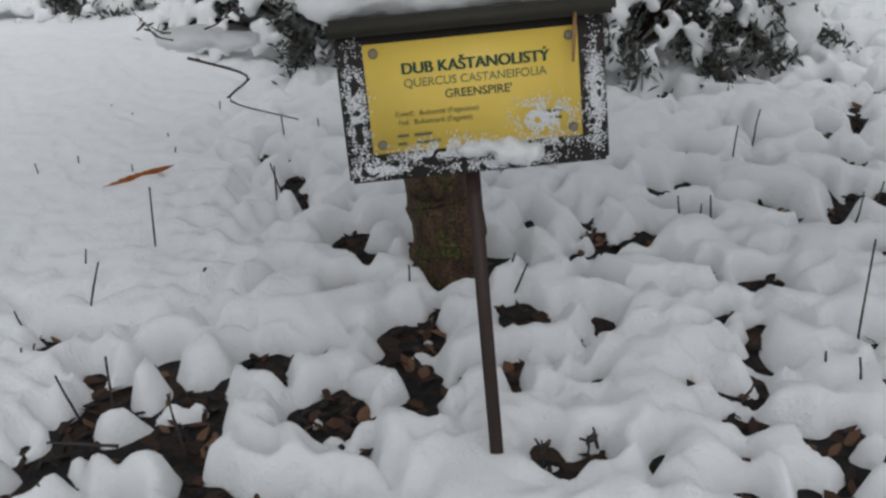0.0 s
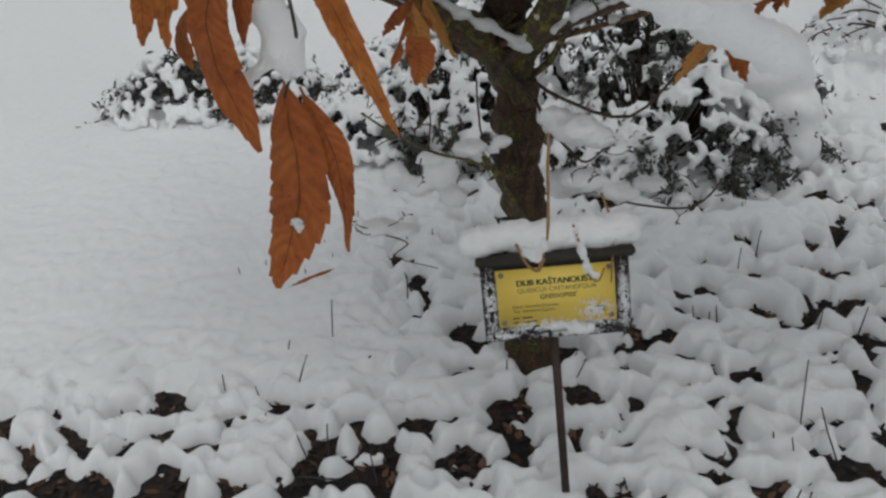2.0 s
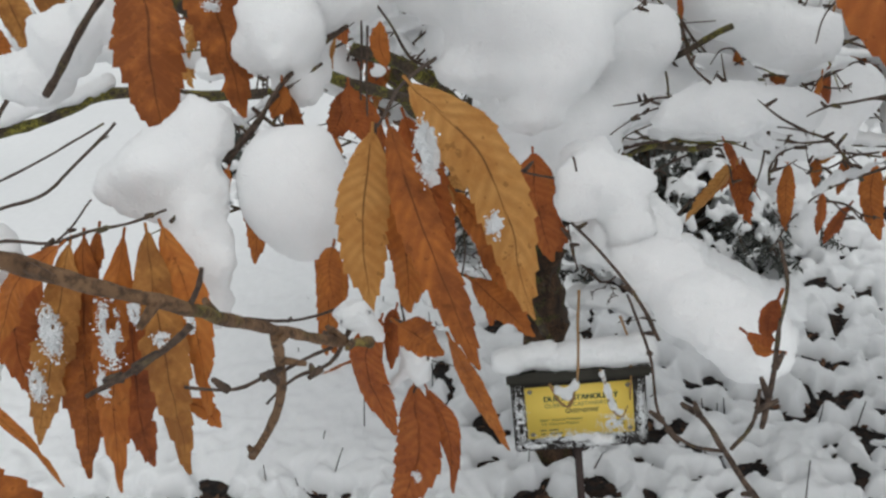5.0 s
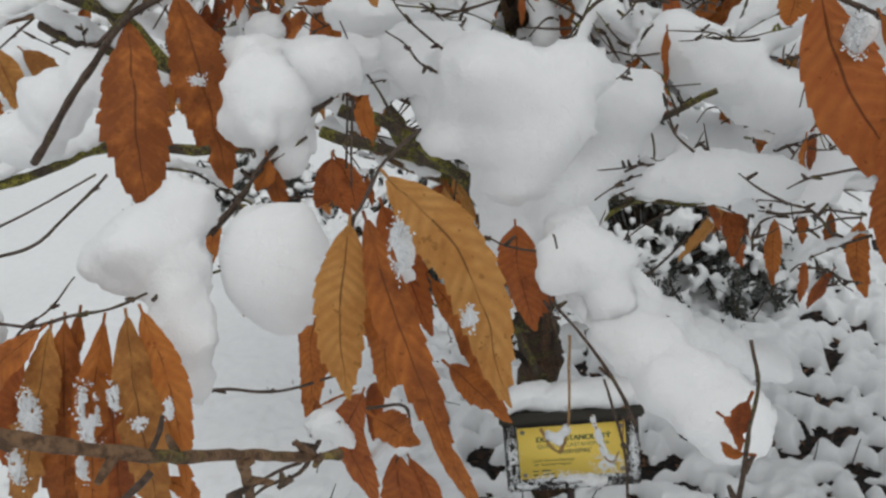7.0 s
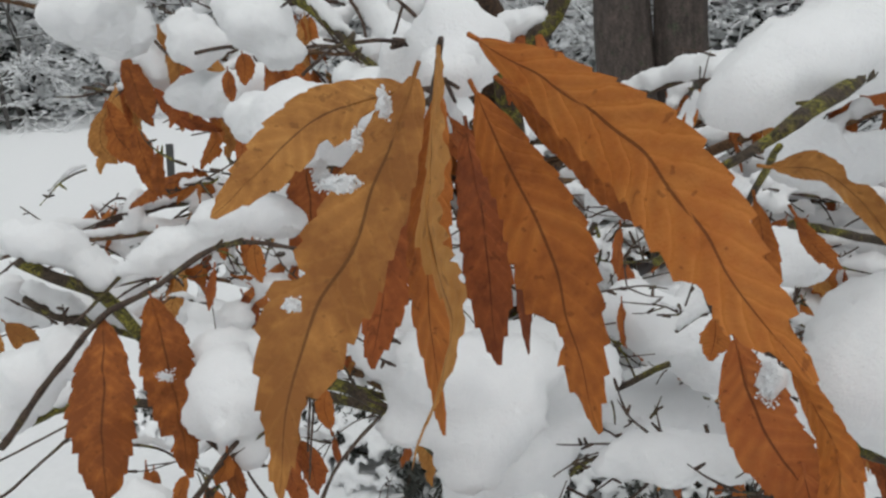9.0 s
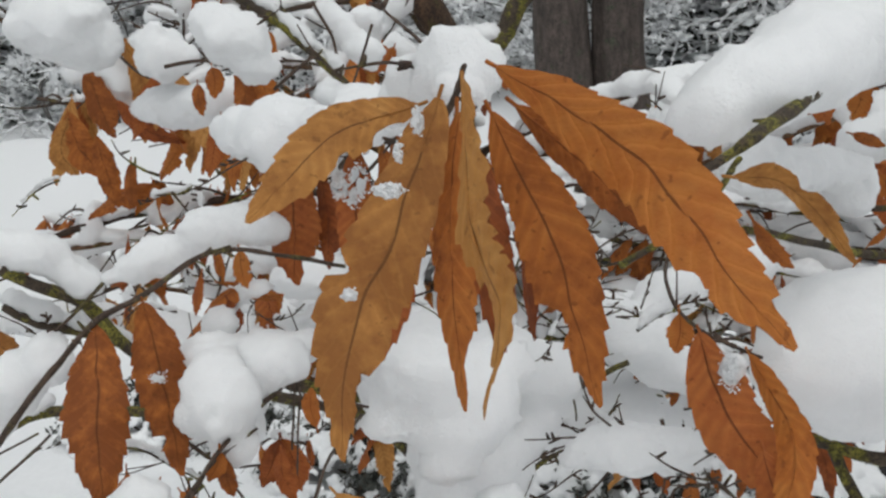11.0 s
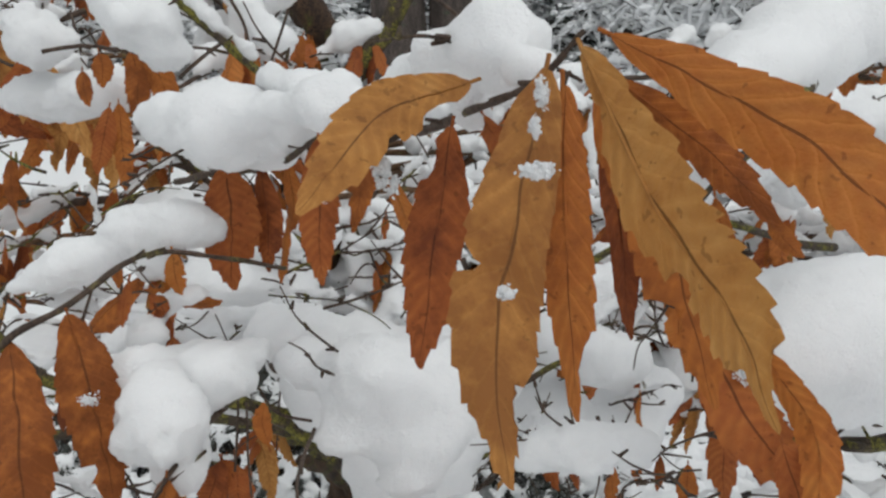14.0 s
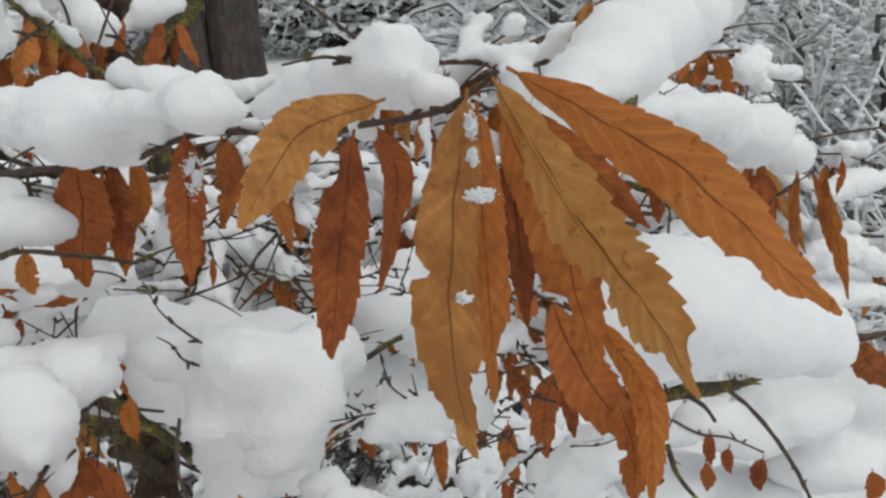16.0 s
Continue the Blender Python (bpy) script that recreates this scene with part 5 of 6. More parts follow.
oak_leaf(x_twig, (0.443, 0.130, 1.015), (0.443, 0.130, 1.000), (0.442, 0.130, 0.983), 0.0160, DARK, 15, seed=123, teeth=5)
oak_leaf(x_twig, (0.441, 0.130, 0.977), (0.443, 0.130, 0.963), (0.442, 0.130, 0.949), 0.0203, DARK, 15, seed=124, teeth=5)
oak_leaf(x_twig, (0.472, 0.130, 0.991), (0.470, 0.130, 0.977), (0.476, 0.130, 0.960), 0.0178, DARK, 15, seed=125, teeth=5)
oak_leaf(x_twig, (0.524, 0.130, 0.968), (0.517, 0.130, 0.950), (0.523, 0.130, 0.928), 0.0241, DARK, 15, seed=126, teeth=5)
oak_leaf(x_twig, (0.710, 0.130, 0.911), (0.717, 0.130, 0.891), (0.710, 0.130, 0.869), 0.0277, DARK, 15, seed=127, teeth=5)
snow_clump([(0.704, 0.260, 0.953, 0.084, 0.044), (0.859, 0.280, 0.943, 0.074, 0.055), (0.635, 0.270, 0.925, 0.066, 0.030), (0.787, 0.280, 0.861, 0.100, 0.050), (0.944, 0.300, 0.830, 0.080, 0.070), (0.574, 0.280, 0.953, 0.048, 0.024)], "sagging snow mounds on low boughs", voxel=0.009)
snow_clump([(0.471, 0.350, 0.898, 0.072, 0.032), (0.570, 0.350, 0.834, 0.077, 0.039), (0.701, 0.330, 0.787, 0.082, 0.041), (0.405, 0.360, 0.867, 0.056, 0.032)], "low snow mounds on drooping boughs", voxel=0.009)
snow_along([(0.982, 0.500, 1.073), (1.076, 0.500, 1.078), (1.205, 0.520, 1.034), (1.340, 0.540, 1.026)], 0.0314, 0.0230, 128)
snow_along([(0.989, 0.500, 0.997), (1.113, 0.500, 0.997), (1.260, 0.520, 0.962)], 0.0361, 0.0233, 129)
snow_along([(1.110, 0.600, 1.158), (1.225, 0.600, 1.181), (1.393, 0.620, 1.178)], 0.0296, 0.0205, 130)

# oak: crowd of leaves and snow deeper in the crown
l_bough = stick("bough", [(-0.592, 0.620, 1.512), (-0.526, 0.640, 1.515), (-0.445, 0.600, 1.454), (-0.359, 0.550, 1.467)], 0.0027, 0.0015, TWIG, oak, knots=3)
oak_leaf(l_bough, (-0.538, 0.630, 1.474), (-0.525, 0.630, 1.420), (-0.512, 0.635, 1.377), 0.0501, RUST, 15, seed=131, teeth=8)
oak_leaf(l_bough, (-0.497, 0.630, 1.511), (-0.467, 0.630, 1.471), (-0.471, 0.635, 1.367), 0.0427, TAN, 15, seed=132, teeth=8)
oak_leaf(l_bough, (-0.570, 0.630, 1.414), (-0.561, 0.630, 1.367), (-0.533, 0.635, 1.327), 0.0558, RUST, 15, seed=133, teeth=8)
oak_leaf(l_bough, (-0.536, 0.630, 1.382), (-0.526, 0.630, 1.335), (-0.516, 0.635, 1.280), 0.0381, RUST, 15, seed=134, teeth=8)
oak_leaf(l_bough, (-0.502, 0.630, 1.427), (-0.468, 0.630, 1.387), (-0.414, 0.635, 1.365), 0.0307, DARK, 15, seed=135, teeth=8)
oak_leaf(l_bough, (-0.571, 0.630, 1.406), (-0.584, 0.630, 1.360), (-0.567, 0.635, 1.328), 0.0439, TAN, 15, seed=136, teeth=8)
oak_leaf(l_bough, (-0.476, 0.130, 1.232), (-0.471, 0.130, 1.206), (-0.464, 0.130, 1.173), 0.0298, TAN, 15, seed=137, teeth=8)
oak_leaf(l_bough, (-0.453, 0.130, 1.229), (-0.439, 0.130, 1.213), (-0.427, 0.130, 1.195), 0.0252, TAN, 15, seed=138, teeth=8)
oak_leaf(l_bough, (-0.500, 0.130, 1.214), (-0.496, 0.130, 1.186), (-0.487, 0.130, 1.163), 0.0262, RUST, 15, seed=139, teeth=8)
m_bough = stick("bough", [(-0.363, 0.400, 1.456), (-0.319, 0.400, 1.461), (-0.272, 0.380, 1.452), (-0.217, 0.340, 1.454), (-0.180, 0.320, 1.446)], 0.0022, 0.0015, TWIG, oak, knots=3)
oak_leaf(m_bough, (-0.306, 0.380, 1.453), (-0.304, 0.380, 1.440), (-0.306, 0.380, 1.419), 0.0242, RUST, 15, seed=140, teeth=7)
oak_leaf(m_bough, (-0.275, 0.380, 1.455), (-0.272, 0.380, 1.421), (-0.278, 0.380, 1.386), 0.0294, RUST, 15, seed=141, teeth=7)
oak_leaf(m_bough, (-0.266, 0.380, 1.452), (-0.247, 0.380, 1.414), (-0.259, 0.380, 1.344), 0.0320, RUST, 15, seed=142, teeth=7)
oak_leaf(m_bough, (-0.292, 0.380, 1.403), (-0.292, 0.380, 1.365), (-0.293, 0.380, 1.317), 0.0269, RUST, 15, seed=143, teeth=7)
oak_leaf(m_bough, (-0.301, 0.380, 1.400), (-0.310, 0.380, 1.366), (-0.319, 0.380, 1.334), 0.0269, DARK, 15, seed=144, teeth=7)
oak_leaf(m_bough, (-0.323, 0.380, 1.435), (-0.323, 0.380, 1.419), (-0.320, 0.380, 1.401), 0.0189, RUST, 15, seed=145, teeth=7)
oak_leaf(m_bough, (-0.273, 0.380, 1.402), (-0.259, 0.380, 1.382), (-0.260, 0.380, 1.351), 0.0227, TAN, 15, seed=146, teeth=7)
oak_leaf(m_bough, (-0.307, 0.380, 1.514), (-0.305, 0.380, 1.502), (-0.310, 0.380, 1.484), 0.0230, RUST, 15, seed=147, teeth=7)
oak_leaf(m_bough, (-0.121, 0.380, 1.469), (-0.125, 0.380, 1.453), (-0.135, 0.380, 1.438), 0.0304, DARK, 15, seed=148, teeth=7)
oak_leaf(m_bough, (-0.108, 0.380, 1.465), (-0.115, 0.380, 1.450), (-0.110, 0.380, 1.434), 0.0198, RUST, 15, seed=149, teeth=7)
stick("bough", [(-0.258, 0.300, 1.520), (-0.221, 0.300, 1.491), (-0.189, 0.300, 1.459), (-0.155, 0.290, 1.429), (-0.133, 0.280, 1.408)], 0.0049, 0.0035, MOSSY, oak, "mossy bough slanting down", knots=3)
stick("twig", [(-0.224, 0.290, 1.423), (-0.201, 0.295, 1.442), (-0.186, 0.300, 1.453)], 0.0019, 0.0015, TWIG, oak)
stick("twig", [(-0.181, 0.290, 1.506), (-0.164, 0.295, 1.472), (-0.160, 0.290, 1.443)], 0.0015, 0.0015, TWIG, oak)
stick("twig", [(-0.123, 0.280, 1.481), (-0.140, 0.285, 1.437), (-0.157, 0.280, 1.392)], 0.0015, 0.0011, TWIG, oak)
snow_clump([(-0.243, 0.220, 1.466, 0.034, 0.028), (-0.257, 0.220, 1.479, 0.027, 0.024), (-0.226, 0.220, 1.442, 0.023, 0.016)], "rounded snow cap in the crown")
twig_spray((-0.243, 0.220, 1.466), 0.034, 150, 1)
snow_clump([(-0.378, 0.450, 1.469, 0.035, 0.029), (-0.386, 0.450, 1.485, 0.028, 0.022)], "rounded snow cap in the crown")
twig_spray((-0.378, 0.450, 1.469), 0.035, 151, 1)
snow_clump([(-0.492, 0.450, 1.514, 0.060, 0.045), (-0.469, 0.450, 1.494, 0.045, 0.036)], "rounded snow cap in the crown")
twig_spray((-0.492, 0.450, 1.514), 0.060, 152, 2)
snow_along([(-0.428, 0.500, 1.408), (-0.369, 0.480, 1.399), (-0.315, 0.450, 1.404), (-0.287, 0.440, 1.399)], 0.0291, 0.0230, 153)
snow_along([(-0.561, 0.660, 1.460), (-0.516, 0.660, 1.459), (-0.489, 0.660, 1.419)], 0.0303, 0.0232, 154)
snow_clump([(-0.119, 0.050, 1.406, 0.025, 0.016), (-0.141, 0.060, 1.413, 0.014, 0.011), (-0.097, 0.050, 1.399, 0.018, 0.012)], "rounded snow cap in the crown")
twig_spray((-0.119, 0.050, 1.406), 0.025, 155, 1)
snow_along([(-0.173, 0.350, 1.501), (-0.150, 0.340, 1.470), (-0.127, 0.330, 1.439)], 0.0168, 0.0142, 156)

# oak: thin bare twigs and shreds of leaf in the bright gaps below the great shoot
def thicket(lo, hi, count, seed, leaves=0):
    """Crooked bare twigs crossing a box of air between the boughs, a few with curled leaves, some with snow on them."""
    rnd = random.Random(seed)
    for k in range(count):
        p = Vector([rnd.uniform(a, b) for a, b in zip(lo, hi)])
        d = Vector((rnd.gauss(0, 1), rnd.gauss(0, 0.35), rnd.gauss(0.1, 0.55))).normalized()
        pts, l = [p], rnd.uniform(0.05, 0.13)
        for _ in range(4):
            d = (d + Vector((rnd.gauss(0, 0.22), rnd.gauss(0, 0.22), rnd.gauss(0.0, 0.3)))).normalized()
            pts.append(pts[-1] + d * l / 4)
        r = rnd.uniform(0.0008, 0.0020)
        twig = stick("twig", [tuple(q) for q in pts], r, 0.0005, rnd.choice((TWIG, TWIG, MOSSY)), oak, "", 5, 0.4, 3, 14)
        for _ in range(rnd.randint(0, 2)):
            q = pts[rnd.randint(1, 3)]
            e = (d + Vector((rnd.gauss(0, 0.7), rnd.gauss(0, 0.4), rnd.gauss(0.2, 0.6)))).normalized()
            stick("twiglet", [tuple(q), tuple(q + e * l * 0.2), tuple(q + e * l * 0.38 + Vector((0, 0, 0.004)))], r * 0.7, 0.0004, TWIG, twig, "", 5, 0.3, 1, 6)
        if k < leaves:
            q = pts[rnd.randint(2, 4)]
            l, lean = rnd.uniform(0.025, 0.055), rnd.gauss(0, 0.25)
            oak_leaf(twig, tuple(q), (q.x + lean * l * 0.5, q.y, q.z - l * 0.5), (q.x + lean * l * 0.8, q.y + 0.004, q.z - l), l * rnd.uniform(0.25, 0.42), rnd.choice((DARK, RUST, DARK)), rnd.uniform(-50, 50), 0.4, 0.3, seed * 50 + k, 6, 0.08)
        if rnd.random() < 0.45:
            snow_along([tuple(q + Vector((0, 0, 0.002))) for q in pts[:4]], rnd.uniform(0.004, 0.008), rnd.uniform(0.003, 0.006), seed * 90 + k, "thread of snow lying on a bare twig", 0.2, 0.8, "snow_thread")


thicket((0.03, 0.05, 1.04), (0.24, 0.30, 1.24), 34, 61, 9)
thicket((-0.17, 0.05, 1.22), (0.12, 0.30, 1.33), 26, 62, 6)
thicket((-0.50, 0.20, 1.18), (-0.15, 0.50, 1.36), 26, 63, 9)
thicket((0.30, 0.15, 0.98), (0.60, 0.35, 1.20), 10, 64, 5)
thicket((-0.34, 0.05, 1.02), (-0.12, 0.25, 1.16), 14, 65, 5)
thicket((0.05, 0.20, 1.02), (0.22, 0.45, 1.12), 12, 66, 3)

# frozen snow on leaves
frost((-0.079, -0.336, 1.375), 0.0063, 0.0023, 130, 157)
frost((-0.070, -0.312, 1.395), 0.0025, 0.0051, 90, 158)
frost((-0.076, -0.325, 1.386), 0.0017, 0.0034, 50, 159)
frost((-0.116, -0.035, 1.354), 0.0091, 0.0139, 160, 160)
frost((-0.102, -0.225, 1.364), 0.0037, 0.0060, 80, 161)
frost((-0.106, -0.230, 1.369), 0.0043, 0.0065, 90, 162)
frost((-0.091, -0.348, 1.347), 0.0025, 0.0019, 20, 163)
frost((-0.261, -0.018, 1.226), 0.0086, 0.0043, 60, 164)
frost((0.081, -0.160, 1.259), 0.0069, 0.0110, 150, 165)
frost((-0.307, -0.197, 1.098), 0.0077, 0.0163, 204, 166)
frost((-0.321, -0.197, 1.068), 0.0055, 0.0123, 102, 167)
frost((-0.277, -0.197, 1.097), 0.0075, 0.0202, 260, 168)
frost((-0.287, -0.197, 1.070), 0.0042, 0.0119, 80, 169)
frost((-0.252, -0.197, 1.093), 0.0057, 0.0040, 40, 170)
frost((-0.262, -0.197, 1.108), 0.0039, 0.0096, 68, 171)
frost((-0.236, -0.197, 1.101), 0.0033, 0.0067, 41, 172)
frost((-0.115, -0.210, 1.187), 0.0062, 0.0143, 260, 173)
frost((-0.088, -0.200, 1.148), 0.0055, 0.0065, 90, 174)
frost((-0.153, -0.067, 0.909), 0.0048, 0.0048, 40, 175)

# oak: farther twig and leaves above the sign
d_twig = stick("twig", [(-0.267, -0.080, 1.040), (-0.252, -0.080, 1.042), (-0.231, -0.080, 1.040), (-0.209, -0.080, 1.042), (-0.173, -0.080, 1.053)], 0.0011, 0.0009, TWIG, oak, knots=3)
oak_leaf(d_twig, (-0.202, -0.060, 1.090), (-0.200, -0.060, 1.050), (-0.208, -0.060, 1.002), 0.0215, RUST, 10, seed=176, teeth=10)
oak_leaf(d_twig, (-0.340, 0.220, 1.015), (-0.332, 0.220, 0.990), (-0.340, 0.220, 0.947), 0.0262, RUST, 10, seed=177, teeth=8)
oak_leaf(d_twig, (-0.331, 0.220, 1.039), (-0.320, 0.220, 1.019), (-0.319, 0.220, 0.987), 0.0228, RUST, 20, seed=178, teeth=8)
oak_leaf(d_twig, (-0.398, 0.260, 1.041), (-0.401, 0.260, 1.015), (-0.397, 0.260, 0.987), 0.0224, RUST, 10, seed=179, teeth=7)
oak_leaf(d_twig, (-0.365, 0.260, 1.034), (-0.374, 0.260, 1.014), (-0.379, 0.260, 0.988), 0.0189, RUST, 20, seed=180, teeth=7)
oak_leaf(d_twig, (-0.198, -0.030, 1.060), (-0.200, -0.030, 1.041), (-0.204, -0.030, 1.017), 0.0164, RUST, 10, seed=181, teeth=7)
oak_leaf(d_twig, (-0.204, -0.030, 1.017), (-0.211, -0.030, 1.002), (-0.208, -0.030, 0.985), 0.0130, RUST, 30, seed=182, teeth=6)
oak_leaf(d_twig, (-0.107, 0.100, 0.969), (-0.100, 0.100, 0.956), (-0.105, 0.100, 0.937), 0.0258, DARK, 10, seed=183, teeth=6)
oak_leaf(d_twig, (-0.072, 0.100, 1.038), (-0.052, 0.100, 1.021), (-0.046, 0.100, 1.003), 0.0294, DARK, 10, seed=184, teeth=6)
oak_leaf(d_twig, (-0.159, 0.000, 1.180), (-0.162, 0.000, 1.195), (-0.160, 0.000, 1.209), 0.0148, RUST, 10, seed=185, teeth=6)


# ---- the oak's own crown behind the nearest shoots ----
def loose_leaf(seed, length, width, mat):
    """A leaf mesh hanging straight down from the origin, for use many times."""
    rnd = random.Random(seed)
    holder = thing("leaf_maker", (0, 0, 0), "", "")
    bend = Vector((rnd.uniform(-0.15, 0.15), rnd.uniform(-0.25, 0.1), 0)) * length
    ob = oak_leaf(holder, (0, 0, 0), tuple(bend + Vector((0, 0, -0.5 * length))), tuple(bend * 1.6 + Vector((0, 0, -length))), width, mat, rnd.uniform(-30, 30), 0.35, 0.35, seed, 8, 0.1)
    mesh = ob.data
    bpy.data.objects.remove(ob)
    bpy.data.objects.remove(holder)
    return mesh


LOOSE = [loose_leaf(200 + k, l, w, m) for k, (l, w, m) in enumerate(((0.10, 0.036, RUST), (0.085, 0.030, DARK), (0.11, 0.034, TAN), (0.07, 0.030, RUST), (0.095, 0.028, DARK), (0.08, 0.034, RUST)))]


def crown_bough(start, end, seed, sag=0.05, r=0.0075, bunches=3, snowy=0.25, load=0.017):
    """A bough of the oak with side twigs, bunches of withered leaves and snow lying on it."""
    rnd = random.Random(seed)
    a, b = Vector(start), Vector(end)
    pts = [a, a.lerp(b, 0.35) + Vector((rnd.gauss(0, 0.06), rnd.gauss(0, 0.05), sag)), a.lerp(b, 0.7) + Vector((rnd.gauss(0, 0.06), rnd.gauss(0, 0.05), sag * 0.8 + rnd.gauss(0, 0.03))), b]
    bough = stick("bough", [tuple(p) for p in pts], r, r * 0.35, rnd.choice((MOSSY, BOUGH, TWIG)), oak, "", 7, 0.3, 6, 26)
    line = spline(pts, 40)
    laid, tips = [], []
    for k in range(17):
        i = rnd.randrange(8, 40)
        p = line[i]
        d = (line[min(i + 1, 40)] - line[i - 1]).normalized()
        d = (d * 0.7 + Vector((rnd.gauss(0, 0.8), rnd.gauss(0, 0.8), rnd.gauss(0.05, 0.5)))).normalized()
        l = rnd.uniform(0.05, 0.17)
        q = [p, p + d * l * 0.5 + Vector((0, 0, rnd.uniform(-0.01, 0.015))), p + d * l + Vector((0, 0, rnd.uniform(-0.035, 0.01)))]
        stick("twig", [tuple(v) for v in q], r * 0.35, 0.0011, TWIG, bough, "", 5, 0.3, 2, 7)
        if k > 10:
            continue
        tips.append(q[2])
        if rnd.random() > snowy:
            laid += [q[0].lerp(q[2], s) for s in (0.12, 0.24, 0.36, 0.48, 0.6, 0.72, 0.84, 0.96)]
    for p in tips[:bunches]:
        for _ in range(rnd.randint(3, 6)):
            ob = new("leaf", rnd.choice(LOOSE))
            ob.parent = bough
            at = p + Vector((rnd.gauss(0, 0.012), rnd.gauss(0, 0.012), rnd.uniform(-0.006, 0.004)))
            ob.matrix_local = Matrix.Translation(at) @ Euler((rnd.gauss(0, 0.35), rnd.gauss(0, 0.35), rnd.uniform(-1.0, 1.0))).to_matrix().to_4x4() @ Matrix.Scale(rnd.uniform(0.85, 1.35), 4)
    lumps = []
    for p in line[5:] + laid:
        if rnd.random() < snowy:
            continue
        w = load * max(0.3, 0.8 + 0.95 * noise.noise(p * 13.0)) * rnd.uniform(0.9, 1.1)
        lumps.append((p.x, p.y + rnd.gauss(0, 0.004), p.z + w * 0.55, w, w * rnd.uniform(0.6, 0.95)))
    snow_clump(lumps, "broken line of snow along an oak bough", "snow_ridge", voxel=0.006, soft=14, kind="stuff", buds=0)


rnd = random.Random(41)
for k in range(34):
    x = -1.15 + 2.6 * (k + rnd.uniform(0.1, 0.9)) / 34
    y = rnd.uniform(0.32, 0.95) + 0.25 * max(0.0, abs(x) - 0.5)
    z = rnd.uniform(1.02, 1.52) + (0.12 if y < 0.5 else 0.0)
    if -0.15 < x < 0.8 and z > 1.25:
        z = 1.02 + 0.4 * (z - 1.25)
    thin = 0.5 if x < -0.3 and z > 1.2 else 1.0
    crown_bough((-0.075, 1.12, rnd.uniform(z - 0.45, z + 0.20)), (x, y, z), 300 + k, rnd.uniform(0.0, 0.1), rnd.uniform(0.006, 0.010), rnd.randint(2, 4) if x < -0.2 or x > 0.5 else rnd.randint(0, 2), 0.14 if thin == 1.0 else 0.22, rnd.uniform(0.017, 0.030) * thin)
for k in range(12):
    x = -1.3 + 2.9 * (k + rnd.uniform(0.1, 0.9)) / 12
    z = rnd.uniform(1.0, 1.7) if not -0.3 < x < 0.9 else rnd.uniform(0.85, 1.12)
    crown_bough((-0.08, 1.12, z - rnd.uniform(0.0, 0.2)), (x, rnd.uniform(1.4, 2.0), z), 360 + k, rnd.uniform(0.0, 0.1), rnd.uniform(0.006, 0.010), 2, 0.15, rnd.uniform(0.018, 0.030))
for k in range(11):
    x = -0.55 + 1.85 * (k + rnd.uniform(0.1, 0.9)) / 11
    y, z = rnd.uniform(0.55, 1.0) + 0.2 * max(0.0, x - 0.4), rnd.uniform(0.90, 1.12)
    crown_bough((-0.06, 1.13, z - rnd.uniform(0.05, 0.25)), (x, y, z), 400 + k, rnd.uniform(0.0, 0.08), rnd.uniform(0.005, 0.009), 2 if x > 0.45 else 0, 0.15, rnd.uniform(0.016, 0.026))
for k in range(14):
    x = 0.85 + 1.15 * (k + rnd.uniform(0.1, 0.9)) / 14
    y, z = rnd.uniform(0.55, 1.2), rnd.uniform(0.45, 1.0)
    crown_bough((-0.06, 1.13, rnd.uniform(1.05, 1.2)), (x, y, z), 440 + k, rnd.uniform(0.05, 0.15), rnd.uniform(0.006, 0.009), 1, 0.10, rnd.uniform(0.020, 0.032))


# ---- small things on the snow ----
def stalk(foot, top):
    bm = bmesh.new()
    a, b = Vector(foot), Vector(top)
    d = (b - a).normalized()
    line = spline([a - d * 0.03, a, a.lerp(b, 0.5) + noise.noise_vector(a * 31.0) * 0.0025, b], 8)
    tube(bm, line, lambda s: 0.0019 - 0.0007 * s, 6, 0.3, 300.0)
    ob = part("plant_stalk", bm, STALK)
    for v in ob.data.vertices:
        v.co -= a
    ob.location = a
    tagged(ob, "thin dark cut stalk standing in the snow", "stalk", "cut stalks in the snow")

# oak: low twigs round the foot of the trunk, behind the sign
stick("twig", [(-0.052, 1.000, 0.522), (-0.115, 0.930, 0.579), (-0.185, 0.900, 0.614), (-0.238, 0.880, 0.652), (-0.281, 0.860, 0.693)], 0.0031, 0.0017, MOSSY, oak, knots=3, steps=18)
stick("twig", [(-0.185, 0.900, 0.614), (-0.177, 0.900, 0.662), (-0.178, 0.900, 0.704)], 0.0016, 0.0011, TWIG, oak)
stick("twig", [(-0.061, 1.050, 0.570), (-0.095, 1.000, 0.600), (-0.101, 0.980, 0.647), (-0.101, 0.960, 0.713)], 0.0024, 0.0016, TWIG, oak)
stick("bough", [(-0.097, 1.000, 0.563), (-0.069, 0.950, 0.535), (-0.047, 0.900, 0.510), (-0.033, 0.870, 0.499)], 0.0055, 0.0074, MOSSY, oak, "short mossy stub behind the sign")
stick("twig", [(-0.002, 1.100, 0.632), (0.023, 1.000, 0.610), (0.053, 0.980, 0.577), (0.084, 0.970, 0.556), (0.127, 0.960, 0.603)], 0.0037, 0.0017, TWIG, oak, knots=3, steps=16)
stick("twig", [(0.055, 1.100, 0.480), (0.115, 1.000, 0.482), (0.176, 0.970, 0.473), (0.254, 0.950, 0.473), (0.288, 0.950, 0.494), (0.310, 0.950, 0.526)], 0.0025, 0.0017, TWIG, oak, knots=4, steps=22)
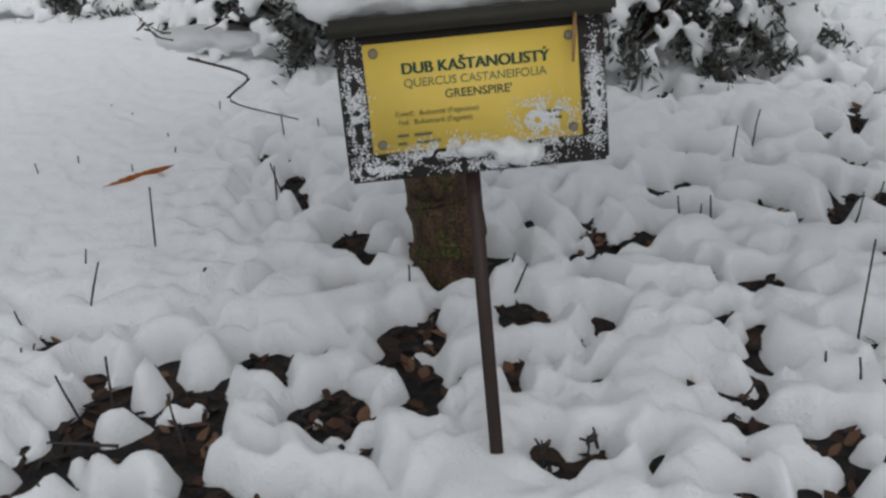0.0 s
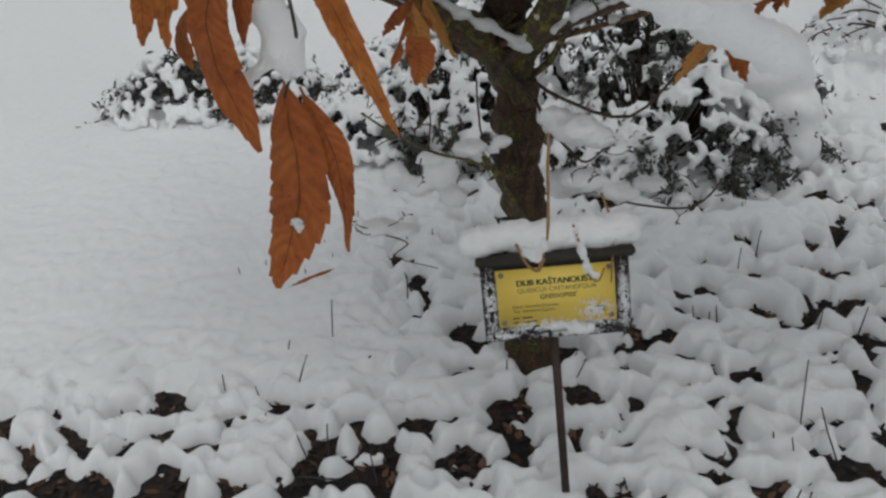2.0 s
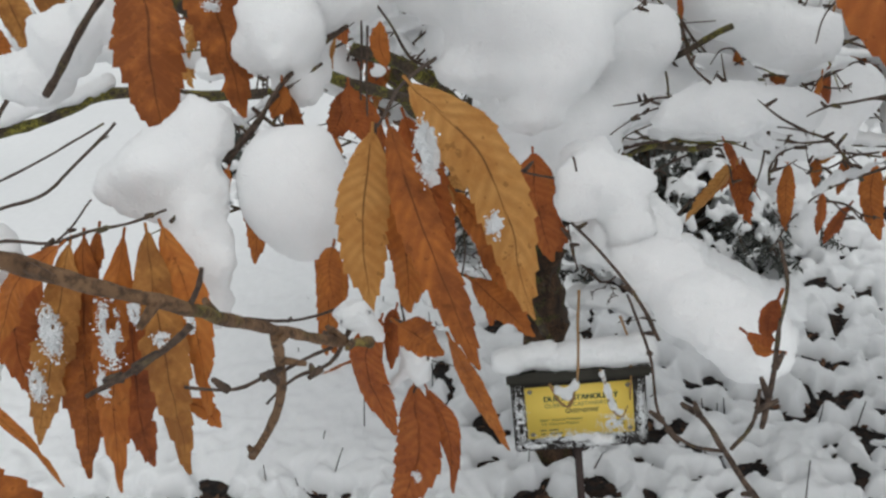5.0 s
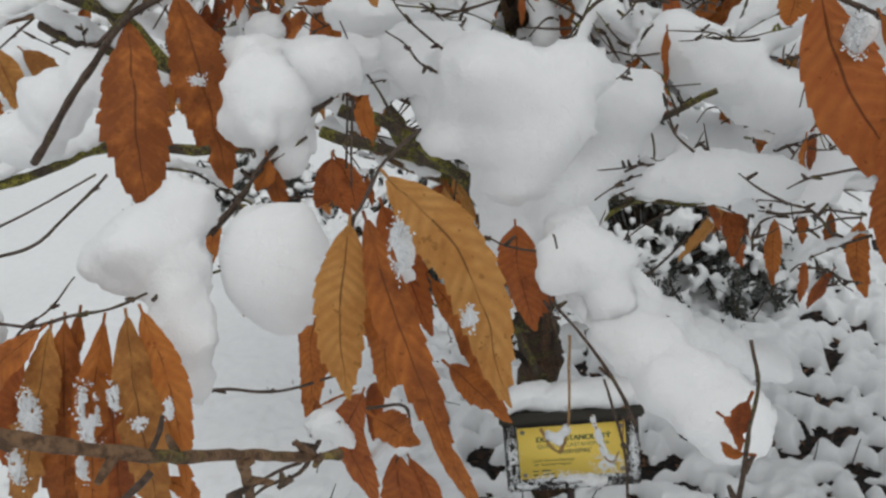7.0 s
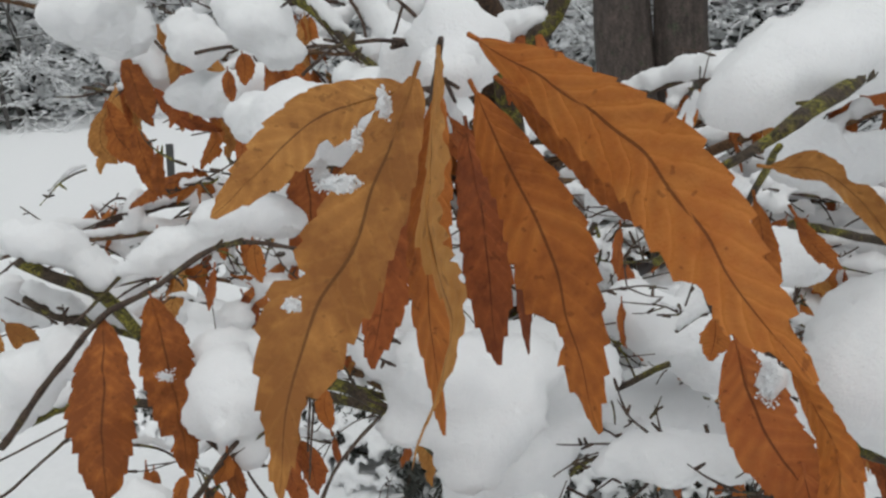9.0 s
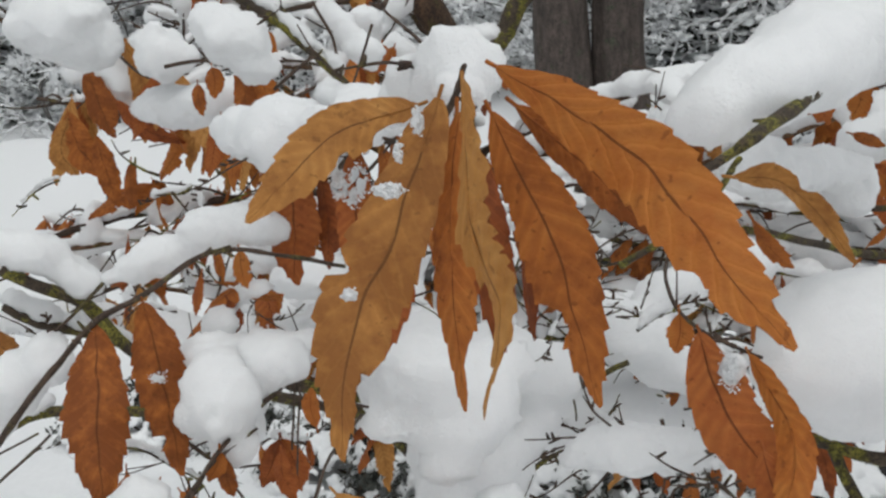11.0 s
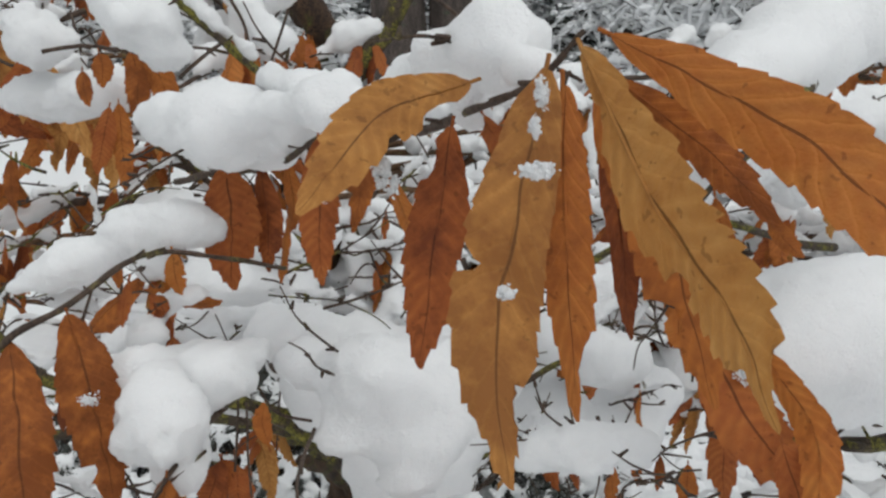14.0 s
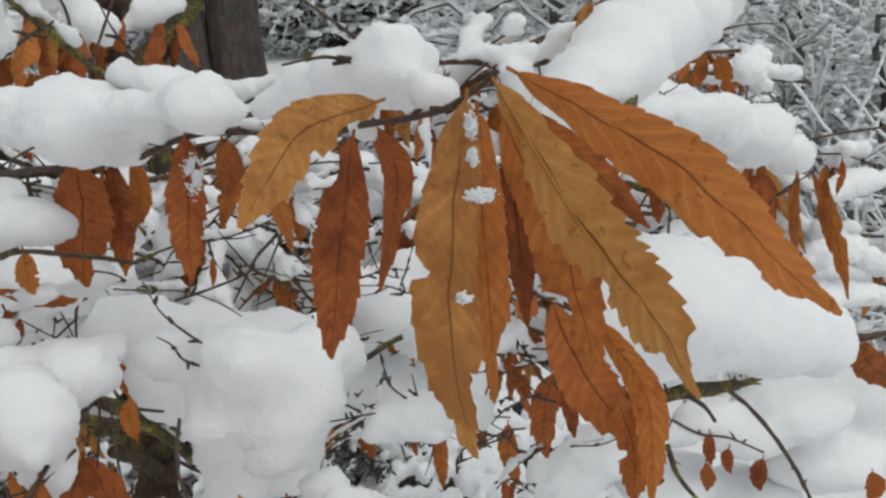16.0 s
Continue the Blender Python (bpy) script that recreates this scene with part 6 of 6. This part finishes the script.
stick("twig", [(-0.109, 1.000, 0.500), (-0.146, 0.980, 0.493), (-0.138, 0.970, 0.540), (-0.096, 0.970, 0.548)], 0.0023, 0.0011, TWIG, oak)
stick("twig", [(-0.337, 1.12, 0.37), (-0.264, 1.12, 0.343), (-0.29, 1.12, 0.312), (-0.205, 1.12, 0.283)], 0.0018, 0.0010, TWIG, oak, knots=4)
stick("twig", [(0.076, 0.850, 0.474), (0.076, 0.860, 0.489), (0.094, 0.870, 0.502)], 0.0016, 0.0011, TWIG, oak)
stick("twig", [(-0.010, 1.150, 0.660), (0.055, 1.100, 0.630), (0.163, 1.050, 0.610), (0.241, 1.000, 0.707), (0.261, 0.980, 0.735)], 0.0038, 0.0017, TWIG, oak, knots=2, steps=14)
stick("limb", [(-0.011, 1.190, 0.581), (-0.048, 1.100, 0.672), (-0.088, 1.000, 0.739), (-0.130, 0.900, 0.798)], 0.0160, 0.0106, TRUNK, oak, "side limb of the trunk")
stick("limb", [(-0.010, 1.190, 0.652), (0.028, 1.120, 0.703), (0.062, 1.050, 0.784)], 0.0082, 0.0062, MOSSY, oak)
snow_clump([(-0.064, 1.000, 0.590, 0.019, 0.011), (-0.082, 0.980, 0.582, 0.015, 0.009)], "small snow pad on a twig fork", voxel=0.006)
snow_clump([(0.067, 0.980, 0.613, 0.044, 0.026), (0.101, 0.970, 0.601, 0.033, 0.020), (0.032, 1.000, 0.628, 0.029, 0.020)], "flat snow pad on twigs")
snow_clump([(-0.249, 0.950, 0.551, 0.024, 0.027), (-0.212, 0.960, 0.525, 0.022, 0.017), (-0.169, 0.960, 0.545, 0.031, 0.031), (-0.183, 0.950, 0.581, 0.027, 0.014), (-0.121, 0.970, 0.591, 0.031, 0.013), (-0.307, 1.050, 0.410, 0.040, 0.014), (-0.252, 1.050, 0.403, 0.030, 0.012), (-0.150, 0.970, 0.497, 0.026, 0.019)], "snow draped over low twigs", voxel=0.006, buds=5)
snow_clump([(0.078, 1.000, 0.513, 0.043, 0.021), (0.143, 1.000, 0.486, 0.038, 0.015), (0.043, 1.050, 0.485, 0.035, 0.027), (0.213, 1.100, 0.462, 0.033, 0.014), (0.248, 0.970, 0.483, 0.021, 0.009)], "snow draped over low twigs", voxel=0.006, buds=5)
twig_spray((-0.226, 0.900, 0.638), 0.03, 900, 3)
twig_spray((-0.131, 0.950, 0.551), 0.03, 901, 3)
twig_spray((0.176, 0.970, 0.479), 0.03, 902, 3)
twig_spray((0.279, 0.950, 0.490), 0.03, 903, 3)
twig_spray((-0.302, 1.020, 0.414), 0.03, 904, 3)
twig_spray((0.093, 0.970, 0.565), 0.03, 905, 3)
twig_spray((-0.184, 0.900, 0.619), 0.03, 906, 3)
twig_spray((-0.033, 0.920, 0.544), 0.03, 907, 3)
twig_spray((0.118, 0.950, 0.538), 0.03, 908, 3)
twig_spray((-0.284, 0.870, 0.682), 0.03, 909, 3)
snow_clump([(0.696, 2.200, 0.375, 0.150, 0.124), (0.775, 2.150, 0.253, 0.106, 0.106), (0.658, 2.200, 0.260, 0.107, 0.107), (0.602, 2.300, 0.424, 0.108, 0.090), (0.802, 2.100, 0.166, 0.063, 0.070)], "smooth heavy mound of snow on the shrub", voxel=0.012)

# raffia strings hanging on the twigs
tagged(stick("raffia_string", [(0.001, 0.535, 0.755), (-0.001, 0.525, 0.708), (-0.003, 0.510, 0.631), (-0.015, 0.510, 0.585)], 0.0021, 0.0015, STRING, None), "dry raffia strip hanging down before the sign", "string")
tagged(stick("raffia_string", [(-0.042, 0.512, 0.620), (-0.029, 0.511, 0.593), (-0.015, 0.510, 0.583), (-0.007, 0.509, 0.601)], 0.0022, 0.0015, STRING, None), "dry raffia strip looped and holding a clot of snow", "string")
snow_clump([(-0.017, 0.510, 0.604, 0.011, 0.010), (-0.029, 0.511, 0.609, 0.009, 0.007), (-0.006, 0.510, 0.619, 0.007, 0.011)], "clot of snow held in a raffia loop", voxel=0.0025, buds=0)
tagged(stick("raffia_string", [(0.028, 0.502, 0.649), (0.034, 0.500, 0.629), (0.044, 0.500, 0.586), (0.058, 0.500, 0.572), (0.066, 0.500, 0.590)], 0.0013, 0.0010, STRING, None), "thin dry raffia strip hanging beside the sign", "string")
tagged(stick("raffia_string", [(0.097, 0.860, 0.542), (0.108, 0.800, 0.511), (0.104, 0.755, 0.434)], 0.0023, 0.0015, STRING, None), "long dry raffia strip hanging over the sign edge", "string")
snow_clump([(0.031, 0.502, 0.640, 0.006, 0.010), (0.037, 0.500, 0.616, 0.007, 0.011), (0.045, 0.500, 0.593, 0.007, 0.010), (0.055, 0.500, 0.580, 0.006, 0.006)], "strip of snow clinging to raffia", voxel=0.0025, buds=0)

# cut stalks standing in the snow
stalk((-0.570, 1.200, 0.030), (-0.561, 1.197, 0.072))
stalk((-0.521, 1.080, 0.030), (-0.492, 1.077, 0.108))
stalk((-0.476, 1.246, 0.030), (-0.464, 1.243, 0.150))
stalk((-0.416, 0.862, 0.030), (-0.410, 0.859, 0.091))
stalk((-0.313, 0.782, 0.030), (-0.316, 0.779, 0.091))
stalk((-0.389, 1.152, 0.030), (-0.420, 1.149, -0.016))
stalk((-0.461, 0.854, 0.030), (-0.469, 0.851, 0.073))
stalk((-0.680, 1.067, 0.030), (-0.678, 1.064, 0.071))
stalk((-0.592, 1.030, 0.030), (-0.597, 1.027, 0.064))
stalk((-0.550, 0.963, 0.030), (-0.544, 0.960, 0.052))
stalk((-0.563, 0.955, 0.030), (-0.558, 0.952, 0.051))
stalk((-0.593, 1.516, 0.052), (-0.589, 1.513, 0.094))
stalk((-0.761, 1.513, 0.052), (-0.763, 1.510, 0.104))
stalk((-0.710, 1.560, 0.055), (-0.703, 1.557, 0.099))
stalk((-0.680, 1.604, 0.059), (-0.673, 1.601, 0.088))
stalk((-0.753, 1.770, 0.073), (-0.754, 1.767, 0.105))
stalk((-0.680, 1.796, 0.075), (-0.674, 1.793, 0.110))
stalk((-0.732, 1.831, 0.078), (-0.729, 1.828, 0.120))
stalk((-0.538, 1.601, 0.059), (-0.532, 1.598, 0.095))
stalk((-0.573, 1.685, 0.066), (-0.570, 1.682, 0.097))
stalk((-0.504, 1.839, 0.078), (-0.499, 1.836, 0.115))
stalk((-0.349, 1.729, 0.069), (-0.350, 1.726, 0.113))
stalk((-0.275, 1.719, 0.069), (-0.275, 1.716, 0.105))
stalk((-0.310, 1.454, 0.047), (-0.324, 1.451, 0.108))
stalk((-0.323, 1.466, 0.048), (-0.320, 1.463, 0.097))
stalk((0.071, 1.153, 0.030), (0.080, 1.150, 0.062))
stalk((0.082, 1.113, 0.030), (0.095, 1.110, 0.064))
stalk((0.491, 0.944, 0.030), (0.489, 0.941, 0.162))
stalk((0.518, 0.835, 0.030), (0.482, 0.832, 0.135))
stalk((0.421, 0.864, 0.030), (0.414, 0.861, 0.061))
stalk((0.445, 0.831, 0.030), (0.437, 0.828, 0.073))
stalk((0.315, 0.824, 0.030), (0.321, 0.821, 0.048))
stalk((0.399, 0.680, 0.030), (0.408, 0.677, 0.085))
stalk((0.417, 0.670, 0.030), (0.421, 0.667, 0.089))
stalk((0.358, 1.312, 0.035), (0.352, 1.309, 0.074))
stalk((0.391, 1.311, 0.035), (0.390, 1.308, 0.059))
stalk((0.410, 1.320, 0.036), (0.406, 1.317, 0.069))
stalk((0.501, 1.516, 0.052), (0.504, 1.513, 0.119))
stalk((0.576, 1.629, 0.061), (0.581, 1.626, 0.113))
stalk((0.410, 1.887, 0.083), (0.409, 1.884, 0.125))
stalk((0.618, 1.260, 0.031), (0.622, 1.257, 0.090))
stalk((0.670, 1.307, 0.035), (0.674, 1.304, 0.086))
stalk((0.717, 1.275, 0.032), (0.724, 1.272, 0.082))
stalk((-0.074, 1.108, 0.030), (-0.072, 1.105, 0.071))
stalk((-0.411, 0.777, 0.030), (-0.456, 0.774, 0.037))
stalk((-0.931, 1.721, 0.069), (-0.930, 1.718, 0.097))
stalk((-0.432, 0.697, 0.030), (-0.430, 0.694, 0.048))
stalk((0.136, 0.761, 0.030), (0.133, 0.758, 0.044))

# fallen leaf lying on the snow
FALLEN = ((-0.521, 1.526, 0.083), (-0.581, 1.478, 0.073), (-0.641, 1.431, 0.071))

fallen = thing("fallen_leaf", FALLEN[1], "curled rust-brown leaf fallen on the snow", "leaf")
oak_leaf(fallen, *FALLEN, 0.026, RUST, -60, seed=77, cup=0.5, teeth=10)


def weed(x, y, h, seed):
    """A dry seed head standing in the snow."""
    rnd, z = random.Random(seed), ground_z(x, y)
    ob = thing("dry_weed", (x, y, z), "small black dried seed head in the snow", "weed", "dried weeds")
    top = Vector((x + 0.004, y, z + h))
    stick("stem", [(x, y, z - 0.02), (x + 0.006, y, z + h * 0.5), tuple(top)], 0.0014, 0.001, STALK, ob)
    for k in range(6):
        d = Vector((rnd.uniform(-1, 1), rnd.uniform(-0.6, 0.6), rnd.uniform(-0.5, 0.9))).normalized()
        stick("twiglet", [tuple(top - Vector((0, 0, rnd.uniform(0, h * 0.6)))), tuple(top + d * rnd.uniform(0.006, 0.016))], 0.0016, 0.0012, STALK, ob, sides=5)


weed(0.075, 0.745, 0.028, 1)
weed(0.122, 0.750, 0.034, 2)


# ---- shrub behind the oak ----
def shrub(x, y, w, d, h, seed, stems=70, lumps=260, leaves=7):
    rnd = random.Random(seed)
    z0 = float(soil(np.array([x]), np.array([y]))[0])
    ob = thing("shrub", (x, y, z0), "low spreading evergreen shrub bowed down with snow", "shrub")

    def dome(u, v):
        a, r = 2 * math.pi * u, math.sqrt(v)
        px, py = x + w * r * math.cos(a), y + d * r * math.sin(a)
        return Vector((px, py, z0 + h * (1 - r ** 2.4) * (0.75 + 0.5 * noise.noise(Vector((px, py, 0)) * 3.1)) + 0.02))

    leafy = bmesh.new()
    cover = bmesh.new()
    for k in range(stems):
        top = dome(rnd.random(), rnd.random() * 0.98)
        foot = Vector((x + (top.x - x) * 0.25, y + (top.y - y) * 0.3, z0))
        mid = foot.lerp(top, 0.6) + Vector((0, 0, 0.06))
        line = [foot, mid, top, top + Vector(((top.x - x) * 0.12, (top.y - y) * 0.1 - 0.03, -0.05))]
        stick("stem", [tuple(p) for p in line], 0.006, 0.0016, TWIG, ob, sides=5, steps=10)
        path = spline(line, 30)
        for p in path[10:]:
            for _ in range(leaves):
                q = p + Vector((rnd.gauss(0, 0.022), rnd.gauss(0, 0.022), rnd.gauss(-0.012, 0.02)))
                turn = Euler((rnd.uniform(-1.2, 1.2), rnd.uniform(-1.2, 1.2), rnd.uniform(0, 6.3))).to_matrix()
                l = rnd.uniform(0.010, 0.020)
                leafy.faces.new([leafy.verts.new(q + turn @ Vector(c)) for c in ((-l, 0, 0), (0, -l * 0.32, l * 0.1), (l, 0, 0), (0, l * 0.32, l * 0.1))])
    part_ob = part("foliage", leafy, NEEDLE, None, "dark green leaves", smooth=False)
    hang(part_ob, ob)
    for k in range(lumps):
        p = dome(rnd.random(), rnd.random() ** 0.8)
        s = rnd.uniform(0.007, 0.027) * rnd.uniform(0.7, 1.0)
        lean = Euler((rnd.uniform(-0.7, 0.7), rnd.uniform(-0.7, 0.7), 0)).to_matrix().to_4x4()
        m = Matrix.Translation(p + Vector((0, 0, 0.012))) @ lean @ Matrix.Diagonal((s * rnd.uniform(0.6, 1.1), s * 0.8, s * rnd.uniform(0.55, 1.5), 1))
        blob(cover, m, 2)
    for v in cover.verts:
        v.co += noise.noise_vector(v.co * 40.0) * 0.013
    load = part("snow_on_shrub", cover, SNOW)
    grow = load.modifiers.new("grow", "REMESH")
    grow.mode, grow.voxel_size, grow.use_smooth_shade = "VOXEL", 0.0065, True
    ease = load.modifiers.new("ease", "SMOOTH")
    ease.iterations, ease.factor = 3, 0.5
    tagged(load, "clotted snow over a low shrub", "snow", kind="stuff")


shrub(0.40, 2.35, 0.56, 0.42, 0.66, 21, 90, 1900)
shrub(-0.28, 2.45, 0.55, 0.36, 0.48, 22, 80, 1800)
shrub(-1.15, 2.75, 0.50, 0.30, 0.26, 23, 50, 800)
shrub(2.35, 2.3, 0.62, 0.55, 0.60, 25, 60, 520, 1)
shrub(1.75, 3.2, 0.60, 0.50, 0.55, 26, 50, 480, 1)
shrub(3.5, 3.3, 0.80, 0.70, 0.85, 27, 60, 560, 1)


# ---- distance: big twin trunk, wood, posts ----
def big_trunk(x, y, r, seed, label):
    z0 = float(soil(np.array([x]), np.array([y]))[0])
    bm = bmesh.new()
    line = [Vector((x + 0.04 * math.sin(i * 0.6 + seed), y, z0 - 0.3 + 0.35 * i)) for i in range(30)]
    rings, sides = [], 40
    for i, p in enumerate(line):
        ring = []
        for k in range(sides):
            a = 2 * math.pi * k / sides
            o = Vector((math.cos(a), math.sin(a), 0))
            rr = r * (1 + 0.35 * math.exp(-i * 0.8) - 0.004 * i) * (1 + 0.05 * math.sin(a * 9 + seed + 0.15 * i) + 0.05 * noise.noise(Vector((o.x * 3, o.y * 3, i * 0.35 + seed))))
            ring.append(bm.verts.new(p + o * rr))
        rings.append(ring)
    for a, b in zip(rings, rings[1:]):
        for k in range(sides):
            bm.faces.new((a[k], a[(k + 1) % sides], b[(k + 1) % sides], b[k]))
    bm.faces.new(rings[-1])
    ob = thing("old_tree", (x, y, z0), label, "tree", "old twin trees")
    hang(part("trunk", bm, FAR_BARK), ob)


big_trunk(1.86, 13.0, 0.41, 1, "massive grey-brown trunk of an old tree")
big_trunk(2.73, 13.05, 0.39, 2, "massive furrowed trunk beside its twin")


def snowy_tree(height, seed, spread, label):
    """A bare deciduous tree: trunk, crown of limbs and twigs, with snow along them."""
    rnd = random.Random(seed)
    ob = thing("snowy_tree", (0, 0, 0), label, "tree", "snowy wood")
    wood, white, trunk_bm = bmesh.new(), bmesh.new(), bmesh.new()
    stem = [Vector((rnd.uniform(-0.1, 0.1) * i, rnd.uniform(-0.1, 0.1) * i, height * i / 7)) for i in range(8)]
    tube(trunk_bm, spline(stem, 14), lambda s: 0.14 * (1 - 0.85 * s) * height / 9, 8, 0.1, 2.0)

    def limb(p, d, l, r, level):
        pts = [p]
        for i in range(3):
            d = (d + Vector((rnd.gauss(0, 0.22), rnd.gauss(0, 0.22), rnd.gauss(-0.06, 0.18)))).normalized()
            pts.append(pts[-1] + d * l / 3)
        tube(wood, pts, lambda s: r * (1 - 0.6 * s), 3)
        thick = r * 0.75 + 0.0036 * height
        tube(white, [q + Vector((0, 0, r * 0.6 + thick * 0.6)) for q in pts], lambda s: thick * (1 - 0.35 * s) * 0.9, 3)
        if level < 2:
            for _ in range(2):
                q = pts[rnd.randrange(1, 4)] + Vector((0, 0, thick))
                blob(white, Matrix.Translation(q) @ Matrix.Diagonal((thick * rnd.uniform(1.5, 3.5), thick * rnd.uniform(1.5, 3.0), thick * rnd.uniform(1.0, 1.8), 1)))
        if level:
            for _ in range(7 if level > 1 else 6):
                k = rnd.uniform(0.25, 1.0) * 3
                i = min(int(k), 2)
                q = pts[i].lerp(pts[i + 1], k - i)
                nd = (d + Vector((rnd.gauss(0, 0.7), rnd.gauss(0, 0.7), rnd.gauss(0.05, 0.45)))).normalized()
                limb(q, nd, l * rnd.uniform(0.45, 0.7), r * 0.5, level - 1)

    for _ in range(21 if height > 4 else 12):
        s = rnd.uniform(0.06, 0.98)
        p = spline(stem, 14)[int(s * 14)]
        a = rnd.uniform(0, 2 * math.pi)
        limb(p, Vector((math.cos(a), math.sin(a), rnd.uniform(-0.1, 0.5))).normalized(), spread * rnd.uniform(0.6, 1.1) * (1.05 - 0.6 * s), 0.035 * height / 9, 2)
    for name, bm, mat in (("trunk", trunk_bm, WOODS_BARK), ("crown", wood, WOODS_BARK), ("snow_cover", white, FIELD)):
        part(name, bm, mat, ob)
    return ob


def conifer(height, seed, label):
    rnd = random.Random(seed)
    ob = thing("snowy_conifer", (0, 0, 0), label, "tree", "snowy wood")
    trunk_bm, green, white = bmesh.new(), bmesh.new(), bmesh.new()
    tube(trunk_bm, [Vector((0, 0, -0.2)), Vector((0, 0, height * 0.5)), Vector((0, 0, height))], lambda s: 0.16 * (1 - 0.93 * s), 8)
    for k in range(130):
        z = height * (0.05 + 0.93 * (k / 130) ** 0.9)
        reach = 0.30 * height * (1 - z / height) ** 0.8 * rnd.uniform(0.7, 1.1) + 0.1
        a = k * 2.4 + rnd.uniform(-0.3, 0.3)
        out = Vector((math.cos(a), math.sin(a), 0))
        pts = [Vector((0, 0, z)) + out * reach * s + Vector((0, 0, reach * (0.12 * s - 0.55 * s * s))) for s in (0.1, 0.4, 0.7, 1.0)]
        side = Vector((-out.y, out.x, 0))
        for i, p in enumerate(pts):
            for _ in range(9):
                q = p + side * rnd.gauss(0, 0.10 * reach) + out * rnd.uniform(-0.12, 0.12) * reach + Vector((0, 0, rnd.uniform(-0.18, 0.02)))
                l = rnd.uniform(0.10, 0.22)
                turn = Euler((rnd.uniform(-0.8, 0.8), rnd.uniform(-0.8, 0.8), rnd.uniform(0, 6.3))).to_matrix()
                green.faces.new([green.verts.new(q + turn @ Vector(c)) for c in ((-l, 0, -0.04), (0, -l * 0.4, 0), (l, 0, -0.05), (0, l * 0.4, 0))])
                if rnd.random() < 0.7:
                    m = Matrix.Translation(q + Vector((0, 0, 0.09))) @ Matrix.Diagonal((l * 1.0, l * 0.8, 0.07, 1))
                    blob(white, m)
    for name, bm, mat in (("trunk", trunk_bm, WOODS_BARK), ("foliage", green, NEEDLE), ("snow_cover", white, FIELD)):
        part(name, bm, mat, ob, smooth=name != "foliage")
    return ob


KINDS = [snowy_tree(8.0, 31, 2.6, "bare woodland tree white with snow"), snowy_tree(10.0, 32, 2.8, "tall bare woodland tree white with snow"), snowy_tree(6.0, 33, 2.4, "young bare woodland tree white with snow"), conifer(11.0, 34, "dark conifer loaded with snow"), conifer(8.0, 35, "young dark conifer loaded with snow"), snowy_tree(3.2, 36, 1.5, "slender sapling white with snow"), snowy_tree(2.2, 37, 0.9, "thin young sapling white with snow")]
rnd = random.Random(12)
spots = []
for near, far, count in ((17, 22, 22), (22, 30, 24), (30, 44, 16)):
    for k in range(count):
        a = radians(-52 + 124 * (k + rnd.uniform(0.1, 0.9)) / count)
        r = rnd.uniform(near, far)
        spots.append((r * math.sin(a), r * math.cos(a), rnd.choice((0, 1, 2, 0, 1, 2, 2, 3, 4))))
for k in range(20):
    a, r = radians(30 + 45 * (k + rnd.random()) / 20), rnd.uniform(8.0, 15.0)
    spots.append((r * math.sin(a), r * math.cos(a), rnd.choice((5, 5, 5, 2))))
for k in range(16):
    a, r = radians(36 + 30 * (k + rnd.random()) / 16), rnd.uniform(3.4, 8.0)
    spots.append((r * math.sin(a), r * math.cos(a), 6))
for k in range(8):
    a, r = radians(-45 + 30 * (k + rnd.random()) / 8), rnd.uniform(15.0, 18.0)
    spots.append((r * math.sin(a), r * math.cos(a), 5))
placed = set()
for x, y, k in spots:
    m = pose(x, y, float(soil(np.array([x]), np.array([y]))[0]) - 0.05, 0, 0, rnd.uniform(0, 360))
    if k in placed:
        copy_thing(KINDS[k], m)
    else:
        KINDS[k].matrix_basis = m
        placed.add(k)


def post(x, y, h, r):
    z = float(soil(np.array([x]), np.array([y]))[0])
    bm = bmesh.new()
    tube(bm, [Vector((0, 0, -0.1)), Vector((0, 0, h * 0.5)), Vector((0.01, 0, h))], lambda s: r, 10, 0.08, 8.0)
    ob = part("post", bm, POST)
    ob.location = (x, y, z)
    tagged(ob, "thin dark post standing in the snow field", "post")


post(-3.1, 7.5, 0.55, 0.035)
post(-1.35, 9.0, 0.5, 0.06)
